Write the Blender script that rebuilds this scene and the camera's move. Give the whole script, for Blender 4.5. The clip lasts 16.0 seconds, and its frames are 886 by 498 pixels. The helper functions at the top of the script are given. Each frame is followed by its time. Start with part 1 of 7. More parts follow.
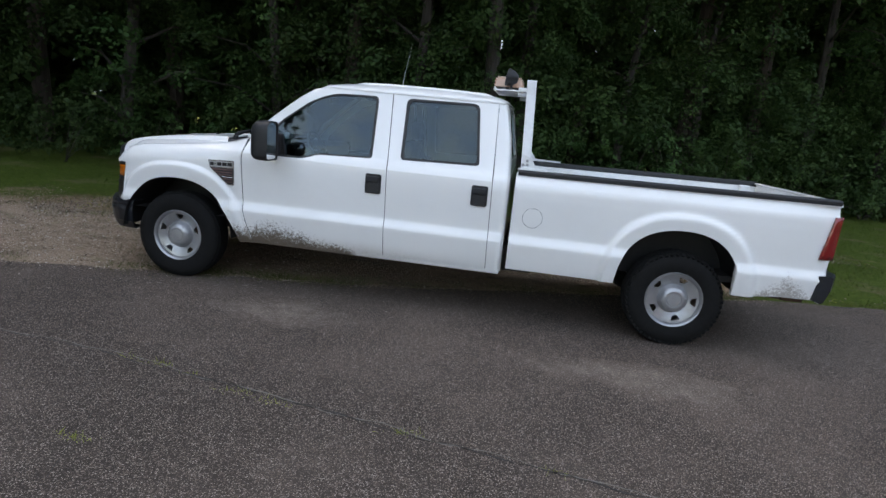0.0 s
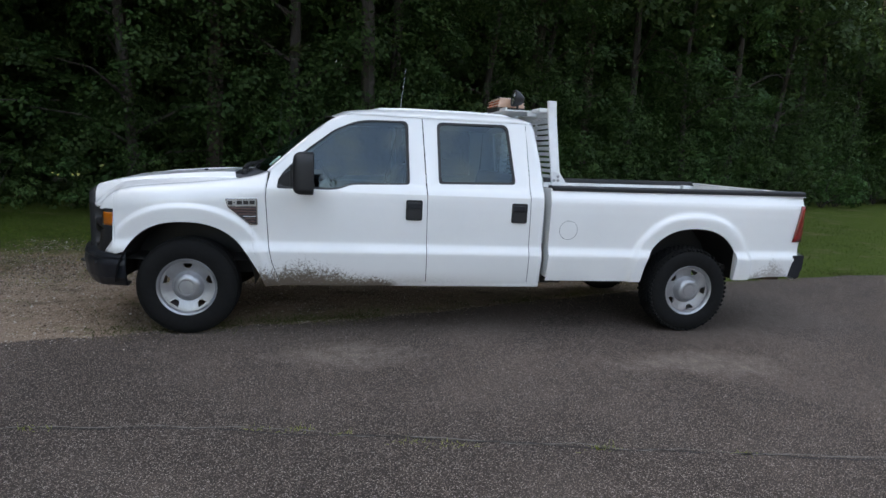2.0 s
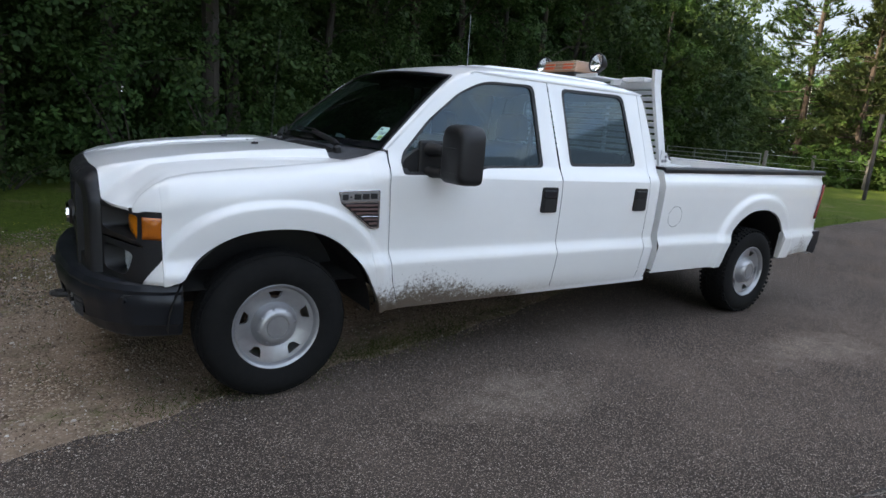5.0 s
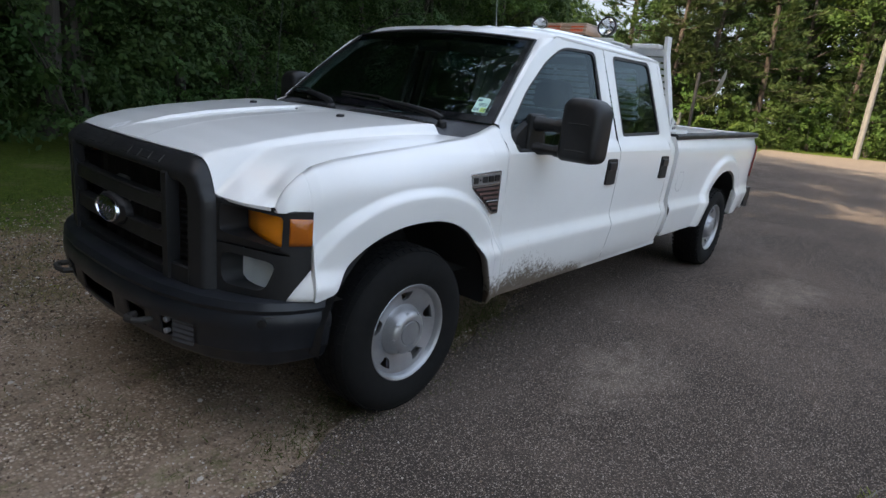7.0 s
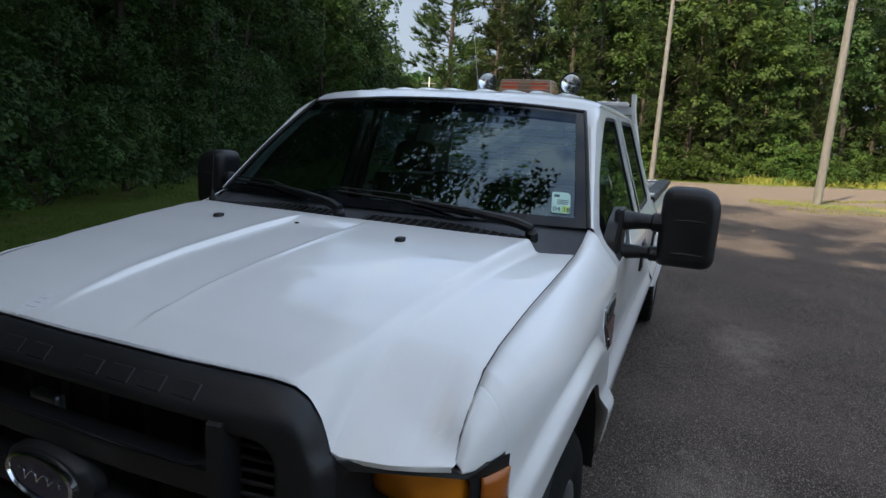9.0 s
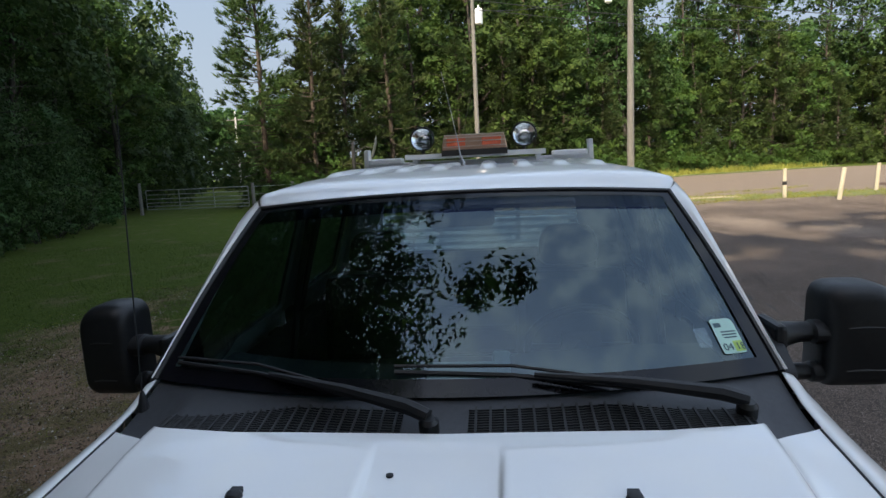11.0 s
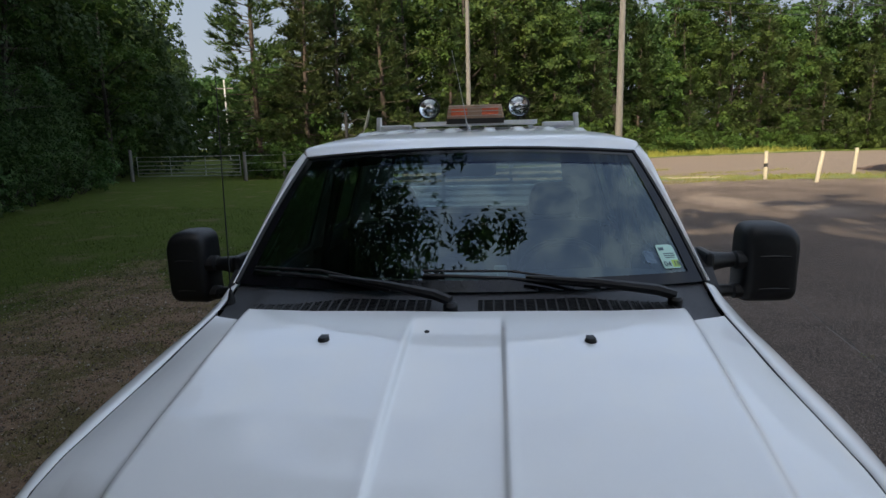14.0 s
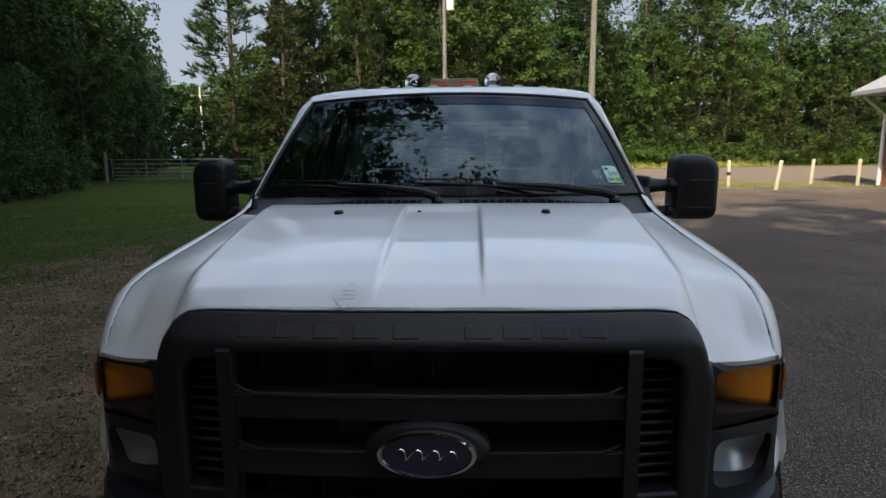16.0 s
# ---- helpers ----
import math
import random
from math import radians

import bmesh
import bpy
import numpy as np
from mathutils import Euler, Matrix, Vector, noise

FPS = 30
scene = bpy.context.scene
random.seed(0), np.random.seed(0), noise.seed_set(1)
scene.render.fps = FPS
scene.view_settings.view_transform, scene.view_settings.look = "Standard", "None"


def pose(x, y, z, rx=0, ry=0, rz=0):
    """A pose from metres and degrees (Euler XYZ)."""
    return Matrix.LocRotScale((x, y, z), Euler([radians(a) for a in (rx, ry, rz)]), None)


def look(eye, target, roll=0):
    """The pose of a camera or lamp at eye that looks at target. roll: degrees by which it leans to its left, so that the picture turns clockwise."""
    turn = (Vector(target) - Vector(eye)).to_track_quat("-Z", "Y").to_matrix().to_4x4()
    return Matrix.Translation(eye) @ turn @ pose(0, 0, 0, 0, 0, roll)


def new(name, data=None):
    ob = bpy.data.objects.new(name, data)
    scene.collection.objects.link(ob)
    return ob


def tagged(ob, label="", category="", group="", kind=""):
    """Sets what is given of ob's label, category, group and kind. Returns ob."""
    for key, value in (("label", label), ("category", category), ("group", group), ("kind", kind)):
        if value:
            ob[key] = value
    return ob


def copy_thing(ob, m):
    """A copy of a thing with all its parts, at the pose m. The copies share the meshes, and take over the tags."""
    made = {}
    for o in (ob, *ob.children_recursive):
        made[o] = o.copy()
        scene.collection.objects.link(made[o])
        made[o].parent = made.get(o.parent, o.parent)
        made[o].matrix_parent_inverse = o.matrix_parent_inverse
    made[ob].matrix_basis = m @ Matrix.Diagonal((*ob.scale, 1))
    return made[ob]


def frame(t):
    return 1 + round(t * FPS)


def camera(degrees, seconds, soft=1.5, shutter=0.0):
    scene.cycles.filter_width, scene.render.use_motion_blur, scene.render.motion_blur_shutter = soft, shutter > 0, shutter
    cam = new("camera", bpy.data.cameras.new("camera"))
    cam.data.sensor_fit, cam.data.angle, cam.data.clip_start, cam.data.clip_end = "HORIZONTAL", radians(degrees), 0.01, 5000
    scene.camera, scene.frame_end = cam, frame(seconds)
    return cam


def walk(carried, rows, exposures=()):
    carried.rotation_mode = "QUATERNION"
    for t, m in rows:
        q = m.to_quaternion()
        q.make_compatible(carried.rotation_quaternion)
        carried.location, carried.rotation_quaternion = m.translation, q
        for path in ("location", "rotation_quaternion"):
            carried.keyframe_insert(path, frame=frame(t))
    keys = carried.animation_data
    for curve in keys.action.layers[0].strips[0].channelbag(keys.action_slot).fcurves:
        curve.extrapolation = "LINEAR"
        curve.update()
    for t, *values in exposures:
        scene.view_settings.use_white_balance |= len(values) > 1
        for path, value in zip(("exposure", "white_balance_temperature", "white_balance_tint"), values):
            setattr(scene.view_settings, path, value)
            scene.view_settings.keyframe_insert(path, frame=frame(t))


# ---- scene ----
cam = camera(73.5, 16.0)
PATH = [
    (0, (3.076, -5.902, 1.617), (2.826, -3.961, 1.205), 5.7),
    (0.5, (2.587, -5.919, 1.604), (2.452, -3.973, 1.164), 3.6),
    (1, (2.105, -6.024, 1.594), (2.104, -4.059, 1.22), 2.5),
    (1.5, (1.666, -5.982, 1.562), (1.82, -4.014, 1.246), 1.0),
    (2, (1.173, -5.872, 1.533), (1.524, -3.928, 1.217), 2.7),
    (2.5, (0.728, -5.663, 1.503), (1.216, -3.748, 1.197), 4.7),
    (3, (0.332, -5.349, 1.512), (0.899, -3.468, 1.14), 6.1),
    (3.5, (-0.04, -5.02, 1.522), (0.637, -3.195, 1.061), 6.7),
    (4, (-0.316, -4.598, 1.516), (0.464, -2.811, 1.073), 7.5),
    (4.2, (-0.437, -4.457, 1.514), (0.416, -2.694, 1.111), 6.7),
    (6.3, (-1.583, -3.059, 1.457), (-0.205, -1.679, 1.014), 6.2),
    (6.5, (-1.657, -2.953, 1.475), (-0.226, -1.625, 1.04), 6.6),
    (7, (-1.869, -2.67, 1.481), (-0.377, -1.444, 0.96), 5.7),
    (7.5, (-1.977, -2.326, 1.492), (-0.441, -1.124, 1.052), 4.8),
    (8, (-1.97, -1.919, 1.509), (-0.29, -0.94, 1.042), 4.8),
    (8.5, (-1.854, -1.587, 1.563), (-0.089, -0.746, 1.143), 3.6),
    (9, (-1.65, -1.229, 1.629), (0.166, -0.476, 1.267), 3.5),
    (9.5, (-1.45, -0.878, 1.733), (0.44, -0.286, 1.455), 0.4),
    (10, (-1.187, -0.565, 1.823), (0.725, -0.006, 1.645), -1.2),
    (10.2, (-1.123, -0.437, 1.847), (0.82, 0.007, 1.672), -2.2),
    (12.5, (-0.934, -0.042, 1.96), (1.035, 0.033, 1.618), -2.2),
    (13, (-1.175, -0.027, 1.937), (0.796, 0.027, 1.603), -2.0),
    (13.5, (-1.375, -0.062, 1.897), (0.594, 0.071, 1.576), -1.3),
    (14, (-1.564, -0.106, 1.859), (0.396, 0.057, 1.498), -1.4),
    (14.5, (-1.764, -0.081, 1.768), (0.199, 0.046, 1.405), -2.6),
    (15, (-1.949, -0.092, 1.702), (0.029, -0.014, 1.416), -2.6),
    (15.5, (-2.084, -0.135, 1.603), (-0.11, -0.02, 1.297), 0.0),
    (16, (-2.123, -0.089, 1.517), (-0.15, -0.011, 1.198), -0.5),
]
walk(cam, [(t, look(eye, target, roll)) for t, eye, target, roll in PATH],
     [(0.0, 2.8, 8330, 11), (4.0, 2.85, 8330, 11), (6.5, 2.74, 8260, 11), (8.0, 2.6, 8200, 11), (8.5, 2.5, 8100, 10), (9.0, 2.2, 7800, 9), (10.0, 1.9, 7400, 8), (12.5, 2.7, 8250, 10), (13.0, 2.56, 8250, 10), (14.0, 1.96, 8000, 10), (14.5, 1.75, 8000, 10), (15.0, 1.72, 8000, 10), (15.5, 1.82, 8050, 10), (16.0, 2.02, 8100, 10)])

# ---- light ----
SUN_AZ, SUN_EL = (-0.954, 0.30), radians(40)
world = bpy.data.worlds.new("sky")
scene.world = world
world.use_nodes = True
wn = world.node_tree
sky = wn.nodes.new("ShaderNodeTexSky")
sky.sky_type, sky.sun_disc = "NISHITA", False
sky.sun_elevation, sky.sun_rotation = SUN_EL, math.atan2(SUN_AZ[0], SUN_AZ[1])
sky.air_density, sky.dust_density, sky.ozone_density = 0.75, 1.3, 1.0
# thin broken cloud over the blue: a noise on the plane of the clouds
ray = wn.nodes.new("ShaderNodeTexCoord")
part_xyz = wn.nodes.new("ShaderNodeSeparateXYZ")
wn.links.new(ray.outputs["Generated"], part_xyz.inputs[0])
lift_z = wn.nodes.new("ShaderNodeMath")
lift_z.operation, lift_z.inputs[1].default_value = "ADD", 0.18
wn.links.new(part_xyz.outputs[2], lift_z.inputs[0])
flat_xy = wn.nodes.new("ShaderNodeCombineXYZ")
for axis in (0, 1):
    over = wn.nodes.new("ShaderNodeMath")
    over.operation = "DIVIDE"
    wn.links.new(part_xyz.outputs[axis], over.inputs[0])
    wn.links.new(lift_z.outputs[0], over.inputs[1])
    wn.links.new(over.outputs[0], flat_xy.inputs[axis])
cloud = wn.nodes.new("ShaderNodeTexNoise")
cloud.inputs["Scale"].default_value, cloud.inputs["Detail"].default_value, cloud.inputs["Roughness"].default_value = 9.0, 5.0, 0.55
wn.links.new(flat_xy.outputs[0], cloud.inputs["Vector"])
cover = wn.nodes.new("ShaderNodeMapRange")
cover.interpolation_type = "SMOOTHSTEP"
cover.inputs["From Min"].default_value, cover.inputs["From Max"].default_value, cover.inputs["To Max"].default_value = 0.40, 0.66, 0.78
cover.inputs["To Min"].default_value = 0.10
wn.links.new(cloud.outputs["Fac"], cover.inputs["Value"])
veil = wn.nodes.new("ShaderNodeMix")
veil.data_type = "RGBA"
veil.inputs[7].default_value = (1.68, 2.14, 2.8, 1)
wn.links.new(cover.outputs[0], veil.inputs[0])
wn.links.new(sky.outputs[0], veil.inputs[6])
wn.links.new(veil.outputs[2], wn.nodes["Background"].inputs[0])
wn.nodes["Background"].inputs[1].default_value = 0.15
sun = new("sun", bpy.data.lights.new("sun", "SUN"))
sun.data.energy, sun.data.angle, sun.data.color = 2.0, radians(0.53), (1.0, 0.93, 0.82)
sun_from = Vector((SUN_AZ[0] * math.cos(SUN_EL), SUN_AZ[1] * math.cos(SUN_EL), math.sin(SUN_EL)))
sun.matrix_world = look(sun_from * 60, (0, 0, 0))


# ---- materials ----
class Mat:
    """A node material, built up step by step on its Principled shader."""

    def __init__(self, name, base=(0.5, 0.5, 0.5), rough=0.5, metal=0.0, spec=0.5, coat=0.0):
        self.m = bpy.data.materials.new(name)
        self.m.use_nodes = True
        self.t = self.m.node_tree
        self.b = self.t.nodes["Principled BSDF"]
        self.put("Base Color", (*base, 1))
        self.put("Roughness", rough)
        self.put("Metallic", metal)
        self.put("Specular IOR Level", spec)
        self.put("Coat Weight", coat)
        self.put("Coat Roughness", 0.04)

    def put(self, key, value):
        if hasattr(value, "is_output"):
            self.t.links.new(value, self.b.inputs[key])
        else:
            self.b.inputs[key].default_value = value
        return self

    def node(self, kind, props=None, **ins):
        n = self.t.nodes.new(kind)
        for k, v in (props or {}).items():
            setattr(n, k, v)
        for k, v in ins.items():
            key = int(k[1:]) if k[0] == "i" and k[1:].isdigit() else k.replace("_", " ")
            if hasattr(v, "is_output"):
                self.t.links.new(v, n.inputs[key])
            else:
                n.inputs[key].default_value = v
        return n

    def place(self):
        return self.node("ShaderNodeNewGeometry").outputs["Position"]

    def own(self):
        return self.node("ShaderNodeTexCoord").outputs["Object"]

    def noise(self, scale, detail=4.0, rough=0.6, at=None, out="Fac"):
        return self.node("ShaderNodeTexNoise", Vector=at or self.place(), Scale=scale, Detail=detail, Roughness=rough).outputs[out]

    def cells(self, scale, at=None, out="Distance", feature="F1"):
        return self.node("ShaderNodeTexVoronoi", {"feature": feature}, Vector=at or self.place(), Scale=scale).outputs[out]

    def ramp(self, fac, *stops):
        n = self.node("ShaderNodeValToRGB", Fac=fac)
        while len(n.color_ramp.elements) < len(stops):
            n.color_ramp.elements.new(0.5)
        for e, (p, c) in zip(n.color_ramp.elements, stops):
            e.position, e.color = p, ((c, c, c, 1) if isinstance(c, (int, float)) else (*c, 1))
        return n.outputs[0]

    def mix(self, fac, a, b, blend="MIX"):
        n = self.t.nodes.new("ShaderNodeMix")
        n.data_type, n.blend_type = "RGBA", blend
        for key, v in ((0, fac), (6, a), (7, b)):
            if hasattr(v, "is_output"):
                self.t.links.new(v, n.inputs[key])
            else:
                n.inputs[key].default_value = v if key == 0 else (*v, 1)
        return n.outputs[2]

    def maths(self, op, a, b=0.0, c=0.0, clamp=False):
        n = self.t.nodes.new("ShaderNodeMath")
        n.operation, n.use_clamp = op, clamp
        for key, v in enumerate((a, b, c)):
            if hasattr(v, "is_output"):
                self.t.links.new(v, n.inputs[key])
            else:
                n.inputs[key].default_value = v
        return n.outputs[0]

    def xyz(self, at=None):
        return self.node("ShaderNodeSeparateXYZ", Vector=at or self.place()).outputs

    def bump(self, height, strength=0.3, distance=0.01):
        n = self.node("ShaderNodeBump", Height=height, Strength=strength, Distance=distance)
        self.t.links.new(n.outputs[0], self.b.inputs["Normal"])
        return self


def step(m, v, a, b):
    n = m.node("ShaderNodeMapRange", {"interpolation_type": "SMOOTHSTEP"}, Value=v)
    n.inputs["From Min"].default_value, n.inputs["From Max"].default_value = a, b
    return n.outputs[0]


def paint_material():
    """White truck paint with a film of dust, and splashed mud along the lower edge."""
    m = Mat("white_paint", (0.82, 0.82, 0.81), 0.4, coat=0.35)
    p = m.own()
    s = m.xyz(p)
    dust = step(m, m.noise(2.2, 5, 0.6, p), 0.35, 0.8)
    col = m.mix(m.maths("MULTIPLY", dust, 0.25), (0.775, 0.775, 0.765), (0.66, 0.655, 0.635))
    # mud behind the front wheel and behind the rear wheel
    spray = m.noise(48, 7, 0.8, p)
    broad = m.noise(5, 3, 0.6, p)
    far = m.maths("MAXIMUM", m.maths("SUBTRACT", 1.0, m.maths("DIVIDE", m.maths("ABSOLUTE", m.maths("SUBTRACT", s[0], 0.88)), 0.85)),
                  m.maths("SUBTRACT", 1.0, m.maths("DIVIDE", m.maths("ABSOLUTE", m.maths("SUBTRACT", s[0], 5.2)), 0.34)))
    far = m.maths("MAXIMUM", far, 0.0)
    low = m.maths("SUBTRACT", 1.0, m.maths("DIVIDE", m.maths("SUBTRACT", s[2], 0.41), m.maths("MULTIPLY_ADD", far, 0.21, 0.03)))
    rear = m.maths("GREATER_THAN", s[0], 4.95)
    low = m.maths("SUBTRACT", low, m.maths("MULTIPLY", rear, -0.35))
    amount = m.maths("ADD", m.maths("MULTIPLY", low, 0.62), m.maths("SUBTRACT", m.maths("MULTIPLY_ADD", broad, 0.6, m.maths("MULTIPLY", spray, 1.9)), 1.20))
    mud = m.maths("MULTIPLY", m.maths("MULTIPLY", step(m, amount, 0.08, 0.50), m.maths("MULTIPLY_ADD", rear, -0.3, 0.95)), step(m, far, 0.02, 0.16))
    # a thin film of dirt along the sill
    film = m.maths("MULTIPLY", m.maths("MULTIPLY", step(m, s[2], 0.56, 0.43), step(m, s[0], 3.0, 1.6)), m.maths("MULTIPLY_ADD", spray, 0.9, -0.1, clamp=True))
    col = m.mix(m.maths("MULTIPLY", film, m.maths("GREATER_THAN", s[0], 0.5)), col, (0.25, 0.19, 0.135))
    col = m.mix(mud, col, m.mix(m.maths("MULTIPLY_ADD", rear, 0.35, spray, clamp=True), (0.034, 0.022, 0.013), (0.16, 0.115, 0.078)))
    m.put("Base Color", col)
    m.put("Roughness", m.mix(mud, m.mix(dust, (0.38, 0.38, 0.38), (0.48, 0.48, 0.48)), (0.9, 0.9, 0.9)))
    m.put("Coat Weight", m.maths("MULTIPLY_ADD", mud, -0.8, 0.8, clamp=True))
    m.bump(m.noise(3.5, 2, 0.5, p), 0.02, 0.02)
    return m.m


def plain(name, base, rough=0.5, metal=0.0, scale=30.0, vary=0.25, bump=0.15, spec=0.5, coat=0.0, fine=4.0):
    """A surface of one colour with fine grain and broad fading."""
    m = Mat(name, base, rough, metal, spec, coat)
    p = m.own()
    n1, n2 = m.noise(scale, 4, 0.6, p), m.noise(scale / 12, 3, 0.5, p)
    both = m.maths("MULTIPLY_ADD", n1, 0.5, m.maths("MULTIPLY", n2, 0.5))
    dark = tuple(c * (1 - vary) for c in base)
    lite = tuple(min(1, c * (1 + vary)) for c in base)
    m.put("Base Color", m.ramp(both, (0.3, dark), (0.7, lite)))
    m.put("Roughness", m.ramp(n2, (0.3, max(0.02, rough * 0.85)), (0.7, min(1, rough * 1.15))))
    if bump:
        m.bump(m.noise(scale * fine, 3, 0.6, p), bump, 0.002)
    return m.m


def glass_material(name, tint, grime=0.0, least=0.085):
    """A thin pane: tinted see-through with a real reflection, and a film of dust."""
    m = Mat(name)
    t = m.t
    clear = m.node("ShaderNodeBsdfTransparent", Color=(*tint, 1))
    gloss = m.node("ShaderNodeBsdfGlossy", Roughness=0.015, Color=(0.74, 0.93, 1, 1))
    away = m.node("ShaderNodeLayerWeight", Blend=0.5).outputs["Facing"]
    fres = m.maths("MULTIPLY_ADD", m.maths("POWER", away, 5.0), 0.9, least, clamp=True)
    mixed = m.node("ShaderNodeMixShader", i0=fres, i1=clear.outputs[0], i2=gloss.outputs[0])
    out = t.nodes["Material Output"]
    last = mixed.outputs[0]
    if grime:
        film = m.node("ShaderNodeBsdfDiffuse", Color=(0.55, 0.58, 0.58, 1))
        p = m.own()
        amt = m.maths("MULTIPLY", step(m, m.noise(6, 6, 0.65, p), 0.4, 0.75), grime)
        last = m.node("ShaderNodeMixShader", i0=amt, i1=last, i2=film.outputs[0]).outputs[0]
    t.links.new(last, out.inputs["Surface"])
    return m.m


def leaf_material(name, dark, mid, light, gloss=0.45, patch=1.3):
    """Leaves: whole sprays differ in tone, single leaves only a little."""
    m = Mat(name, mid, gloss, spec=0.2)
    isl = m.node("ShaderNodeNewGeometry").outputs["Random Per Island"]
    rnd = m.node("ShaderNodeObjectInfo").outputs["Random"]
    spray = step(m, m.noise(patch, 3, 0.6), 0.28, 0.72)
    col = m.ramp(m.maths("MULTIPLY_ADD", isl, 0.38, m.maths("MULTIPLY", spray, 0.62)), (0.05, dark), (0.5, mid), (0.95, light))
    broad = m.noise(0.35, 3, 0.6)
    col = m.mix(m.maths("MULTIPLY", broad, 0.45), col, tuple(c * 0.6 for c in dark))
    hue = m.node("ShaderNodeHueSaturation", Hue=m.maths("MULTIPLY_ADD", rnd, 0.03, 0.485), Value=m.maths("MULTIPLY_ADD", rnd, 0.5, 0.75), Color=col)
    trans = m.node("ShaderNodeBsdfTranslucent", Color=hue.outputs[0])
    m.put("Base Color", hue.outputs[0])
    mixed = m.node("ShaderNodeMixShader", i0=0.35, i1=m.b.outputs[0], i2=trans.outputs[0])
    m.t.links.new(mixed.outputs[0], m.t.nodes["Material Output"].inputs["Surface"])
    return m.m


def bark_material(name, a, b):
    m = Mat(name, a, 0.9)
    p = m.own()
    mp = m.node("ShaderNodeMapping", Vector=p, Scale=(1, 1, 0.15)).outputs[0]
    n = m.noise(14, 6, 0.7, mp)
    m.put("Base Color", m.ramp(n, (0.3, a), (0.7, b)))
    m.bump(n, 0.8, 0.03)
    return m.m


def asphalt_material():
    """Worn grey asphalt with pale stone chips, soft pale ovals and darker stains."""
    m = Mat("asphalt", (0.05, 0.05, 0.05), 0.9, spec=0.06)
    p = m.place()
    chips = m.cells(150, p, "Color")
    chip_r = m.node("ShaderNodeSeparateColor", Color=chips).outputs[0]
    d = m.cells(150, p)
    stone = m.ramp(chip_r, (0.0, (0.042, 0.035, 0.0315)), (0.45, (0.090, 0.072, 0.065)), (0.78, (0.165, 0.138, 0.124)), (0.95, (0.29, 0.262, 0.24)))
    tar = m.mix(step(m, d, 0.32, 0.6), stone, (0.030, 0.0265, 0.0245))
    broad = m.noise(0.55, 6, 0.62, p)
    col = m.mix(m.maths("MULTIPLY", step(m, broad, 0.40, 0.72), 0.26), tar, (0.165, 0.138, 0.122))
    fine = m.noise(9, 5, 0.7, p)
    col = m.mix(m.maths("MULTIPLY", step(m, fine, 0.5, 0.8), 0.3), col, (0.042, 0.037, 0.034))
    s = m.xyz(p)
    # soft pale ovals, warped and broken up by noise
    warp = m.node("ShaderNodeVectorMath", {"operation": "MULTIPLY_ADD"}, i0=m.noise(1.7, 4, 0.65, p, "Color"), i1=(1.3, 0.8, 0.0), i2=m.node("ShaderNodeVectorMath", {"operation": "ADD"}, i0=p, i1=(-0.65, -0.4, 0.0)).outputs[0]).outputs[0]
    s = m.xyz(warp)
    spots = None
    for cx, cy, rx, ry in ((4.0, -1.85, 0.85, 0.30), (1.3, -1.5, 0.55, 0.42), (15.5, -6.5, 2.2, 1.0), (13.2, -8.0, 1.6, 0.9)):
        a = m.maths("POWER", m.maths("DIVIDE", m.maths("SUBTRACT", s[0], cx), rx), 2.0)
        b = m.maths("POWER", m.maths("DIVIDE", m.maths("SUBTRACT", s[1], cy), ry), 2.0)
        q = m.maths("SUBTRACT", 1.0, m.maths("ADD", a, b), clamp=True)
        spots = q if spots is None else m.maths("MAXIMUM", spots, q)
    mottled = m.maths("MULTIPLY", spots, m.maths("MULTIPLY_ADD", m.noise(7, 8, 0.8, p), 2.4, -0.7), clamp=True)
    col = m.mix(m.maths("MULTIPLY", mottled, 0.42), col, (0.28, 0.245, 0.215))
    s = m.xyz(p)
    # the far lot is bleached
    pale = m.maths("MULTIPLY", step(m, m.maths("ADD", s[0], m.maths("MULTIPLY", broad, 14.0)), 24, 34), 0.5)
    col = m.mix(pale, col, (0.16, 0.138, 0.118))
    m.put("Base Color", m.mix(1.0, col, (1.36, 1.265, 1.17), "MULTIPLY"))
    m.put("Roughness", m.ramp(broad, (0.3, 0.8), (0.7, 0.95)))
    m.bump(m.maths("SUBTRACT", m.maths("MULTIPLY", fine, 0.4), d), 0.55, 0.008)
    return m.m


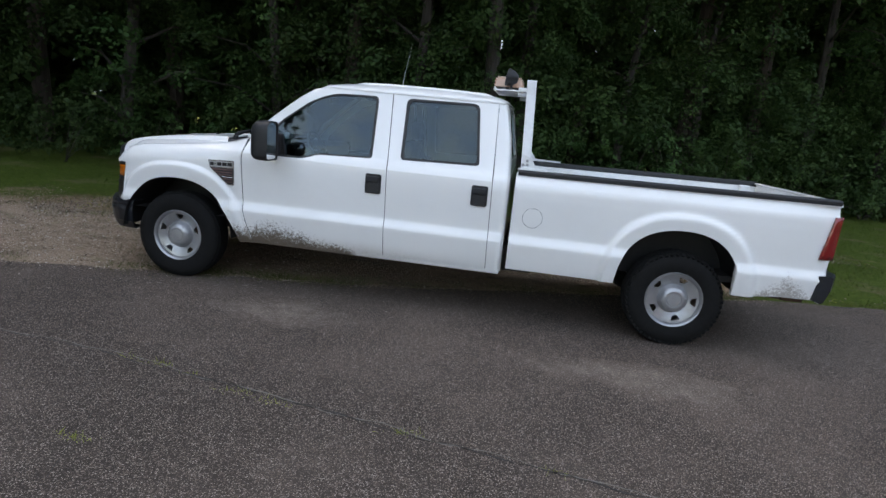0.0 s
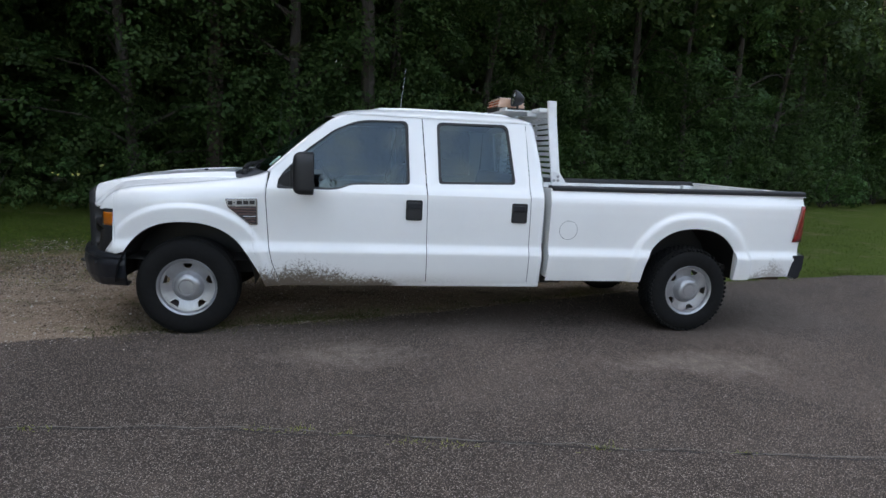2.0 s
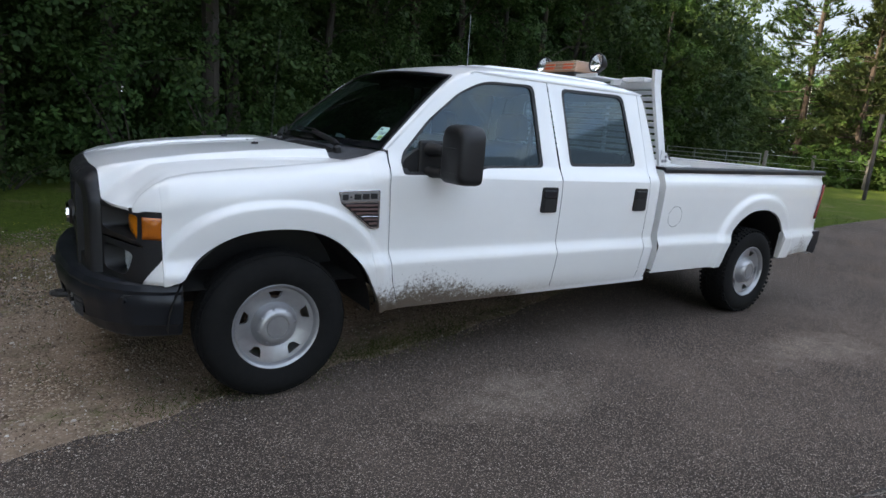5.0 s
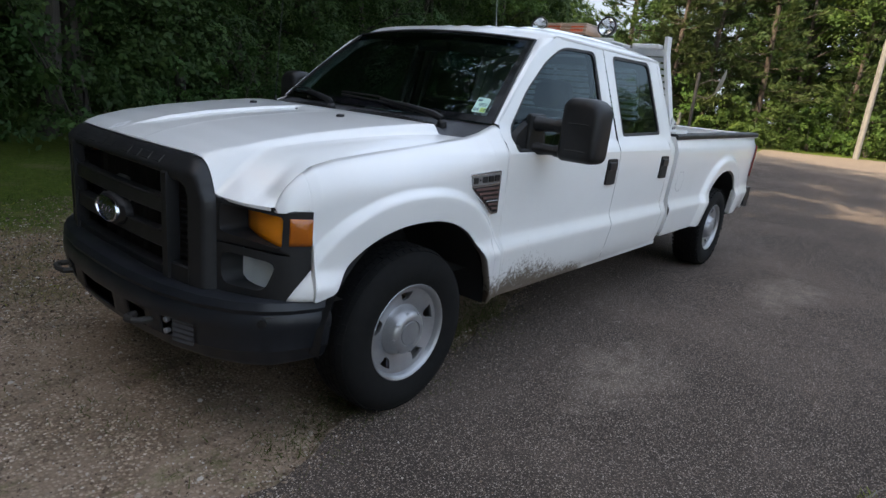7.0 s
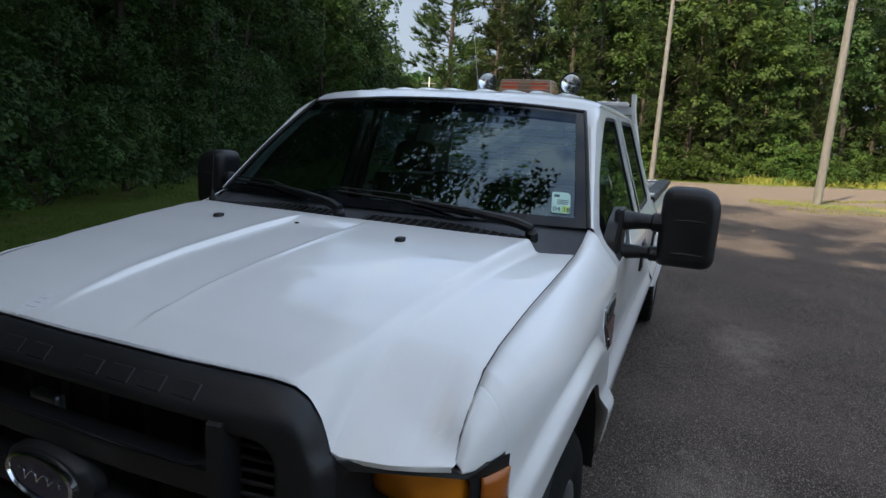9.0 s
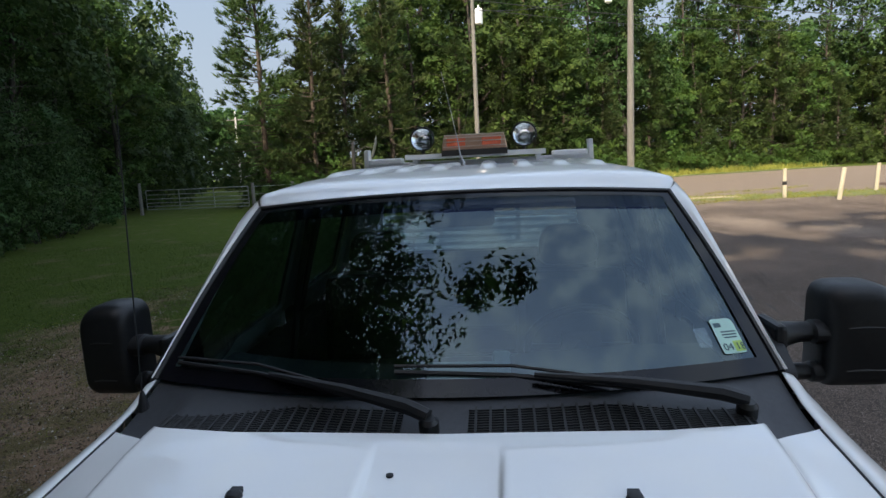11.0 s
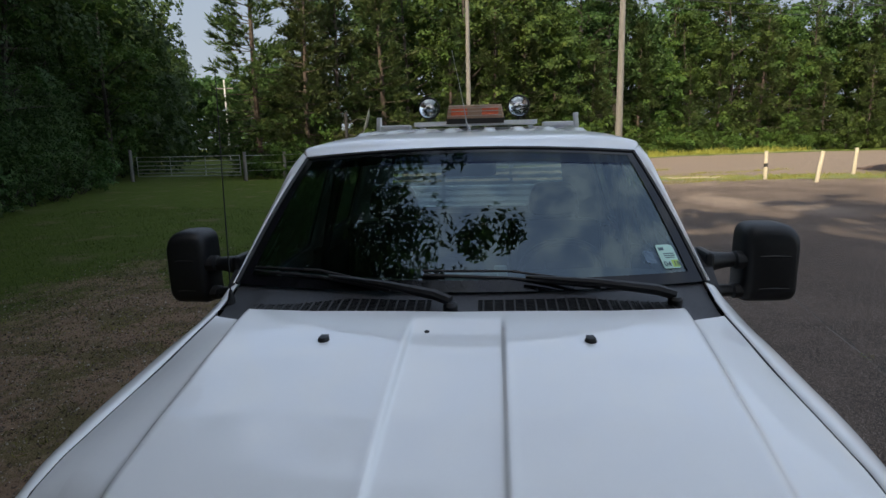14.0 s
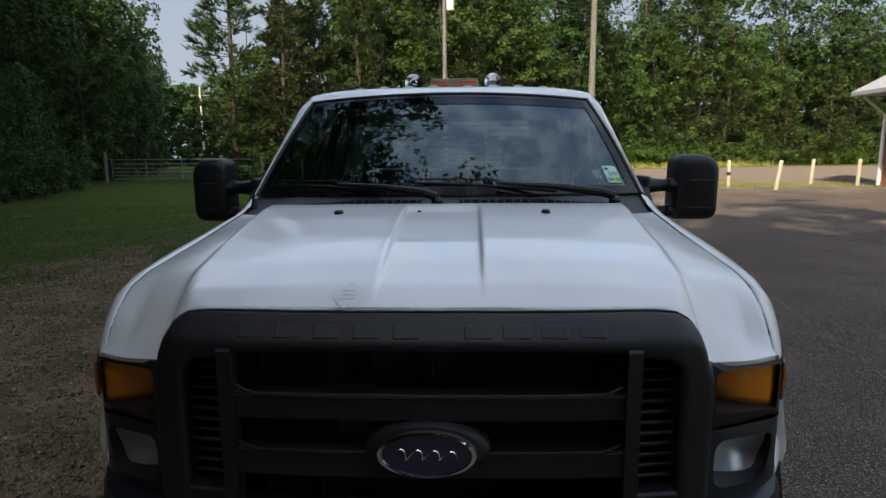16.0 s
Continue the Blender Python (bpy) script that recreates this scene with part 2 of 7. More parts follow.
def ground_material():
    """Lawn soil, with gravel and red clay where cars pass in front of and beside the truck."""
    m = Mat("ground", (0.1, 0.1, 0.05), 0.95, spec=0.08)
    p = m.place()
    s = m.xyz(p)
    n, f = m.noise(0.9, 6, 0.65, p), m.noise(14, 6, 0.7, p)
    grass = m.ramp(f, (0.25, (0.026, 0.040, 0.007)), (0.5, (0.054, 0.080, 0.013)), (0.8, (0.105, 0.128, 0.024)))
    grass = m.mix(m.maths("MULTIPLY", step(m, n, 0.52, 0.7), 0.6), grass, (0.14, 0.11, 0.065))
    peb = m.cells(70, p, "Color")
    pr = m.node("ShaderNodeSeparateColor", Color=peb).outputs[0]
    pd = m.cells(70, p)
    gravel = m.ramp(pr, (0.0, (0.13, 0.088, 0.062)), (0.5, (0.29, 0.208, 0.150)), (0.85, (0.43, 0.330, 0.25)), (1.0, (0.58, 0.48, 0.40)))
    gravel = m.mix(step(m, pd, 0.35, 0.65), gravel, (0.16, 0.115, 0.083))
    clay = m.mix(0.35, m.mix(f, (0.17, 0.118, 0.085), (0.36, 0.268, 0.200)), gravel)
    gravel = m.mix(step(m, m.noise(1.3, 5, 0.65, p), 0.40, 0.52), gravel, clay)
    # trodden brown earth and sparse green between the stones
    patchy = m.noise(2.1, 6, 0.7, m.node("ShaderNodeMapping", Vector=p, Scale=(0.7, 1.3, 1)).outputs[0])
    gravel = m.mix(m.maths("MULTIPLY", step(m, patchy, 0.50, 0.66), 0.75), gravel, m.mix(f, (0.060, 0.042, 0.028), (0.16, 0.12, 0.085)))
    gravel = m.mix(m.maths("MULTIPLY", step(m, m.noise(3.3, 6, 0.75, p), 0.56, 0.70), 0.65), gravel, (0.075, 0.095, 0.022))
    # darker dirt and litter between the stones on the passenger side
    dirt = m.maths("MULTIPLY", step(m, m.maths("ADD", s[1], m.maths("MULTIPLY_ADD", n, 1.6, -0.8)), 0.9, 1.9), 0.8)
    gravel = m.mix(dirt, gravel, m.mix(f, (0.092, 0.054, 0.034), (0.27, 0.175, 0.115)))
    tan = m.maths("MULTIPLY", step(m, m.noise(6.5, 7, 0.75, p), 0.54, 0.68), 0.6)
    gravel = m.mix(tan, gravel, m.mix(f, (0.20, 0.15, 0.105), (0.40, 0.315, 0.235)))
    # thin grass has crept over the dirt on that side
    crept = m.maths("MULTIPLY", step(m, m.noise(1.6, 7, 0.72, p), 0.45, 0.58), step(m, m.maths("ADD", s[1], m.maths("MULTIPLY_ADD", n, 1.4, -0.7)), 0.9, 1.8))
    gravel = m.mix(m.maths("MULTIPLY", crept, 0.6), gravel, m.mix(f, (0.030, 0.038, 0.008), (0.085, 0.090, 0.024)))
    # where the gravel lies
    neg = m.maths("MULTIPLY", m.maths("POWER", m.maths("MINIMUM", s[0], 0.0), 2.0), 0.06)
    ahead = m.maths("MAXIMUM", s[0], 0.0)
    pos = m.maths("SUBTRACT", m.maths("MULTIPLY", m.maths("POWER", ahead, 2.0), 0.06), m.maths("MULTIPLY", ahead, 0.75))
    edge = m.maths("SUBTRACT", m.maths("SUBTRACT", 3.3, neg), pos)
    gap = m.maths("ADD", m.maths("SUBTRACT", edge, s[1]), m.maths("MULTIPLY_ADD", n, 3.6, -1.8))
    # grass grows up to the asphalt behind the truck
    back = m.maths("MULTIPLY", step(m, m.maths("MULTIPLY_ADD", m.noise(0.8, 6, 0.7, p), 3.2, m.maths("ADD", m.maths("MULTIPLY", s[1], -0.35), s[0])), 5.9, 7.1), step(m, s[1], 5.4, 4.2))
    gap = m.maths("SUBTRACT", gap, m.maths("MULTIPLY", back, 5.0))
    gravel = m.mix(1.0, gravel, (1.2, 1.19, 1.17), "MULTIPLY")
    col = m.mix(step(m, gap, -0.5, 0.7), grass, gravel)
    m.put("Base Color", col)
    m.bump(m.maths("ADD", m.maths("MULTIPLY", pd, -0.5), f), 0.8, 0.02)
    return m.m


WHITE = paint_material()
BLACK = plain("black_plastic", (0.012, 0.0125, 0.014), 0.48, scale=60, bump=0.25, spec=0.38)
BUMPER = plain("bumper_paint", (0.012, 0.014, 0.018), 0.38, scale=40, bump=0.12, spec=0.35)
COWL = plain("cowl_plastic", (0.040, 0.042, 0.048), 0.6, scale=70, bump=0.3)
TRIM = plain("rubber_trim", (0.012, 0.012, 0.013), 0.6, scale=50, bump=0.2)
RUBBER = plain("tyre_rubber", (0.0085, 0.0085, 0.0085), 0.85, scale=24, vary=0.35, bump=0.35, spec=0.15)
SEAT = plain("grey_vinyl", (0.024, 0.025, 0.028), 0.6, scale=30, bump=0.3)
DASH = plain("dash_vinyl", (0.040, 0.041, 0.043), 0.62, scale=50, bump=0.3)
STEEL = plain("wheel_silver", (0.34, 0.345, 0.355), 0.36, 0.65, scale=18, vary=0.14, bump=0.08)
CHROME = plain("chrome", (0.75, 0.76, 0.78), 0.10, 1.0, scale=20, vary=0.08, bump=0.0)
RACK = plain("rack_white_paint", (0.70, 0.71, 0.71), 0.45, scale=22, vary=0.10, bump=0.12, coat=0.2)
DARKMETAL = plain("dark_metal", (0.03, 0.028, 0.026), 0.7, 0.3, scale=20, vary=0.4, bump=0.3)
RUSTY = plain("rusty_steel", (0.075, 0.045, 0.03), 0.85, 0.1, scale=16, vary=0.5, bump=0.5)
WINDOW = glass_material("side_glass", (0.21, 0.29, 0.30), 0.010, 0.062)
SHIELD = glass_material("windscreen_glass", (0.25, 0.35, 0.35), 0.008, 0.098)
REARGLASS = glass_material("rear_glass", (0.72, 0.82, 0.80), 0.0, 0.04)
BAND = glass_material("tinted_band_glass", (0.16, 0.17, 0.30), 0.0, 0.02)
FRIT = plain("black_frit", (0.008, 0.008, 0.010), 0.10, scale=30, bump=0.0, spec=0.3)
CLEARLENS = glass_material("clear_lens", (0.92, 0.94, 0.95), 0.04)
REFLECTOR = plain("lamp_reflector", (0.95, 0.955, 0.96), 0.16, 0.95, scale=14, vary=0.06, bump=0.5)
HEADGLASS = plain("headlamp_prism", (0.80, 0.82, 0.84), 0.22, 0.35, scale=16, vary=0.12, bump=0.8)
MIRROR = plain("mirror_glass", (0.85, 0.87, 0.88), 0.02, 1.0, bump=0.0, vary=0.03)


def amber_material(name, base, glow=0.0):
    m = Mat(name, base, 0.12, coat=0.6)
    p = m.own()
    w = m.node("ShaderNodeTexWave", {"bands_direction": "Y"}, Vector=p, Scale=170.0, Distortion=0.6).outputs[0]
    m.put("Base Color", m.mix(w, tuple(c * 0.85 for c in base), base))
    m.bump(w, 0.35, 0.002)
    return m.m


AMBER = amber_material("amber_lens", (0.95, 0.29, 0.012))
AMBERDARK = amber_material("amber_side_lens", (0.42, 0.105, 0.008))
REDLENS = amber_material("red_lens", (0.22, 0.006, 0.008))
ORANGELENS = amber_material("orange_segment", (0.85, 0.17, 0.08))
BARLENS = amber_material("light_bar_lens", (0.52, 0.31, 0.21))
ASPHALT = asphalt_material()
GROUND = ground_material()


# ---- mesh helpers ----
def mesh_object(name, verts, faces, material, parent=None, label="", smooth=True):
    me = bpy.data.meshes.new(name)
    me.from_pydata([tuple(v) for v in verts], [], faces)
    me.materials.append(material)
    if smooth:
        me.polygons.foreach_set("use_smooth", [True] * len(me.polygons))
    me.update()
    ob = new(name, me)
    ob.parent = parent
    return tagged(ob, label)


def part(name, bm, material, parent=None, label="", smooth=False, bevel=0.0, thick=0.0, sharp=35):
    """Links a bmesh as one mesh object under a thing or a part."""
    me = bpy.data.meshes.new(name)
    bm.normal_update()
    bm.to_mesh(me)
    bm.free()
    me.materials.append(material)
    if smooth:
        me.polygons.foreach_set("use_smooth", [True] * len(me.polygons))
        me.set_sharp_from_angle(angle=radians(sharp))
    ob = new(name, me)
    ob.parent = parent
    if thick:
        s = ob.modifiers.new("thickness", "SOLIDIFY")
        s.thickness, s.offset = thick, -1
    if bevel:
        b = ob.modifiers.new("edge", "BEVEL")
        b.width, b.segments, b.limit_method, b.angle_limit = bevel, 2, "ANGLE", radians(40)
    return tagged(ob, label)


def thing(name, label, category, at=(0, 0, 0), group="", kind=""):
    ob = new(name)
    ob.location = at
    ob.empty_display_size = 0.1
    return tagged(ob, label, category, group, kind)


def grid(bm, rows, flip=False, closed=False):
    """Joins rows of points into a sheet."""
    vs = [[bm.verts.new(p) for p in r] for r in rows]
    for a, b in zip(vs, vs[1:]):
        n = len(a)
        for i in range(n if closed else n - 1):
            q = [a[i], a[(i + 1) % n], b[(i + 1) % n], b[i]]
            bm.faces.new(q[::-1] if flip else q)
    return vs


def box(bm, c, size, turn=None):
    """A box about c; turn: degrees about x, y, z."""
    m = Matrix.Translation(c) @ (pose(0, 0, 0, *turn) if turn else Matrix()) @ Matrix.Diagonal((*size, 1))
    return bmesh.ops.create_cube(bm, size=1, matrix=m)["verts"]


def ring_points(c, u, v, r, n):
    return [Vector(c) + r * (math.cos(2 * math.pi * i / n) * u + math.sin(2 * math.pi * i / n) * v) for i in range(n)]


def tube(bm, pts, radius, n=10, cap=True):
    """A round bar along points; radius: a number, or one for each point."""
    pts = [Vector(p) for p in pts]
    rads = radius if isinstance(radius, (list, tuple)) else [radius] * len(pts)
    rows, up = [], Vector((0.13, 0.21, 0.97))
    for i, p in enumerate(pts):
        d = (pts[min(i + 1, len(pts) - 1)] - pts[max(i - 1, 0)]).normalized()
        u = d.cross(up)
        u = d.cross(Vector((1, 0, 0))) if u.length < 1e-3 else u
        u.normalize()
        rows.append(ring_points(p, u, d.cross(u), rads[i], n))
    vs = grid(bm, rows, closed=True)
    if cap:
        bm.faces.new(vs[0][::-1])
        bm.faces.new(vs[-1])


def lathe(bm, profile, c, axis, n=32, close=False):
    """Turns (radius, along) pairs round an axis through c."""
    a = Vector(axis).normalized()
    u = a.orthogonal().normalized()
    v = a.cross(u)
    rows = [ring_points(Vector(c) + a * h, u, v, max(r, 1e-4), n) for r, h in profile]
    vs = grid(bm, rows, closed=True)
    if close:
        bm.faces.new(vs[0][::-1])
        bm.faces.new(vs[-1])


def prism(bm, outline, axis, a, b):
    """Extrudes a closed 2D outline along x, y or z from a to b."""
    def at(p, h):
        return {"x": (h, *p), "y": (p[0], h, p[1]), "z": (*p, h)}[axis]
    lo = [bm.verts.new(at(p, a)) for p in outline]
    hi = [bm.verts.new(at(p, b)) for p in outline]
    n = len(outline)
    for i in range(n):
        bm.faces.new([lo[i], lo[(i + 1) % n], hi[(i + 1) % n], hi[i]])
    bm.faces.new(lo[::-1])
    bm.faces.new(hi)
    bmesh.ops.recalc_face_normals(bm, faces=bm.faces)


def rounded(pts, r, n=4):
    """Rounds the corners of a closed 2D outline; r: a number, or one for each corner."""
    out, k = [], len(pts)
    for i in range(k):
        p, a, b = Vector(pts[i]), Vector(pts[i - 1]), Vector(pts[(i + 1) % k])
        ri = r[i] if isinstance(r, (list, tuple)) else r
        ri = min(ri, (a - p).length * 0.49, (b - p).length * 0.49)
        s, e = p + (a - p).normalized() * ri, p + (b - p).normalized() * ri
        for j in range(n + 1):
            t = j / n
            out.append(tuple((1 - t) ** 2 * s + 2 * t * (1 - t) * p + t * t * e))
    return out


def curve(x, xs, ys):
    return float(np.interp(x, xs, ys))


def smooth01(t):
    t = min(1.0, max(0.0, t))
    return t * t * (3 - 2 * t)


def ray_out(c, ang, outline):
    """Where a ray from c at an angle leaves a closed 2D outline."""
    d = Vector((math.cos(ang), math.sin(ang)))
    best = None
    for i in range(len(outline)):
        p, q = Vector(outline[i - 1]), Vector(outline[i])
        e = q - p
        den = d.x * e.y - d.y * e.x
        if abs(den) < 1e-9:
            continue
        w = p - Vector(c)
        t, s = (w.x * e.y - w.y * e.x) / den, (w.x * d.y - w.y * d.x) / den
        if t > 0 and -1e-6 <= s <= 1 + 1e-6 and (best is None or t > best):
            best = t
    return Vector(c) + d * (best or 0.0)


def framed(bm, outer, inner, place, steps=3, flip=False, back=None):
    """A sheet between two 2D outlines, each seen whole from the inner one's middle; place lifts a 2D point into the world. back: how far the inner edge turns in."""
    c = sum((Vector(p) for p in inner), Vector((0, 0))) / len(inner)
    angs = sorted({round(math.atan2(p[1] - c.y, p[0] - c.x), 4) for p in (*outer, *inner)})
    rows = []
    for k in range(steps + 1):
        t = k / steps
        rows.append([place(*(ray_out(c, a, inner) * (1 - t) + ray_out(c, a, outer) * t)) for a in angs])
    if back:
        rows.insert(0, [Vector(p) + Vector(back) for p in rows[0]])
    grid(bm, rows, flip=not flip, closed=True)


# ---- the pickup truck: x runs back from the front axle, y to its passenger side ----
truck = thing("pickup_truck", "white crew-cab pickup truck with long bed, mud-splashed sills", "pickup truck")


def arch(x, front=True):
    """The height of the wheel opening's edge over x, or None outside of it."""
    cx, a, b, z0 = (0.0, 0.51, 0.512, 0.41) if front else (4.365, 0.485, 0.50, 0.47)
    d = abs(x - cx) / a
    return z0 + b * (1 - d ** 2.3) ** (1 / 2.3) if d < 1 else None


def flare(x, z):
    out = 0.0
    for cx, a, b, z0, amt in ((0.0, 0.51, 0.512, 0.41, 0.030), (4.365, 0.485, 0.50, 0.47, 0.036)):
        d, h = abs(x - cx) / a, max(0.0, (z - z0) / b)
        q = (d ** 2.3 + h ** 2.3) ** (1 / 2.3)
        out = max(out, amt * (1 - smooth01((q - 1.20) / 0.09)) * (0.8 + 0.2 * min(1.0, max(0.0, (q - 1) / 0.17))))
    return out


SIDE_Z = (0.38, 0.44, 0.52, 0.64, 0.69, 0.705, 0.762, 0.776, 0.79, 0.95, 1.08, 1.16, 1.20, 1.225, 1.25, 1.275)
SIDE_Y = (0.925, 0.962, 0.986, 1.008, 1.016, 1.015, 0.989, 0.986, 0.986, 0.997, 1.003, 1.003, 1.000, 0.985, 0.972, 0.955)


def side_y(x, z):
    y = curve(z, SIDE_Z, SIDE_Y) + flare(x, z)
    if x < -0.05:
        y -= 0.10 * ((-0.05 - x) / 0.6) ** 2
    if x > 5.0:
        y -= 0.045 * ((x - 5.0) / 0.55) ** 2
    return y


ZS = sorted({0.38, 0.41, 0.44, 0.48, 0.52, 0.58, 0.64, 0.67, 0.69, 0.705, 0.724, 0.743, 0.762, 0.776, 0.79, 0.82, 0.85, 0.88, 0.91, 0.94, 0.97, 1.0, 1.02, 1.04, 1.06, 1.08, 1.10, 1.12, 1.14, 1.16, 1.19, 1.21, 1.23, 1.25, 1.265})


def side_sheet(bm, s, xl, xr, zlow, zhigh, nx, nz=26, top=None, xs=None):
    """A body panel on the truck's side (s: -1 driver's, 1 passenger's). xl, xr: edges over z; zlow, zhigh: edges over x; top: (y, z) that it curls over to, over x."""
    rows = []
    us = xs or [i / nx for i in range(nx + 1)]
    for u in us:
        x0 = xl(0.8) + (xr(0.8) - xl(0.8)) * u
        lo, hi = zlow(x0), zhigh(x0)
        row = []
        # keep the folds of the panel at their heights, and bunch the rest at the lower edge
        ks = [0.0, *(min(max((z - lo) / (hi - lo), 0.0006 * (i + 1)), 1 - 0.0006 * (len(ZS) - i)) for i, z in enumerate(ZS)), 1.0] if nz == 0 else [j / nz for j in range(nz + 1)]
        for k in ks:
            z = lo + (hi - lo) * k
            x = xl(z) + (xr(z) - xl(z)) * u
            y = side_y(x, z)
            if top:
                ty, tz = top(x)
                d = tz - z
                if d < 0.15:
                    y = ty + (side_y(x, z) - ty) * math.sqrt(max(0.0, 1 - (1 - max(d, 0) / 0.15) ** 2))
            row.append((x, s * y, z))
        # turn the lower edge in
        x, y, z = row[0]
        row.insert(0, (x, y - s * 0.04, z + 0.006))
        rows.append(row)
    grid(bm, rows, flip=s > 0)


def dense(points, n):
    """Even steps from 0 to 1 with more of them round the given points."""
    us = {i / n for i in range(n + 1)}
    for p in points:
        us |= {p + d for d in (-0.02, -0.012, -0.006, -0.002, 0.0, 0.002, 0.006, 0.012, 0.02) if 0 <= p + d <= 1}
    return sorted(us)


JOINT_X = (-0.648, -0.62, -0.60, -0.56, -0.50, -0.40, -0.20, 0.06, 0.395, 0.50, 0.61)
JOINT_Z = (1.008, 1.055, 1.078, 1.112, 1.148, 1.172, 1.195, 1.222, 1.262, 1.285, 1.326)


def joint(x):
    return 0.866 + 0.012 * smooth01((x + 0.2) / 0.6), curve(x, JOINT_X, JOINT_Z)


def seam_front(z):
    return curve(z, (0.42, 0.47, 0.60, 0.76, 1.14, 1.33), (0.725, 0.704, 0.655, 0.627, 0.606, 0.620))


def fender_low(x):
    if x < -0.535:
        return 1.0 - 0.006 * smooth01((-0.535 - x) / 0.1)
    if x < -0.45:
        a = 0.655 + 0.02 * smooth01((x + 0.535) / 0.08)
        return a if x < -0.47 else max(a, arch(x))
    return arch(x) or 0.405


SLATRED = plain("red_brown_plastic", (0.075, 0.032, 0.026), 0.6, scale=40, vary=0.3, bump=0.2)
for s in (-1, 1):
    bm = bmesh.new()
    us = dense([0.0, (0.648 - 0.535) / 1.27, (0.648 - 0.51) / 1.27, (0.648 + 0.51) / 1.27], 84)
    side_sheet(bm, s, lambda z: -0.648, lambda z: seam_front(z) - 0.0026, fender_low, lambda x: joint(x)[1], 0, 58, joint, us)
    part("front_fender", bm, WHITE, truck, smooth=True, thick=0.004)
    # dark well behind the wheel
    for cx, r in ((0.0, 0.525), (4.365, 0.505)):
        bm = bmesh.new()
        rows = []
        for i in range(25):
            a = math.pi * (i / 24 * 0.98 + 0.01)
            z = (0.41 if cx < 1 else 0.47) + 0.525 * math.sin(a)
            rows.append([(cx - r * math.cos(a) * 1.0, s * y, z) for y in (1.0, 0.80, 0.485)])
        grid(bm, rows)
        vs = [bm.verts.new((cx - 1.03 * r * math.cos(math.pi * i / 16), s * 0.49, (0.42 if cx < 1 else 0.48) + 0.545 * math.sin(math.pi * i / 16))) for i in range(17)]
        bm.faces.new(vs)
        part("wheel_well", bm, TRIM, truck, "dark dirt-caked wheel well", smooth=True)
    # side vent badge on the fender; lettering stays plain
    badge = part("fender_badge", bmesh.new(), CHROME, truck, "chrome side vent badge with plain raised bars")
    bm = bmesh.new()
    outline = [(0.300, 1.112), (0.545, 1.122), (0.548, 0.905), (0.488, 0.905), (0.318, 1.045)]
    prism(bm, rounded(outline, 0.012, 3), "y", s * 0.985, s * 1.012)
    bm.to_mesh(badge.data)
    bm.free()
    edge = badge.modifiers.new("edge", "BEVEL")
    edge.width, edge.segments, edge.limit_method = 0.004, 2, "ANGLE"
    for nm, pts, mt, lb in (("badge_plate", [(0.310, 1.103), (0.536, 1.112), (0.536, 1.062), (0.318, 1.056)], STEEL, "silver badge plate"),
                            ("vent_mesh", [(0.322, 1.046), (0.535, 1.052), (0.537, 0.918), (0.494, 0.918)], BLACK, "black vent insert")):
        bm = bmesh.new()
        prism(bm, rounded(pts, 0.006, 3), "y", s * 1.000, s * 1.0135)
        part(nm, bm, mt, badge, lb)
    for z in (1.036, 1.014, 0.992, 0.958, 0.936):
        bm = bmesh.new()
        x0 = 0.332 + 0.165 * max(0.0, (1.043 - z)) / 0.12
        box(bm, ((x0 + 0.530) / 2, s * 1.016, z), (0.530 - x0, 0.008, 0.013), (s * 20, 0, 0))
        part("vent_slat", bm, SLATRED, badge, "dull red-brown vent slat", bevel=0.002)
    bm = bmesh.new()
    box(bm, (0.484, s * 1.015, 0.975), (0.10, 0.010, 0.007))
    part("vent_divider", bm, CHROME, badge, bevel=0.002)
    for x, w in ((0.340, 0.034), (0.372, 0.012), (0.410, 0.040), (0.458, 0.040), (0.506, 0.040)):
        bm = bmesh.new()
        box(bm, (x, s * 1.015, 1.083 + (x - 0.42) * 0.04), (w, 0.006, 0.030 if w > 0.02 else 0.008))
        part("badge_bar", bm, BLACK, badge, bevel=0.003)


# ---- hood ----
def hood_lead(y):
    """The front edge of the hood: x and z over y."""
    a = abs(y)
    x = curve(a, (0, 0.3, 0.52, 0.585, 0.62, 0.645, 0.67, 0.76, 0.82, 0.864), (-0.80, -0.793, -0.775, -0.768, -0.766, -0.764, -0.758, -0.729, -0.697, -0.666))
    z = curve(a, (0, 0.52, 0.575, 0.61, 0.633, 0.647, 0.655, 0.67, 0.76, 0.864), (1.160, 1.158, 1.152, 1.132, 1.10, 1.065, 1.032, 1.0235, 1.0165, 1.0085))
    return x, z


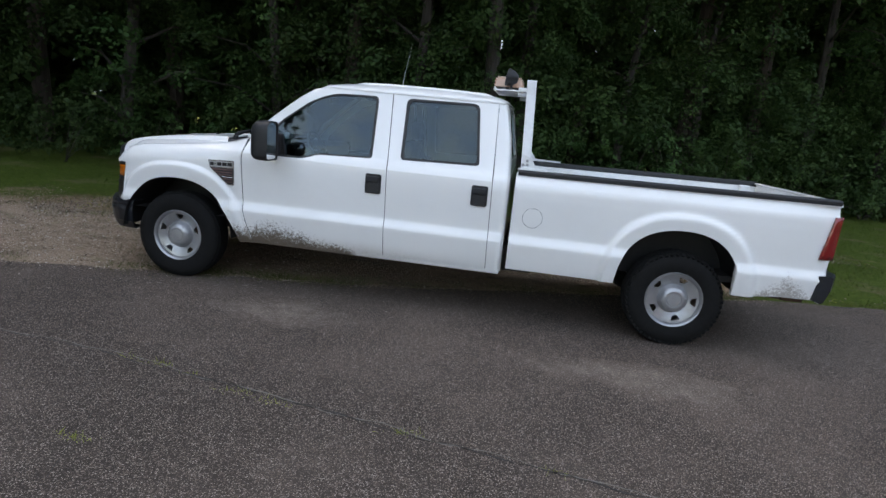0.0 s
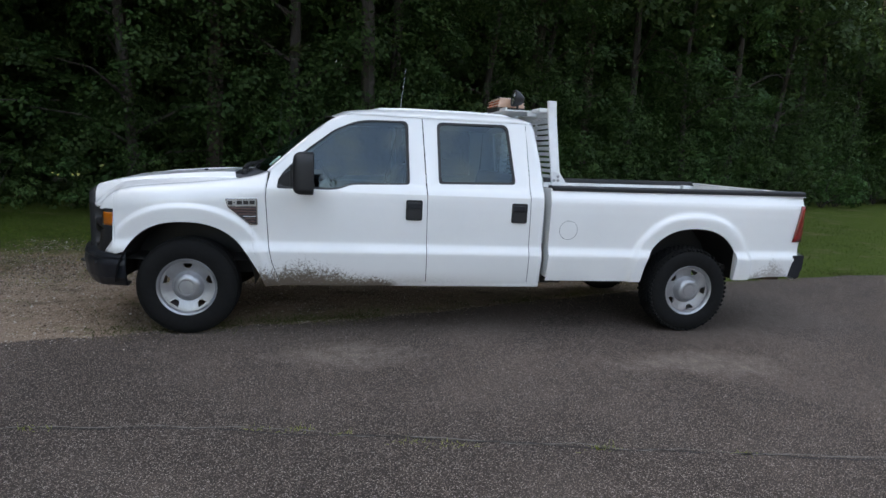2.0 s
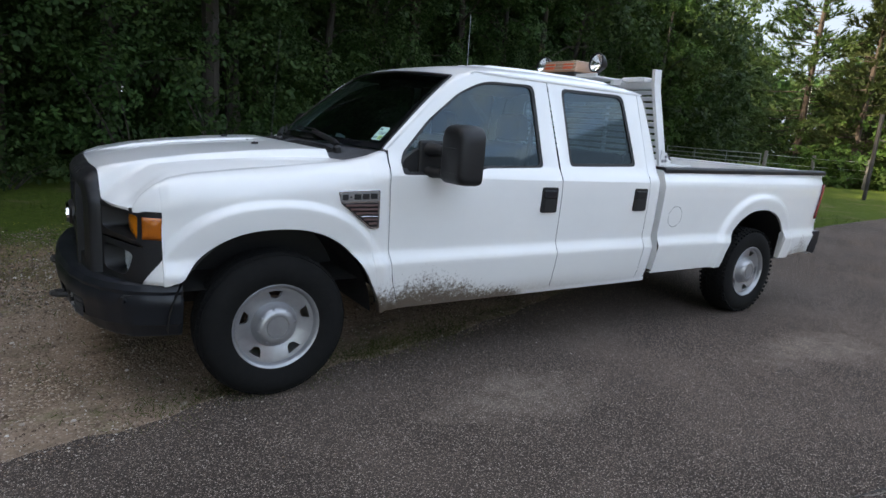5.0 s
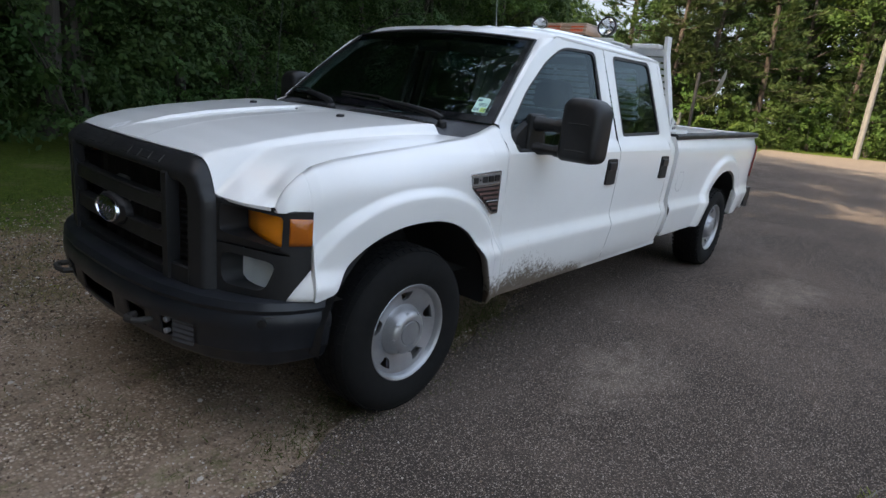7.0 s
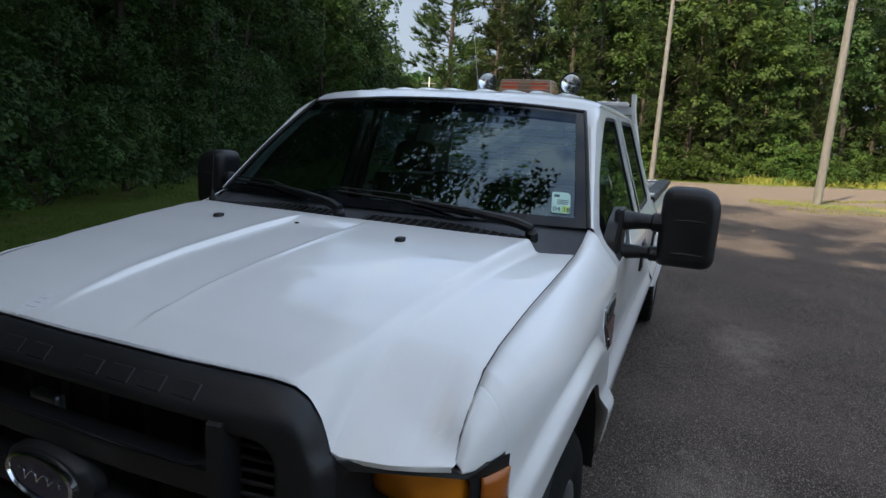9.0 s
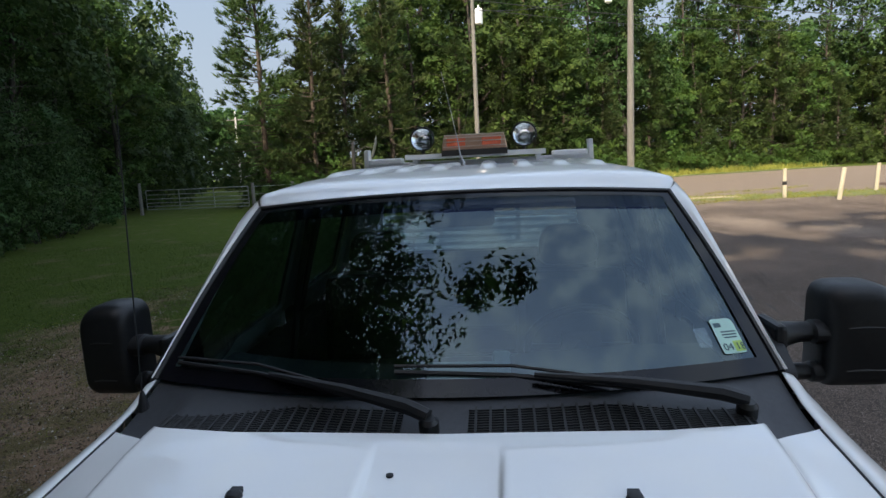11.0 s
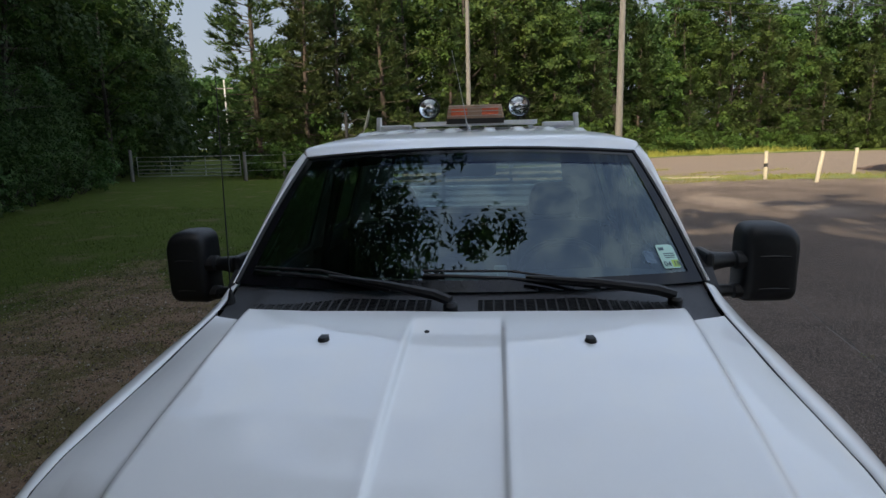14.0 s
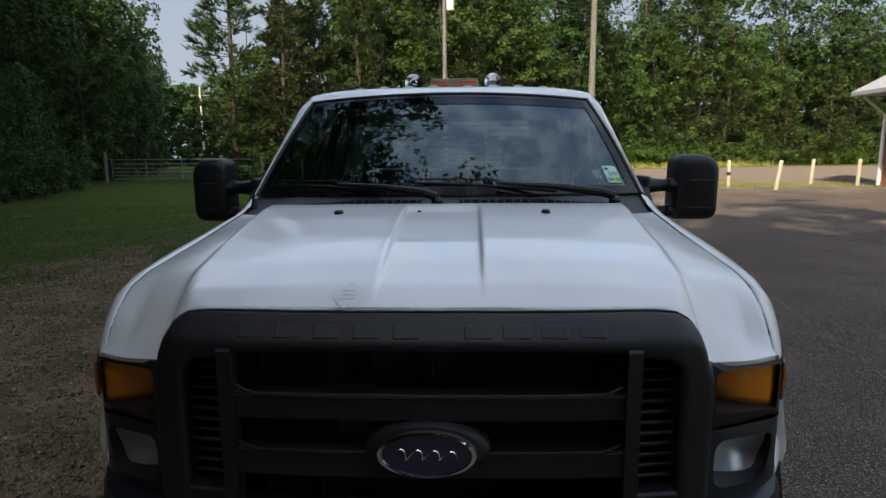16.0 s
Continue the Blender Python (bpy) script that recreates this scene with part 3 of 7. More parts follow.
def hood_top(x, y):
    """The height of the hood over the plan."""
    a = abs(y)
    mid = curve(x, (-0.80, -0.70, -0.55, -0.35, -0.05, 0.20, 0.40), (1.165, 1.203, 1.238, 1.268, 1.298, 1.315, 1.318))
    # raised middle channel between two ridges
    rid = 0.137 + 0.01 * (x + 0.8)
    fade = smooth01((x + 0.80) / 0.25) * (1 - smooth01((x - 0.12) / 0.10))
    z = mid - 0.012 * fade * (1 - smooth01((a - rid + 0.016) / 0.016)) + 0.002 * fade * math.exp(-((a - rid) / 0.016) ** 2)
    sag = curve(x, (-0.6, 0.30), (0.020, 0.006))
    z -= sag * (a / 0.62) ** 2
    # the shoulder crease, then down to the fender joint
    cre = curve(x, (-0.75, -0.48, -0.17, 0.33), (0.615, 0.640, 0.668, 0.722))
    if a > cre:
        _, jz = joint(x)
        t = min(1.0, (a - cre) / (0.868 - cre))
        lip = mid - sag * (cre / 0.62) ** 2
        drop = curve(x, (-0.70, -0.45, 0.0, 0.33), (0.016, 0.024, 0.034, 0.046))
        z = lip - drop * smooth01((a - cre) / 0.036) + (jz - lip + drop) * (0.30 * t + 0.70 * t ** 2.3)
    return z


def hood_rear(y):
    a = abs(y)
    return curve(a, (0, 0.5, 0.70, 0.745, 0.775, 0.80, 0.872), (0.270, 0.292, 0.325, 0.342, 0.358, 0.370, 0.402))


bm = bmesh.new()
ycols = sorted({round(v, 4) for k in range(0, 34) for v in (-0.866 * k / 33, 0.866 * k / 33)} | {sg * v for sg in (-1, 1) for v in (0.10, 0.115, 0.12, 0.125, 0.13, 0.137, 0.142, 0.672, 0.688, 0.696, 0.704, 0.722, 0.73, 0.74, 0.15, 0.165, 0.585, 0.60, 0.615, 0.625, 0.635, 0.645, 0.655, 0.665, 0.68, 0.715, 0.75, 0.765, 0.785)})
rows = []
for y in ycols:
    lx, lz = hood_lead(y)
    rx = hood_rear(y)
    tuck = 1 - smooth01((abs(y) - 0.58) / 0.07)
    row = [(lx + 0.004 + 0.026 * tuck, y, lz - 0.012 - 0.013 * tuck), (lx, y, lz)]
    for k in range(1, 41):
        t = (k / 40) ** 1.7
        x = lx + (rx - lx) * t
        z = hood_top(max(x, -0.80), y)
        if abs(y) > 0.555:
            # roll over the nose at the corners
            reach = smooth01((abs(y) - 0.555) / 0.13) * (1 - smooth01((abs(y) - 0.80) / 0.066))
            d = min(1.0, (x - lx) / (0.003 + 0.25 * reach))
            z = lz + (z - lz) * (1 - (1 - d) ** 2.1)
        row.append((x, y + math.copysign(joint(x)[0] - 0.866 - 0.0035, y) * smooth01((abs(y) - 0.79) / 0.07), z))
    row.append((rx + 0.004, row[-1][1], row[-1][2] - 0.03))
    rows.append(row)
grid(bm, rows, flip=True)
hood = part("hood", bm, WHITE, truck, smooth=True, sharp=50)
for s in (-1, 1):
    bm = bmesh.new()
    tube(bm, [(x, s * (joint(x)[0] - 0.0015), joint(x)[1] + 0.0012) for x in np.linspace(-0.646, 0.395, 44)], 0.0030, 6)
    part("hood_gap", bm, TRIM, hood, "dark gap between hood and fender", smooth=True)
for x, y in ((0.035, -0.378), (0.035, 0.378)):
    bm = bmesh.new()
    z = hood_top(x, y)
    lathe(bm, [(0.017, -0.012), (0.017, 0.004), (0.013, 0.012), (0.004, 0.014)], (x, y, z), (-0.1, 0, 1), 12, True)
    box(bm, (x + 0.012, y, z + 0.006), (0.016, 0.022, 0.012))
    part("washer_nozzle", bm, BLACK, hood, "black washer nozzle", smooth=True)
bm = bmesh.new()
lathe(bm, [(0.008, -0.012), (0.008, 0.004), (0.003, 0.006)], (0.12, 0.088, hood_top(0.12, 0.088)), (0, 0, 1), 10, True)
part("plug", bm, BLACK, hood, "small black plug")
# faded diamond decal near the nose
bm = bmesh.new()
pts = [(-0.75 + 0.055 * (i + j - 6) / 6, 0.195 + 0.042 * (i - j) / 6) for i in range(7) for j in range(7)]
pv = [bm.verts.new((x, y, hood_top(x, y) + 0.0025)) for x, y in pts]
for i in range(6):
    for j in range(6):
        bm.faces.new([pv[7 * i + j], pv[7 * i + j + 1], pv[7 * i + j + 8], pv[7 * i + j + 7]])
DECAL = plain("faded_decal", (0.70, 0.71, 0.72), 0.5, scale=80, vary=0.12, bump=0.0)
part("decal", bm, DECAL, hood, "faded diamond decal")
for k in range(3):
    bm = bmesh.new()
    x = -0.765 + 0.016 * k
    box(bm, (x, 0.195, hood_top(x, 0.195) + 0.0035), (0.005, 0.036 - 0.006 * k, 0.001), (0, -16, 0))
    part("decal_bar", bm, RACK, hood, "pale decal line")


def shield(u, v):
    """The windscreen: u across from -1 to 1, v up from 0 to 1."""
    x = 0.42 + 0.19 * u * u + v * (0.63 - 0.11 * u * u)
    w = 0.880 + (0.730 - 0.880) * v
    z = 1.338 - 0.010 * u * u + v * (0.480 - 0.022 * u * u) + 0.018 * math.sin(math.pi * v)
    return Vector((x, w * u, z))



# ---- doors, cab sides ----
def seam_b(z):
    return curve(z, (0.47, 1.20, 1.84), (1.918, 1.902, 1.852))


def seam_c(z):
    return curve(z, (0.47, 1.26, 1.84), (2.814, 2.797, 2.768))


def cab_end(z):
    return curve(z, (0.45, 1.21, 1.50, 1.75, 1.86), (2.945, 2.938, 2.915, 2.868, 2.830))


def up_y(z):
    return curve(z, (1.265, 1.53, 1.79, 1.83), (0.9585, 0.872, 0.788, 0.774))


WIN_F = rounded([(0.685, 1.203), (1.13, 1.206), (1.205, 1.222), (1.275, 1.252), (1.757, 1.268), (1.742, 1.793), (1.33, 1.782), (1.13, 1.690), (0.905, 1.515), (0.712, 1.31)], [0.03, 0.05, 0.05, 0.04, 0.03, 0.05, 0.10, 0.05, 0.05, 0.04], 4)
WIN_R = rounded([(2.000, 1.282), (2.672, 1.300), (2.612, 1.806), (1.985, 1.797)], [0.035, 0.035, 0.06, 0.05], 4)


def slab_y(x, z):
    """Side of the cab at and above the belt."""
    y = side_y(x, z) if z < 1.265 else up_y(z)
    return y - 0.042 * min(1.0, max(0.0, (1.15 - x) / 0.5)) * smooth01((z - 1.21) / 0.13)


def glass_sheet(bm, outline, s, sink=0.012):
    c = sum((Vector(p) for p in outline), Vector((0, 0))) / len(outline)
    rows = [[(p[0] * t + c.x * (1 - t), s * (slab_y(p[0] * t + c.x * (1 - t), max(1.265, p[1] * t + c.y * (1 - t))) - sink), p[1] * t + c.y * (1 - t)) for p in outline] for t in (1.0, 0.6, 0.2)]
    vs = grid(bm, rows, flip=s > 0, closed=True)
    bm.faces.new(vs[-1])


for s in (-1, 1):
    lift = (lambda s: lambda x, z: (x, s * slab_y(x, z), z))(s)
    # front door
    bm = bmesh.new()
    side_sheet(bm, s, lambda z: seam_front(z) + 0.0026, lambda z: seam_b(z) - 0.0026, lambda x: 0.425, lambda x: 1.19, 14, 0)
    outer = [(0.610, 1.19), (1.898, 1.19), (1.856, 1.826), (1.27, 1.826), (1.10, 1.752), (0.862, 1.540), (0.635, 1.335)]
    framed(bm, outer, WIN_F, lift, 4, flip=s < 0, back=(0, -s * 0.03, 0))
    door = part("front_door", bm, WHITE, truck, smooth=True, sharp=40)
    bm = bmesh.new()
    glass_sheet(bm, WIN_F, s)
    part("window_pane", bm, WINDOW, door, "tinted side window")
    bm = bmesh.new()
    small = [tuple(Vector((1.3, 1.5)) + (Vector(p) - Vector((1.3, 1.5))) * 0.945) for p in WIN_F]
    framed(bm, WIN_F, small, (lambda s: lambda x, z: (x, s * (slab_y(x, max(z, 1.2)) - 0.004), z))(s), 1, flip=s < 0, back=(0, -s * 0.012, 0))
    part("window_seal", bm, TRIM, door, "black rubber window seal")
    bm = bmesh.new()
    prism(bm, rounded([(0.690, 1.212), (0.985, 1.212), (0.985, 1.225), (0.955, 1.40), (0.78, 1.345), (0.70, 1.285)], 0.02, 3), "y", s * 0.925, s * 0.968)
    part("mirror_sail", bm, BLACK, door, "black plastic mirror mount", bevel=0.006)
    # rear door
    bm = bmesh.new()
    side_sheet(bm, s, lambda z: seam_b(z) + 0.0026, lambda z: seam_c(z) - 0.0026, lambda x: 0.430, lambda x: 1.19, 10, 0)
    outer = [(1.906, 1.19), (2.795, 1.19), (2.768, 1.826), (1.864, 1.826)]
    framed(bm, outer, WIN_R, lift, 4, flip=s < 0, back=(0, -s * 0.03, 0))
    door_r = part("rear_door", bm, WHITE, truck, smooth=True, sharp=40)
    bm = bmesh.new()
    glass_sheet(bm, WIN_R, s)
    part("window_pane", bm, WINDOW, door_r, "tinted side window")
    bm = bmesh.new()
    mid = Vector((2.32, 1.545))
    small = [tuple(mid + (Vector(p) - mid) * 0.925) for p in WIN_R]
    framed(bm, WIN_R, small, (lambda s: lambda x, z: (x, s * (slab_y(x, z) - 0.004), z))(s), 1, flip=s < 0, back=(0, -s * 0.012, 0))
    part("window_seal", bm, TRIM, door_r, "black rubber window seal")
    # handles: a dark recessed cup with a pull bar
    for d, x0 in ((door, 1.795), (door_r, 2.702)):
        bm = bmesh.new()
        prism(bm, rounded([(x0 - 0.069, 0.978), (x0 + 0.069, 0.978), (x0 + 0.069, 1.146), (x0 - 0.069, 1.146)], 0.018, 4), "y", s * 0.985, s * 1.012)
        hnd = part("door_handle", bm, BLACK, d, "black plastic door handle", bevel=0.004)
        bm = bmesh.new()
        prism(bm, rounded([(x0 - 0.045, 0.99), (x0 + 0.045, 0.99), (x0 + 0.045, 1.075), (x0 - 0.045, 1.075)], 0.015, 4), "y", s * 1.008, s * 1.0135)
        part("handle_cup", bm, TRIM, hnd)
        bm = bmesh.new()
        box(bm, (x0 - 0.005, s * 1.016, 1.10), (0.112, 0.016, 0.052))
        part("handle_paddle", bm, BUMPER, d, bevel=0.006)
    # pillar behind the rear door, up to the roof rail
    bm = bmesh.new()
    rows = []
    for z in (0.43, 0.50, 0.62, 0.69, 0.705, 0.762, 0.776, 0.80, 0.95, 1.10, 1.19, 1.215, 1.24, 1.265, 1.40, 1.55, 1.68, 1.76, 1.80, 1.826):
        a, b = seam_c(z) + 0.0026, cab_end(z)
        y = slab_y(2.85, z)
        r = 0.045
        rows.append([(a, s * y, z), ((a + b) / 2, s * y, z), (b - r, s * y, z), (b - r * 0.4, s * (y - 0.010), z), (b - 0.004, s * (y - 0.035), z), (b, s * (y - 0.07), z)])
    grid(bm, rows, flip=s < 0)
    part("cab_corner", bm, WHITE, truck, smooth=True)
    # sill under the doors
    bm = bmesh.new()
    grid(bm, [[(x, s * y, z) for y, z in ((0.962, 0.445), (0.955, 0.415), (0.93, 0.402), (0.80, 0.42))] for x in (0.70, 1.4, 2.2, 2.93)], flip=s < 0)
    part("sill", bm, WHITE, truck, smooth=True)
    # dark jambs that close the gaps between panels
    for x, w in ((0.66, 0.14), (1.91, 0.10), (2.80, 0.10)):
        bm = bmesh.new()
        box(bm, (x, s * 0.935, 0.84), (w, 0.05, 0.78))
        part("door_jamb", bm, TRIM, truck, "dark door jamb")
    # A-pillar, from the door's edge to the glass
    bm = bmesh.new()
    pts = []
    for t in np.linspace(0, 1, 14):
        z = 1.328 + (1.815 - 1.328) * t
        xo = curve(z, (1.328, 1.335, 1.540, 1.752, 1.826), (0.628, 0.635, 0.862, 1.10, 1.27))
        gl = shield(1.0, t)
        xi, yi, zi = gl.x, gl.y, gl.z + 0.004
        yo = slab_y(xo, z)
        row = [(xo, s * yo, z), (xo * 0.85 + xi * 0.15 - 0.012, s * (yo * 0.8 + yi * 0.2 + 0.006), z * 0.85 + zi * 0.15 + 0.004)]
        row += [(xo * 0.4 + xi * 0.6 - 0.014, s * (yo * 0.35 + yi * 0.65 + 0.006), z * 0.4 + zi * 0.6 + 0.006), (xi, s * yi, zi)]
        pts.append(row)
    grid(bm, pts, flip=s > 0)
    part("a_pillar", bm, WHITE, truck, smooth=True)


# ---- roof ----
ROOF_X = (1.045, 1.09, 1.15, 1.24, 1.40, 1.75, 2.30, 2.62, 2.76, 2.83, 2.865)
ROOF_Z = (1.818, 1.836, 1.852, 1.870, 1.888, 1.902, 1.905, 1.896, 1.882, 1.858, 1.826)


bm = bmesh.new()
rows = []
for k in range(45):
    f = k / 44
    row = []
    for j in range(-62, 63):
        v = j / 62
        y = math.copysign(0.776 * abs(v) ** 0.9, v)
        a = abs(y) / 0.776
        y *= 1 - 0.046 * max(0.0, 1 - f / 0.05)
        x0 = 1.048 + 0.11 * a ** 2.2
        x1 = 2.862 - 0.03 * a ** 3
        x = x0 + (x1 - x0) * f
        c = curve(1.048 + (2.865 - 1.048) * f, ROOF_X, ROOF_Z)
        edge = 1.826
        z = edge + (c - edge) * (1 - a ** 5.0) ** 0.65
        fit = smooth01(f / 0.07)
        z = (1.821 - 0.035 * a * a) * (1 - fit) + z * fit
        # pressed ribs
        if 0.20 < f < 0.92:
            for ry in (0.10, 0.25, 0.40, 0.55):
                z += 0.016 * math.exp(-(((abs(y) - ry) / 0.030) ** 8)) * smooth01((f - 0.20) / 0.05) * smooth01((0.92 - f) / 0.05)
        row.append((x, y, z))
    rows.append(row)
grid(bm, rows)
roof = part("roof", bm, WHITE, truck, smooth=True, thick=0.006)
for s in (-1, 1):
    bm = bmesh.new()
    tube(bm, [(1.33, s * 0.774, 1.823), (1.6, s * 0.777, 1.826), (2.4, s * 0.777, 1.826), (2.82, s * 0.774, 1.824)], 0.006, 6)
    part("drip_rail", bm, WHITE, roof, smooth=True)
bm = bmesh.new()
tube(bm, [(1.75, 0.012, 1.90), (1.75, 0.012, 1.918), (1.755, 0.024, 1.95), (1.76, 0.036, 2.03), (1.78, 0.066, 2.18), (1.80, 0.100, 2.34)], [0.017, 0.011, 0.004, 0.0022, 0.0018, 0.0014], 8)
part("whip_antenna", bm, STEEL, roof, "thin grey whip antenna", smooth=True)

# back wall of the cab round the rear window
bm = bmesh.new()
BACK = [(-0.93, 1.20), (-0.93, 1.29), (-0.77, 1.82), (-0.5, 1.84), (0.5, 1.84), (0.77, 1.82), (0.93, 1.29), (0.93, 1.20)]
REARWIN = rounded([(-0.66, 1.36), (0.66, 1.36), (0.60, 1.775), (-0.60, 1.775)], 0.06, 4)
framed(bm, BACK, REARWIN, lambda y, z: (cab_end(z) - 0.004, y, z), 3, back=(-0.03, 0, 0))
grid(bm, [[(2.94, y, 0.45), (2.937, y, 1.20)] for y in (-0.95, 0, 0.95)])
back_wall = part("cab_back", bm, WHITE, truck, smooth=True)
bm = bmesh.new()
c = (0, 1.56)
vs = [bm.verts.new((cab_end(z) - 0.018, y, z)) for y, z in REARWIN]
bm.faces.new(vs)
part("rear_window", bm, REARGLASS, back_wall, "clear rear window").visible_shadow = False


# ---- windscreen ----

bm = bmesh.new()
grid(bm, [[shield(-1 + 2 * i / 24, j / 16) for i in range(25)] for j in range(17)])
windscreen = part("windscreen", bm, SHIELD, truck, "dusty laminated windscreen", smooth=True)
bm = bmesh.new()
up = Vector((-0.003, 0, 0.004))
n = 40
edge = 0.035
for sgn in (-1, 1):
    grid(bm, [[shield(sgn * a, j / 20) + up for a in (1.0, 0.972, 0.945)] for j in range(21)], flip=sgn < 0)
grid(bm, [[shield(-1 + 2 * i / n, v) + up for i in range(n + 1)] for v in (0.0, 0.03, 0.062)])
grid(bm, [[shield(-1 + 2 * i / n, v) + up for i in range(n + 1)] for v in (0.955, 0.98, 1.0)])
part("black_border", bm, FRIT, windscreen, "black printed glass border", smooth=True)
bm = bmesh.new()
grid(bm, [[shield(-0.945 + 1.89 * i / n, v) + up * 0.8 for i in range(n + 1)] for v in (0.87, 0.91, 0.956)])
sb = part("shade_band", bm, BAND, windscreen, "blue tinted shade band", smooth=True)
sb.visible_shadow = False
bm = bmesh.new()
tube(bm, [shield(-1, j / 10) + up for j in range(11)] + [shield(-1 + 2 * i / 20, 1.0) + up for i in range(21)] + [shield(1, 1 - j / 10) + up for j in range(11)], 0.008, 6)
part("glass_seal", bm, TRIM, windscreen, "black rubber seal", smooth=True)


# inspection sticker low on the driver's side
def on_shield(u, v, lift=0.0035):
    p = shield(u, v)
    du, dv = shield(u + 0.01, v) - p, shield(u, v + 0.01) - p
    n = du.cross(dv).normalized()
    n = -n if n.x > 0 else n
    return p + n * lift, du.normalized(), dv.normalized(), n


p, du, dv, nn = on_shield(-0.885, 0.160)
du = -du
STICK = plain("sticker_paper", (0.46, 0.72, 0.63), 0.5, scale=60, vary=0.06, bump=0.0)
INK = plain("dark_ink", (0.05, 0.11, 0.13), 0.6, scale=60, vary=0.1, bump=0.0)
GREENINK = plain("green_paper", (0.45, 0.68, 0.16), 0.6, scale=60, vary=0.08, bump=0.0)
bm = bmesh.new()
vs = [bm.verts.new(p + du * a + dv * b) for a, b in rounded([(-0.036, -0.055), (0.036, -0.055), (0.036, 0.045), (0.026, 0.055), (-0.036, 0.055)], 0.008, 2)]
bm.faces.new(vs)
sticker = part("inspection_sticker", bm, STICK, truck, "pale green inspection sticker reading 04 18")
bm = bmesh.new()
vs = [bm.verts.new(p + nn * 0.001 + du * a + dv * b) for a, b in ((0.004, -0.05), (0.034, -0.05), (0.034, -0.018), (0.004, -0.018))]
bm.faces.new(vs)
part("year_patch", bm, GREENINK, sticker)
for k, (a, b, w, h) in enumerate(((-0.018, 0.034, 0.022, 0.014), (0.006, 0.012, 0.046, 0.004), (0.006, 0.003, 0.046, 0.004), (0.006, -0.006, 0.040, 0.004))):
    bm = bmesh.new()
    vs = [bm.verts.new(p + nn * 0.001 + du * (a + i * w / 2) + dv * (b + j * h / 2)) for i, j in ((-1, -1), (1, -1), (1, 1), (-1, 1))]
    bm.faces.new(vs)
    part("print_bar", bm, INK, sticker)
for text, a in (("04", -0.031), ("18", 0.007)):
    cu = bpy.data.curves.new("numerals", "FONT")
    cu.body, cu.size, cu.extrude = text, 0.030, 0.0003
    cu.materials.append(INK)
    ob = new("numerals", cu)
    m = Matrix.Identity(4)
    for i, v in enumerate((du, dv, du.cross(dv))):
        m.col[i][:3] = v
    m.col[3][:3] = p + nn * 0.0025 + du * a + dv * -0.045
    ob.matrix_world = m
    ob.parent = sticker
# a small clear tag and a paper slip behind the glass
bm = bmesh.new()
q, eu, ev, en = on_shield(-0.80, 0.16)
vs = [bm.verts.new(q + eu * a + ev * b) for a, b in ((-0.02, -0.03), (0.02, -0.03), (0.02, 0.03), (-0.02, 0.03))]
bm.faces.new(vs)
part("clear_tag", bm, CLEARLENS, windscreen, "clear plastic tag").visible_shadow = False

# ---- cowl, wipers ----
bm = bmesh.new()
rows = []
for i in range(61):
    u = -1 + i / 30
    a = abs(u)
    y = u * 0.874
    g = shield(u, 0.0)
    fx = hood_rear(y) - 0.03
    fz = min(hood_top(min(0.40, fx), min(0.86, a * 0.874) * (1 if u > 0 else -1)) - 0.016, 1.292)
    bx, bz = g.x + 0.015, g.z - 0.002
    rows.append([(fx + (bx - fx) * t, y, fz + (bz - fz) * t - 0.010 * math.sin(math.pi * t)) for t in (0, 0.15, 0.35, 0.55, 0.75, 0.9, 1.0)])
grid(bm, rows, flip=True)
cowl = part("cowl_panel", bm, COWL, truck, "faded black cowl panel", smooth=True)


def cowl_at(y, t):
    g = shield(max(-1, min(1, y / 0.872)), 0.0)
    fx = hood_rear(y) - 0.03
    fz = min(hood_top(min(0.40, fx), max(-0.86, min(0.86, y))) - 0.016, 1.292)
    return Vector((fx + (g.x + 0.015 - fx) * t, y, fz + (g.z - 0.004 - fz) * t - 0.010 * math.sin(math.pi * t)))


for y0, y1 in ((-0.72, -0.06), (0.10, 0.73)):
    bm = bmesh.new()
    for i in range(19):
        y = y0 + (y1 - y0) * (i + 0.5) / 19
        out = (y - y0) / (y1 - y0) if y0 < 0 else (y1 - y) / (y1 - y0)
        hi = 0.42 + 0.32 * smooth01(out * 1.6) if y0 < 0 else 0.35 + 0.40 * smooth01(out * 1.4)
        a, b = cowl_at(y, 0.16), cowl_at(y, min(0.80, hi + 0.1))
        mid, d = (a + b) / 2 + Vector((0, 0, 0.006)), b - a
        box(bm, mid - Vector((0, 0, 0.003)), (d.length, 0.006, 0.008), (0, -math.degrees(math.atan2(d.z, d.x)), 0))
        for k in range(1, 13):
            q = a + d * k / 13 + Vector((0, 0, 0.002))
            box(bm, q, (0.0045, (y1 - y0) / 19, 0.005))
    part("cowl_grille", bm, TRIM, cowl, "black cowl air grille")
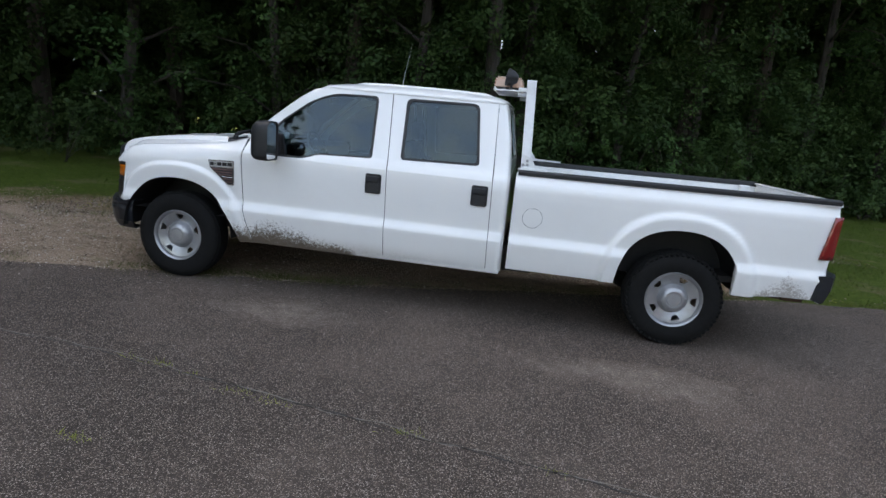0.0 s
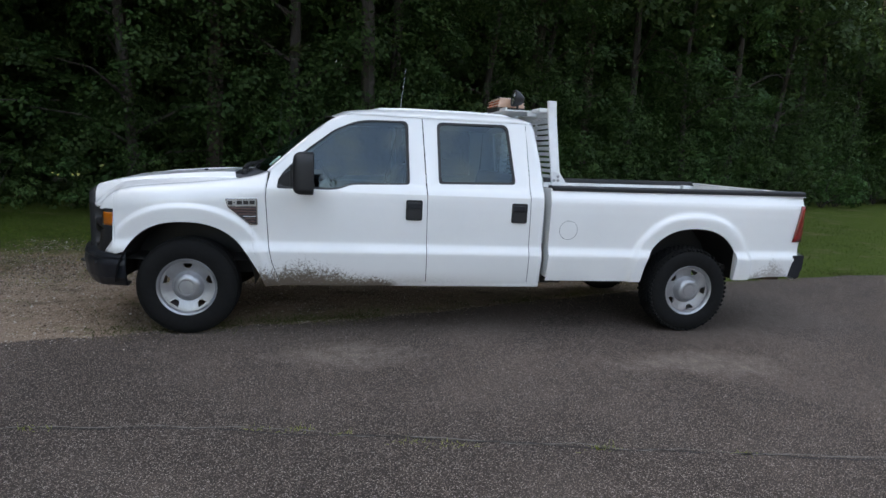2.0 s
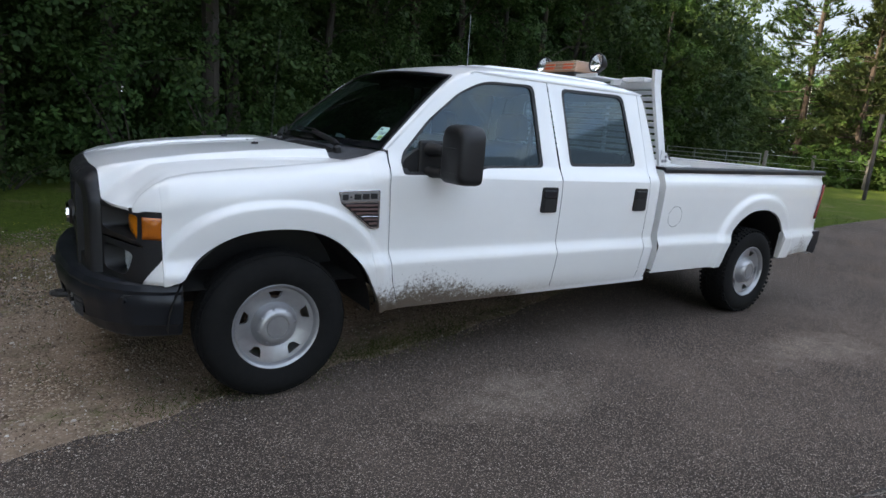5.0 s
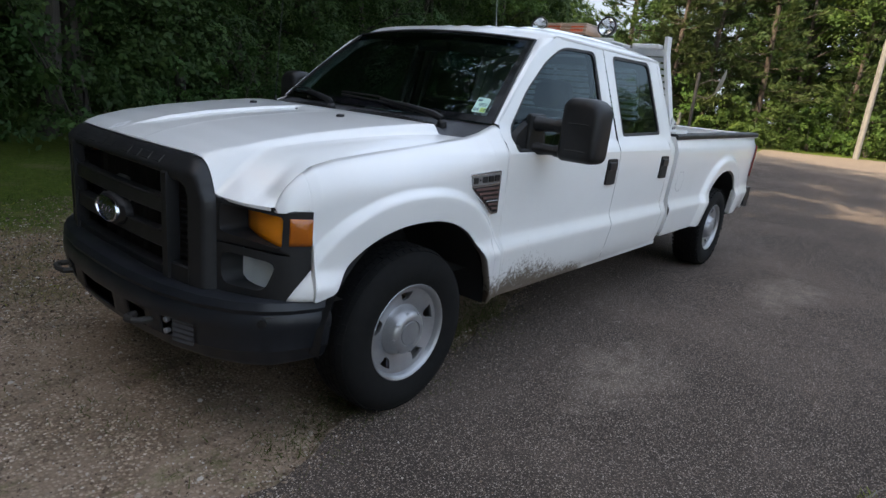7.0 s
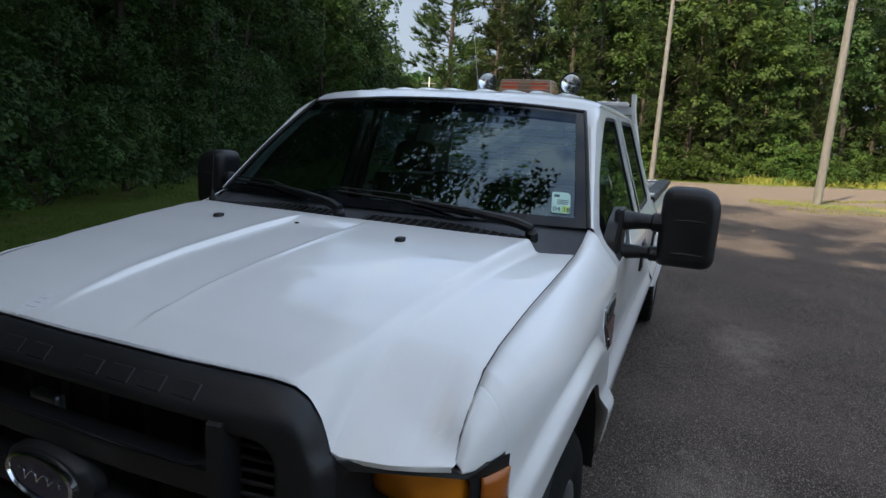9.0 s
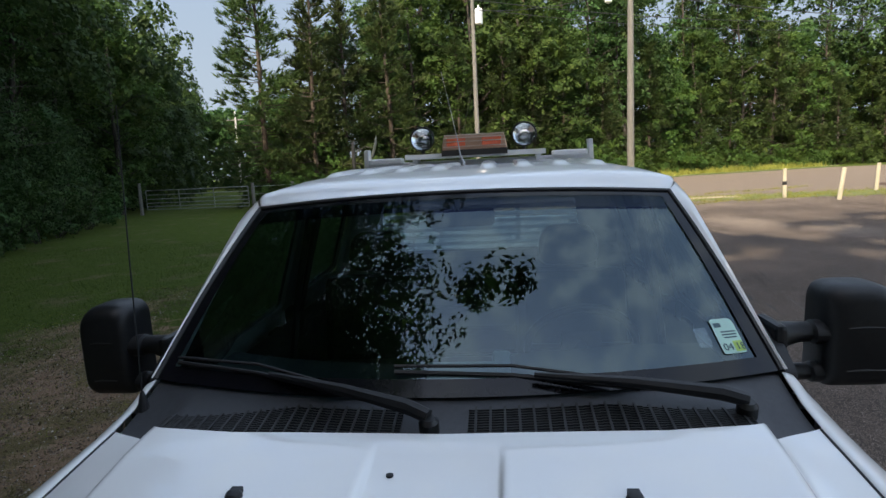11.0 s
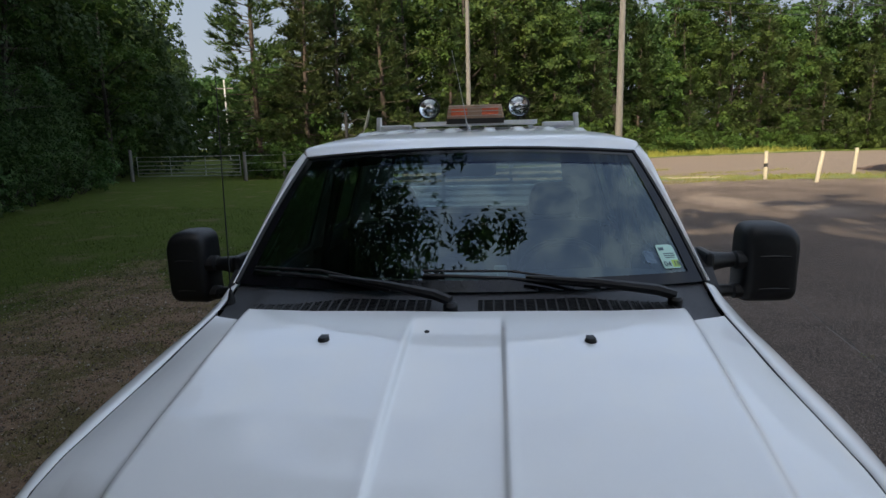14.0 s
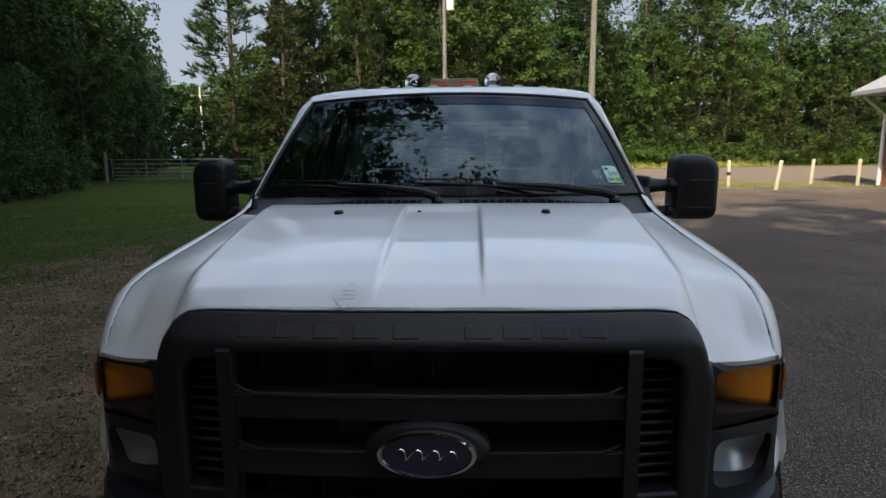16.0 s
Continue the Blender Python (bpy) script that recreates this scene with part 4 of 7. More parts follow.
for piv, tip in (((0.405, -0.715, 1.312), (0.470, 0.135, 1.385)), ((0.312, 0.03, 1.318), (0.605, 0.80, 1.375))):
    piv, tip = Vector(piv), Vector(tip)
    wip = part("wiper", bmesh.new(), BLACK, truck, "black windscreen wiper")
    bm = bmesh.new()
    elbow = piv * 0.42 + tip * 0.58 + Vector((0.0, 0, 0.035))
    pts = [piv + Vector((0, 0, 0.022)), piv * 0.93 + tip * 0.07 + Vector((0, 0, 0.034)), piv * 0.7 + tip * 0.3 + Vector((0, 0, 0.04)), elbow]
    tube(bm, pts, [0.017, 0.019, 0.014, 0.007], 8)
    lathe(bm, [(0.024, -0.02), (0.024, 0.010), (0.016, 0.020)], piv, (-0.2, 0, 1), 14, True)
    part("wiper_arm", bm, BLACK, wip, smooth=True)
    bm = bmesh.new()
    a = piv + (tip - piv) * 0.28
    a.z, a.x = a.z + 0.012, a.x + 0.02
    for k in range(2):
        off = Vector((0, 0, 0.016 * k + 0.006))
        tube(bm, [a + off * 1.0, (a + tip) / 2 + off * 1.6 + Vector((0.012, 0, 0.004)), tip + off], 0.0065 if k == 0 else 0.0045, 6)
    part("wiper_blade", bm, TRIM, wip, smooth=True)
# radio aerial on the passenger fender
bm = bmesh.new()
tube(bm, [(0.508, 0.862, 1.275), (0.509, 0.862, 1.31), (0.510, 0.863, 1.33)], [0.016, 0.011, 0.005], 10)
tube(bm, [(0.510, 0.863, 1.33), (0.535, 0.868, 1.70), (0.57, 0.875, 2.12)], [0.0026, 0.0022, 0.0016], 6)
part("radio_aerial", bm, BLACK, truck, "thin black radio aerial", smooth=True)


# ---- grille, lamps, front bumper ----
def face_x(y):
    """The front face of the grille over y."""
    return curve(abs(y), (0, 0.25, 0.45, 0.57, 0.655, 0.69), (-0.872, -0.868, -0.856, -0.838, -0.812, -0.78))


grille = part("grille", bmesh.new(), BLACK, truck, "black plastic grille with raised bars")


def front_x(y, z):
    """The outer skin of the surround: upright below, sloping back to the hood above."""
    return face_x(y) + max(0.0, z - 1.098) * 0.95


# the surround is one arch: from the lamp up the side, over the top and down again
half = [(0.670, 0.655 + 0.34 * k / 10) for k in range(11)] + [(y, hood_lead(y)[1] - 0.004) for y in (0.662, 0.655, 0.647, 0.640, 0.633, 0.622, 0.61, 0.592, 0.575, 0.55, 0.52, 0.48, 0.43, 0.37, 0.30, 0.22, 0.14, 0.07)]
inner_half = [(0.575, 0.655 + 0.34 * k / 10) for k in range(11)] + [(0.574, 1.010), (0.571, 1.025), (0.566, 1.036), (0.559, 1.044), (0.55, 1.050), (0.54, 1.054), (0.53, 1.056), (0.515, 1.057), (0.50, 1.058), (0.485, 1.060), (0.47, 1.066), (0.455, 1.072), (0.43, 1.074), (0.37, 1.076), (0.30, 1.078), (0.22, 1.08), (0.14, 1.08), (0.07, 1.08)]
outer_run = [(-y, z) for y, z in half] + [(0.0, hood_lead(0)[1] - 0.004)] + half[::-1]
inner_run = [(-y, z) for y, z in inner_half] + [(0.0, 1.08)] + inner_half[::-1]
bm = bmesh.new()
rows = []
for (yo, zo), (yi, zi) in zip(outer_run, inner_run):
    side = smooth01((1.04 - zo) / 0.06)
    xo = (hood_lead(yo)[0] - 0.012) * (1 - side) + -0.770 * side
    row = [(xo + 0.03, yo, zo - 0.008 * (1 - side))]
    for f in (0.0, 0.04, 0.10, 0.18, 0.30, 0.45, 0.60, 0.75, 0.88, 0.96, 1.0):
        y, z = yo + (yi - yo) * f, zo + (zi - zo) * f
        x = front_x(y, z)
        x += (xo - front_x(yo, zo)) * max(0.0, 1 - f / 0.22) ** 2 + 0.010 * max(0.0, (f - 0.85) / 0.15) ** 2
        row.append((x, y, z))
    row.append((front_x(yi, zi) + 0.05, yi, zi))
    rows.append(row)
grid(bm, rows)
bmesh.ops.recalc_face_normals(bm, faces=bm.faces)
bm.to_mesh(grille.data)
bm.free()
grille.data.polygons.foreach_set("use_smooth", [True] * len(grille.data.polygons))
grille.data.set_sharp_from_angle(angle=radians(50))


def face_bar(bm, y0, y1, z0, z1, out=0.0, depth=0.05, n=16):
    """A bar that follows the face of the grille."""
    rows = []
    for i in range(n + 1):
        y = y0 + (y1 - y0) * i / n
        x = face_x(y) - out
        rows.append([(x + depth, y, z1), (x + 0.006, y, z1), (x, y, z1 - 0.006), (x, y, z0 + 0.006), (x + 0.006, y, z0), (x + depth, y, z0)])
    vs = grid(bm, rows, closed=True)
    bm.faces.new(vs[0][::-1])
    bm.faces.new(vs[-1])


for s in (-1, 1):
    bm = bmesh.new()
    face_bar(bm, s * 0.445, s * 0.478, 0.66, 1.085, 0.008)
    face_bar(bm, s * 0.470, s * 0.58, 0.66, 0.735, -0.004)
    bmesh.ops.recalc_face_normals(bm, faces=bm.faces)
    part("grille_side", bm, BLACK, grille, smooth=True, sharp=30)
    for k in range(11):
        bm = bmesh.new()
        z = 0.755 + 0.0265 * k
        face_bar(bm, s * 0.478, s * 0.575, z, z + 0.007, -0.040, 0.03, 4)
        bmesh.ops.recalc_face_normals(bm, faces=bm.faces)
        part("vent_slat", bm, BLACK, grille)
for z0, z1 in ((0.915, 0.978), (0.776, 0.842), (0.655, 0.70)):
    bm = bmesh.new()
    face_bar(bm, -0.45, 0.45, z0, z1, -0.006)
    bmesh.ops.recalc_face_normals(bm, faces=bm.faces)
    part("grille_bar", bm, BLACK, grille, smooth=True, sharp=30)
# the wide centre bar swells round the emblem
bm = bmesh.new()
rows = []
for k, (r, d) in enumerate(((1.28, 0.03), (1.25, 0.0), (1.12, -0.012), (1.0, -0.014))):
    rows.append([(face_x(0) + d, 0.113 * r * math.cos(a), 0.853 + 0.055 * r * math.sin(a)) for a in np.linspace(0, 2 * math.pi, 41)[:-1]])
grid(bm, rows, closed=True)
part("emblem_bezel", bm, BLACK, grille, smooth=True)
BLUE = plain("emblem_blue", (0.010, 0.014, 0.05), 0.15, scale=40, vary=0.1, bump=0.0, coat=0.6)
bm = bmesh.new()
rows = [[(face_x(0) - 0.014 - d, 0.113 * r * math.cos(a), 0.853 + 0.055 * r * math.sin(a)) for a in np.linspace(0, 2 * math.pi, 41)[:-1]] for r, d in ((1.0, 0.0), (0.98, 0.012), (0.90, 0.014), (0.88, 0.008))]
grid(bm, rows, closed=True)
emblem = part("emblem", bm, CHROME, truck, "chrome-rimmed blue oval emblem with a plain bar", smooth=True)
bm = bmesh.new()
vs = [bm.verts.new((face_x(0) - 0.022, 0.113 * 0.89 * math.cos(a), 0.853 + 0.055 * 0.89 * math.sin(a))) for a in np.linspace(0, 2 * math.pi, 41)[:-1]]
bm.faces.new(vs)
part("emblem_field", bm, BLUE, emblem)
bm = bmesh.new()
# a plain flowing line across the field
tube(bm, [(face_x(0) - 0.023, 0.066 - 0.132 * t - 0.006 * math.sin(t * 22), 0.853 + 0.011 * math.sin(t * 22 + 0.8) * (1.25 - 0.5 * t)) for t in np.linspace(0, 1, 60)], 0.0017, 5)
part("emblem_bar", bm, CHROME, emblem, smooth=True)
# thin lips along the lower edge of each opening
for z in (0.982, 0.845, 0.703):
    bm = bmesh.new()
    tube(bm, [(face_x(y) + 0.002, y, z + 0.018 * smooth01((abs(y) - 0.40) / 0.035)) for y in np.linspace(-0.437, 0.437, 41)], 0.0032, 6)
    part("opening_lip", bm, BUMPER, grille, smooth=True)
# raised plain blocks along the top of the grille, where letters stand
for y in (0.40, 0.315, 0.225, 0.135, 0.045, -0.115, -0.20, -0.285, -0.37):
    bm = bmesh.new()
    vs = box(bm, (front_x(y, 1.122) + 0.0015, y, 1.1215), (0.006, 0.062, 0.036), (0, 43.5, 0))
    part("raised_block", bm, BLACK, grille, bevel=0.003)
# radiator behind
bm = bmesh.new()
box(bm, (-0.70, 0, 0.86), (0.03, 1.05, 0.46))
radiator = part("radiator", bm, DARKMETAL, truck, "dark radiator behind the grille")
for k in range(7):
    bm = bmesh.new()
    box(bm, (-0.735, -0.42 + 0.14 * k, 0.86), (0.02, 0.012, 0.44))
    part("radiator_brace", bm, DARKMETAL, radiator)
bm = bmesh.new()
box(bm, (-0.75, 0.18, 0.90), (0.03, 0.10, 0.12))
part("hood_latch", bm, STEEL, truck, "steel hood latch behind the grille", bevel=0.01)


def lamp_xy(t):
    """Along the lamp's front, from the grille out to the fender."""
    return curve(t, (0, 0.35, 0.7, 0.88, 1.0), (-0.765, -0.728, -0.665, -0.610, -0.535)), curve(t, (0, 0.35, 0.7, 0.88, 1.0), (0.668, 0.775, 0.868, 0.915, 0.946))


def lamp_top(t):
    return 1.020 - 0.022 * t


def lamp_low(t):
    return 0.662 - 0.006 * t


for s in (-1, 1):
    lamp = part("headlamp", bmesh.new(), BLACK, truck, "black headlamp unit with amber indicator")
    bm = bmesh.new()

    def lift(t, h, s=s, sink=0.0):
        t = max(0.0, min(1.0, t))
        x, y = lamp_xy(t)
        return (x + sink * (1 - t), s * (y - sink * t), lamp_low(t) + (lamp_top(t) - lamp_low(t)) * h)

    UPPER = rounded([(0.05, 0.66), (0.80, 0.58), (0.81, 0.93), (0.05, 0.95)], 0.05, 3)
    LOWER = rounded([(0.07, 0.10), (0.64, 0.08), (0.77, 0.42), (0.07, 0.46)], 0.13, 4)
    for outer, inner in (([(0.0, 0.54), (1.0, 0.50), (1.0, 1.0), (0.0, 1.0)], UPPER), ([(0.0, 0.0), (0.86, 0.0), (1.0, 0.36), (1.0, 0.50), (0.0, 0.54)], LOWER)):
        framed(bm, outer, inner, lift, 4, flip=s > 0, back=(0.15, 0, 0))
    bmesh.ops.recalc_face_normals(bm, faces=bm.faces)
    bm.to_mesh(lamp.data)
    bm.free()
    lamp.data.polygons.foreach_set("use_smooth", [True] * len(lamp.data.polygons))
    lamp.data.set_sharp_from_angle(angle=radians(40))

    def deep(t, h, s=s, near=0.02, far=0.135):
        """A place inside the lamp: set far back beside the grille, close behind the face at the outer end."""
        x, y, z = lift(t, h, s)
        return (x + far + (near - far) * min(1.0, t / 0.8), y, z)

    bm = bmesh.new()
    grid(bm, [[deep(t, h, s, 0.06, 0.155) for t in np.linspace(0.0, 0.84, 9)] for h in (0.04, 0.3, 0.56, 0.75, 0.97)])
    part("lamp_backing", bm, TRIM, lamp, smooth=True)
    for nm, t0, t1, h0, h1, sk, mt, lb in (("indicator_lens", 0.045, 0.80, 0.57, 0.955, 0.050, AMBER, "amber indicator lens"), ("side_marker", 0.86, 0.995, 0.62, 0.92, -0.006, AMBERDARK, "dark amber side marker")):
        bm = bmesh.new()
        rows = []
        for h in np.linspace(0, 1, 7):
            row = []
            for k, t in enumerate(np.linspace(t0, t1, 11)):
                b = h0 + (0.08 * (1 - k / 10) if nm[0] == "i" else 0.0)
                hh = b + (h1 - b) * h
                bulge = -0.008 * math.sin(math.pi * k / 10) * math.sin(math.pi * h)
                row.append(deep(t, hh, s, 0.018 + bulge, 0.125 + bulge) if nm[0] == "i" else lift(t, hh, s, sk + bulge))
            rows.append(row)
        grid(bm, rows)
        part(nm, bm, mt, lamp, lb, smooth=True, thick=0.006)
    bm = bmesh.new()
    rows = []
    for h in np.linspace(0, 1, 8):
        row = []
        for k, t in enumerate(np.linspace(0.09, 0.74, 12)):
            row.append(deep(t, 0.085 + 0.37 * h - 0.03 * k / 11, s, 0.052 - 0.03 * max(abs(2 * h - 1), (k / 5.5 - 1) ** 4), 0.125 - 0.03 * max(abs(2 * h - 1), (k / 5.5 - 1) ** 4)))
        rows.append(row)
    grid(bm, rows)
    part("reflector", bm, HEADGLASS, lamp, "bright headlamp reflector", smooth=True)
    bm = bmesh.new()
    grid(bm, [[deep(t, 0.065 + 0.42 * h, s, 0.014, 0.088) for t in np.linspace(0.04, 0.79, 10)] for h in np.linspace(0, 1, 6)])
    part("lamp_lens", bm, CLEARLENS, lamp, "clear headlamp lens", smooth=True).visible_shadow = False
    # white corner of the fender behind the lamp's slanting lower edge
    bm = bmesh.new()
    rows = []
    for f in np.linspace(0, 1, 7):
        x, y, z = lift(0.852 + 0.15 * f, 0.36 * f - 0.01, s)
        rows.append([(x + (-0.505 - x) * q, y + (s * (side_y(-0.505, z) - 0.003) - y) * q + s * 0.010 * math.sin(math.pi * q) * (1 - f), z) for q in (0, 0.25, 0.5, 0.75, 1.0)])
    grid(bm, rows, flip=s > 0)
    part("fender_corner", bm, WHITE, truck, smooth=True, thick=0.004)
BX = (0, 0.25, 0.50, 0.68, 0.80, 0.88, 0.93, 0.965, 0.978)
BY = (-0.962, -0.952, -0.915, -0.855, -0.785, -0.705, -0.625, -0.530, -0.452)
BYS = [v for a, b in zip(BX, BX[1:]) for v in np.linspace(a, b, 5)[:-1]] + [BX[-1]]
HOLES = ((0.0, 0.16, 0.455, 0.535), (0.28, 0.40, 0.45, 0.54), (0.50, 0.66, 0.45, 0.545))


def bump_x(y):
    return curve(abs(y), BX, BY)


bumper = part("front_bumper", bmesh.new(), BUMPER, truck, "black painted steel front bumper with tow hooks")
bm = bmesh.new()
ys = sorted({*BYS, *(-v for v in BYS), *(sg * h for a in HOLES for h in a[:2] for sg in (-1, 1))})


def bump_prof(y):
    """The bumper's section over y: (back, height) pairs."""
    a = abs(y)
    zb = 0.395 - 0.01 * a
    return [(0.16, 0.672 - 0.02 * a), (0.05, 0.678 - 0.02 * a), (0.018, 0.668 - 0.02 * a), (0.004, 0.640 - 0.02 * a), (0.012, 0.622 - 0.02 * a), (0.0, 0.60 - 0.02 * a), (0.0, 0.545), (0.006, 0.535), (0.016, 0.455), (0.022, 0.45), (0.04, zb + 0.02), (0.06, zb), (0.14, zb + 0.015)]


rows = []
for y in ys:
    turn = smooth01((abs(y) - 0.84) / 0.13)
    rows.append([(bump_x(y) + b * (1 - turn), y - math.copysign(b * turn, y), z) for b, z in bump_prof(y)])
vs = [[bm.verts.new(p) for p in r] for r in rows]
for i, (a, b) in enumerate(zip(vs, vs[1:])):
    ym = abs(ys[i] + ys[i + 1]) / 2
    for j in range(len(a) - 1):
        if j in (7,) and any(h0 < ym < h1 for h0, h1, _, _ in HOLES):
            continue
        bm.faces.new([a[j], b[j], b[j + 1], a[j + 1]])
bm.to_mesh(bumper.data)
bm.free()
bumper.data.polygons.foreach_set("use_smooth", [True] * len(bumper.data.polygons))
bumper.data.set_sharp_from_angle(angle=radians(32))
sol = bumper.modifiers.new("thickness", "SOLIDIFY")
sol.thickness, sol.offset = 0.01, -1
for s in (-1, 1):
    bm = bmesh.new()
    tube(bm, [(-0.80, s * 0.44, 0.49), (-0.955, s * 0.44, 0.50), (-0.975, s * 0.42, 0.50), (-0.98, s * 0.38, 0.495), (-0.965, s * 0.345, 0.49), (-0.93, s * 0.335, 0.49)], 0.014, 8)
    part("tow_hook", bm, DARKMETAL, bumper, "bent steel tow hook", smooth=True)
    bm = bmesh.new()
    face = lambda y: bump_x(y) - 0.004  # noqa: E731
    grid(bm, [[(face(y) + 0.010 + 0.004 * (k % 2), s * y, 0.445 + 0.0105 * k) for y in (0.56, 0.585, 0.61, 0.635, 0.66)] for k in range(11)])
    part("bumper_insert", bm, COWL, bumper, "grey ribbed bumper insert")
    for k in (0, 1):
        bm = bmesh.new()
        lathe(bm, [(0.012, -0.01), (0.012, 0.006), (0.004, 0.010)], (face(0.52) + 0.02, s * 0.525, 0.475 + 0.045 * k), (-1, s * 0.3, 0), 8, True)
        part("bumper_bolt", bm, STEEL, bumper, "steel bolt head", smooth=True)
    bm = bmesh.new()
    lathe(bm, [(0.017, -0.01), (0.017, 0.003), (0.010, 0.005)], (bump_x(0.88) - 0.001, s * 0.885, 0.575), (-0.75, s * 0.6, 0), 14, True)
    part("sensor_plug", bm, BLACK, bumper, smooth=True)
bm = bmesh.new()
box(bm, (-0.80, 0, 0.50), (0.06, 1.3, 0.12))
box(bm, (-0.75, 0, 0.40), (0.06, 1.1, 0.06))
part("bumper_beam", bm, DARKMETAL, bumper)


# ---- wheels ----
def build_wheel(name, x, s, worn):
    """One wheel at its place; its outer face looks along y."""
    w = part(name, bmesh.new(), RUBBER, truck)
    cy, cz, c = 0.868, 0.392, Vector((x, 0, 0.392))
    R = 0.393
    bm = bmesh.new()
    prof = [(0.215, -0.105), (0.232, -0.118), (0.28, -0.128), (0.335, -0.126), (0.365, -0.112), (0.382, -0.092), (0.389, -0.06), (R - 0.001, 0.0), (0.389, 0.06), (0.382, 0.092), (0.365, 0.112), (0.335, 0.126), (0.30, 0.130), (0.28, 0.128), (0.262, 0.1255), (0.25, 0.121), (0.232, 0.116), (0.226, 0.105), (0.215, 0.10)]
    lathe(bm, prof, (x, s * cy, cz), (0, s, 0), 64)
    part("tyre", bm, RUBBER, w, "worn black tyre" if not worn else "black tyre with chunky tread", smooth=True)
    bm = bmesh.new()
    for k in range(56):
        a = 2 * math.pi * k / 56
        for j, off in enumerate((-0.085, -0.05, -0.017, 0.017, 0.05, 0.085)):
            aa = a + (0.05 if j % 2 else 0)
            r = 0.3905 if abs(off) < 0.07 else 0.383
            tilt = 0 if abs(off) < 0.07 else math.copysign(20, off) * s
            m = Matrix.Translation((x, s * cy + off * s, cz)) @ Matrix.Rotation(aa, 4, "Y") @ Matrix.Translation((0, 0, r)) @ Matrix.Rotation(radians(-tilt), 4, "X") @ Matrix.Diagonal((0.032 if worn else 0.038, 0.027, 0.012 if worn else 0.007, 1))
            bmesh.ops.create_cube(bm, size=1, matrix=m)
        # lugs that run down the shoulder of the coarser tyre
        for off in (-0.106, 0.106) if worn else ():
            long = 0.050 if k % 2 else 0.036
            m = Matrix.Translation((x, s * cy + off * s, cz)) @ Matrix.Rotation(a + 0.03, 4, "Y") @ Matrix.Translation((0, 0, 0.372 - long * 0.18)) @ Matrix.Rotation(radians(math.copysign(-58, off) * s), 4, "X") @ Matrix.Diagonal((0.022, long, 0.014, 1))
            bmesh.ops.create_cube(bm, size=1, matrix=m)
    part("tread", bm, RUBBER, w, "tyre tread blocks")
    # rim: barrel and lip
    bm = bmesh.new()
    lathe(bm, [(0.205, -0.10), (0.195, -0.02), (0.198, 0.05), (0.210, 0.088), (0.219, 0.100), (0.231, 0.108), (0.233, 0.113), (0.229, 0.117), (0.221, 0.114), (0.213, 0.104), (0.207, 0.085)], (x, s * cy, cz), (0, s, 0), 64)
    part("rim", bm, STEEL, w, "silver steel rim", smooth=True)
    # dish with five windows
    bm = bmesh.new()
    dep = lambda r: curve(r, (0.06, 0.095, 0.115, 0.14, 0.17, 0.195, 0.2075), (0.062, 0.062, 0.060, 0.070, 0.080, 0.085, 0.086))  # noqa: E731
    turn = 0.0 if x < 1 else 0.35
    for k in range(5):
        a0 = math.pi / 2 + 2 * math.pi * k / 5 + turn

        def lift(t, r, a0=a0):
            return (x + r * math.cos(a0 + t * 2 * math.pi / 10) * -s * -1, s * (cy + dep(r)), cz + r * math.sin(a0 + t * 2 * math.pi / 10))

        hole = rounded([(-0.33, 0.188), (0.33, 0.188), (0.22, 0.150), (0.0, 0.142), (-0.22, 0.150)], 0.02, 3)
        sector = [(-1 + 0.1 * i, 0.2075) for i in range(21)] + [(1 - 0.1 * i, 0.06) for i in range(21)]
        framed(bm, sector, hole, lift, 4, back=(0, -s * 0.02, 0))
    bmesh.ops.recalc_face_normals(bm, faces=bm.faces)
    part("wheel_dish", bm, STEEL, w, "silver wheel face with five windows", smooth=True, sharp=50)
    bm = bmesh.new()
    lathe(bm, [(0.126, 0.060), (0.120, 0.067), (0.112, 0.084), (0.104, 0.104), (0.090, 0.120), (0.070, 0.127), (0.062, 0.126), (0.060, 0.120), (0.056, 0.120), (0.053, 0.125), (0.001, 0.126)], (x, s * cy, cz), (0, s, 0), 40)
    cap = part("hub_cap", bm, STEEL, w, "brushed silver hub cap", smooth=True)
    for k in range(8):
        bm = bmesh.new()
        a = 2 * math.pi * k / 8 + 0.2
        lathe(bm, [(0.009, 0.0), (0.009, 0.004), (0.005, 0.006)], (x + 0.097 * math.cos(a), s * (cy + 0.112), cz + 0.097 * math.sin(a)), (0.6 * math.cos(a), s * 0.8, 0.6 * math.sin(a)), 8)
        part("cap_stud", bm, STEEL, cap, smooth=True)
    bm = bmesh.new()
    lathe(bm, [(0.15, -0.08), (0.15, 0.03), (0.02, 0.03)], (x, s * cy, cz), (0, s, 0), 24)
    part("brake_drum", bm, RUSTY, w, "rusty brake drum", smooth=True)
    return w


for s in (-1, 1):
    build_wheel("front_wheel", 0.0, s, False)
    build_wheel("rear_wheel", 4.38, s, True)

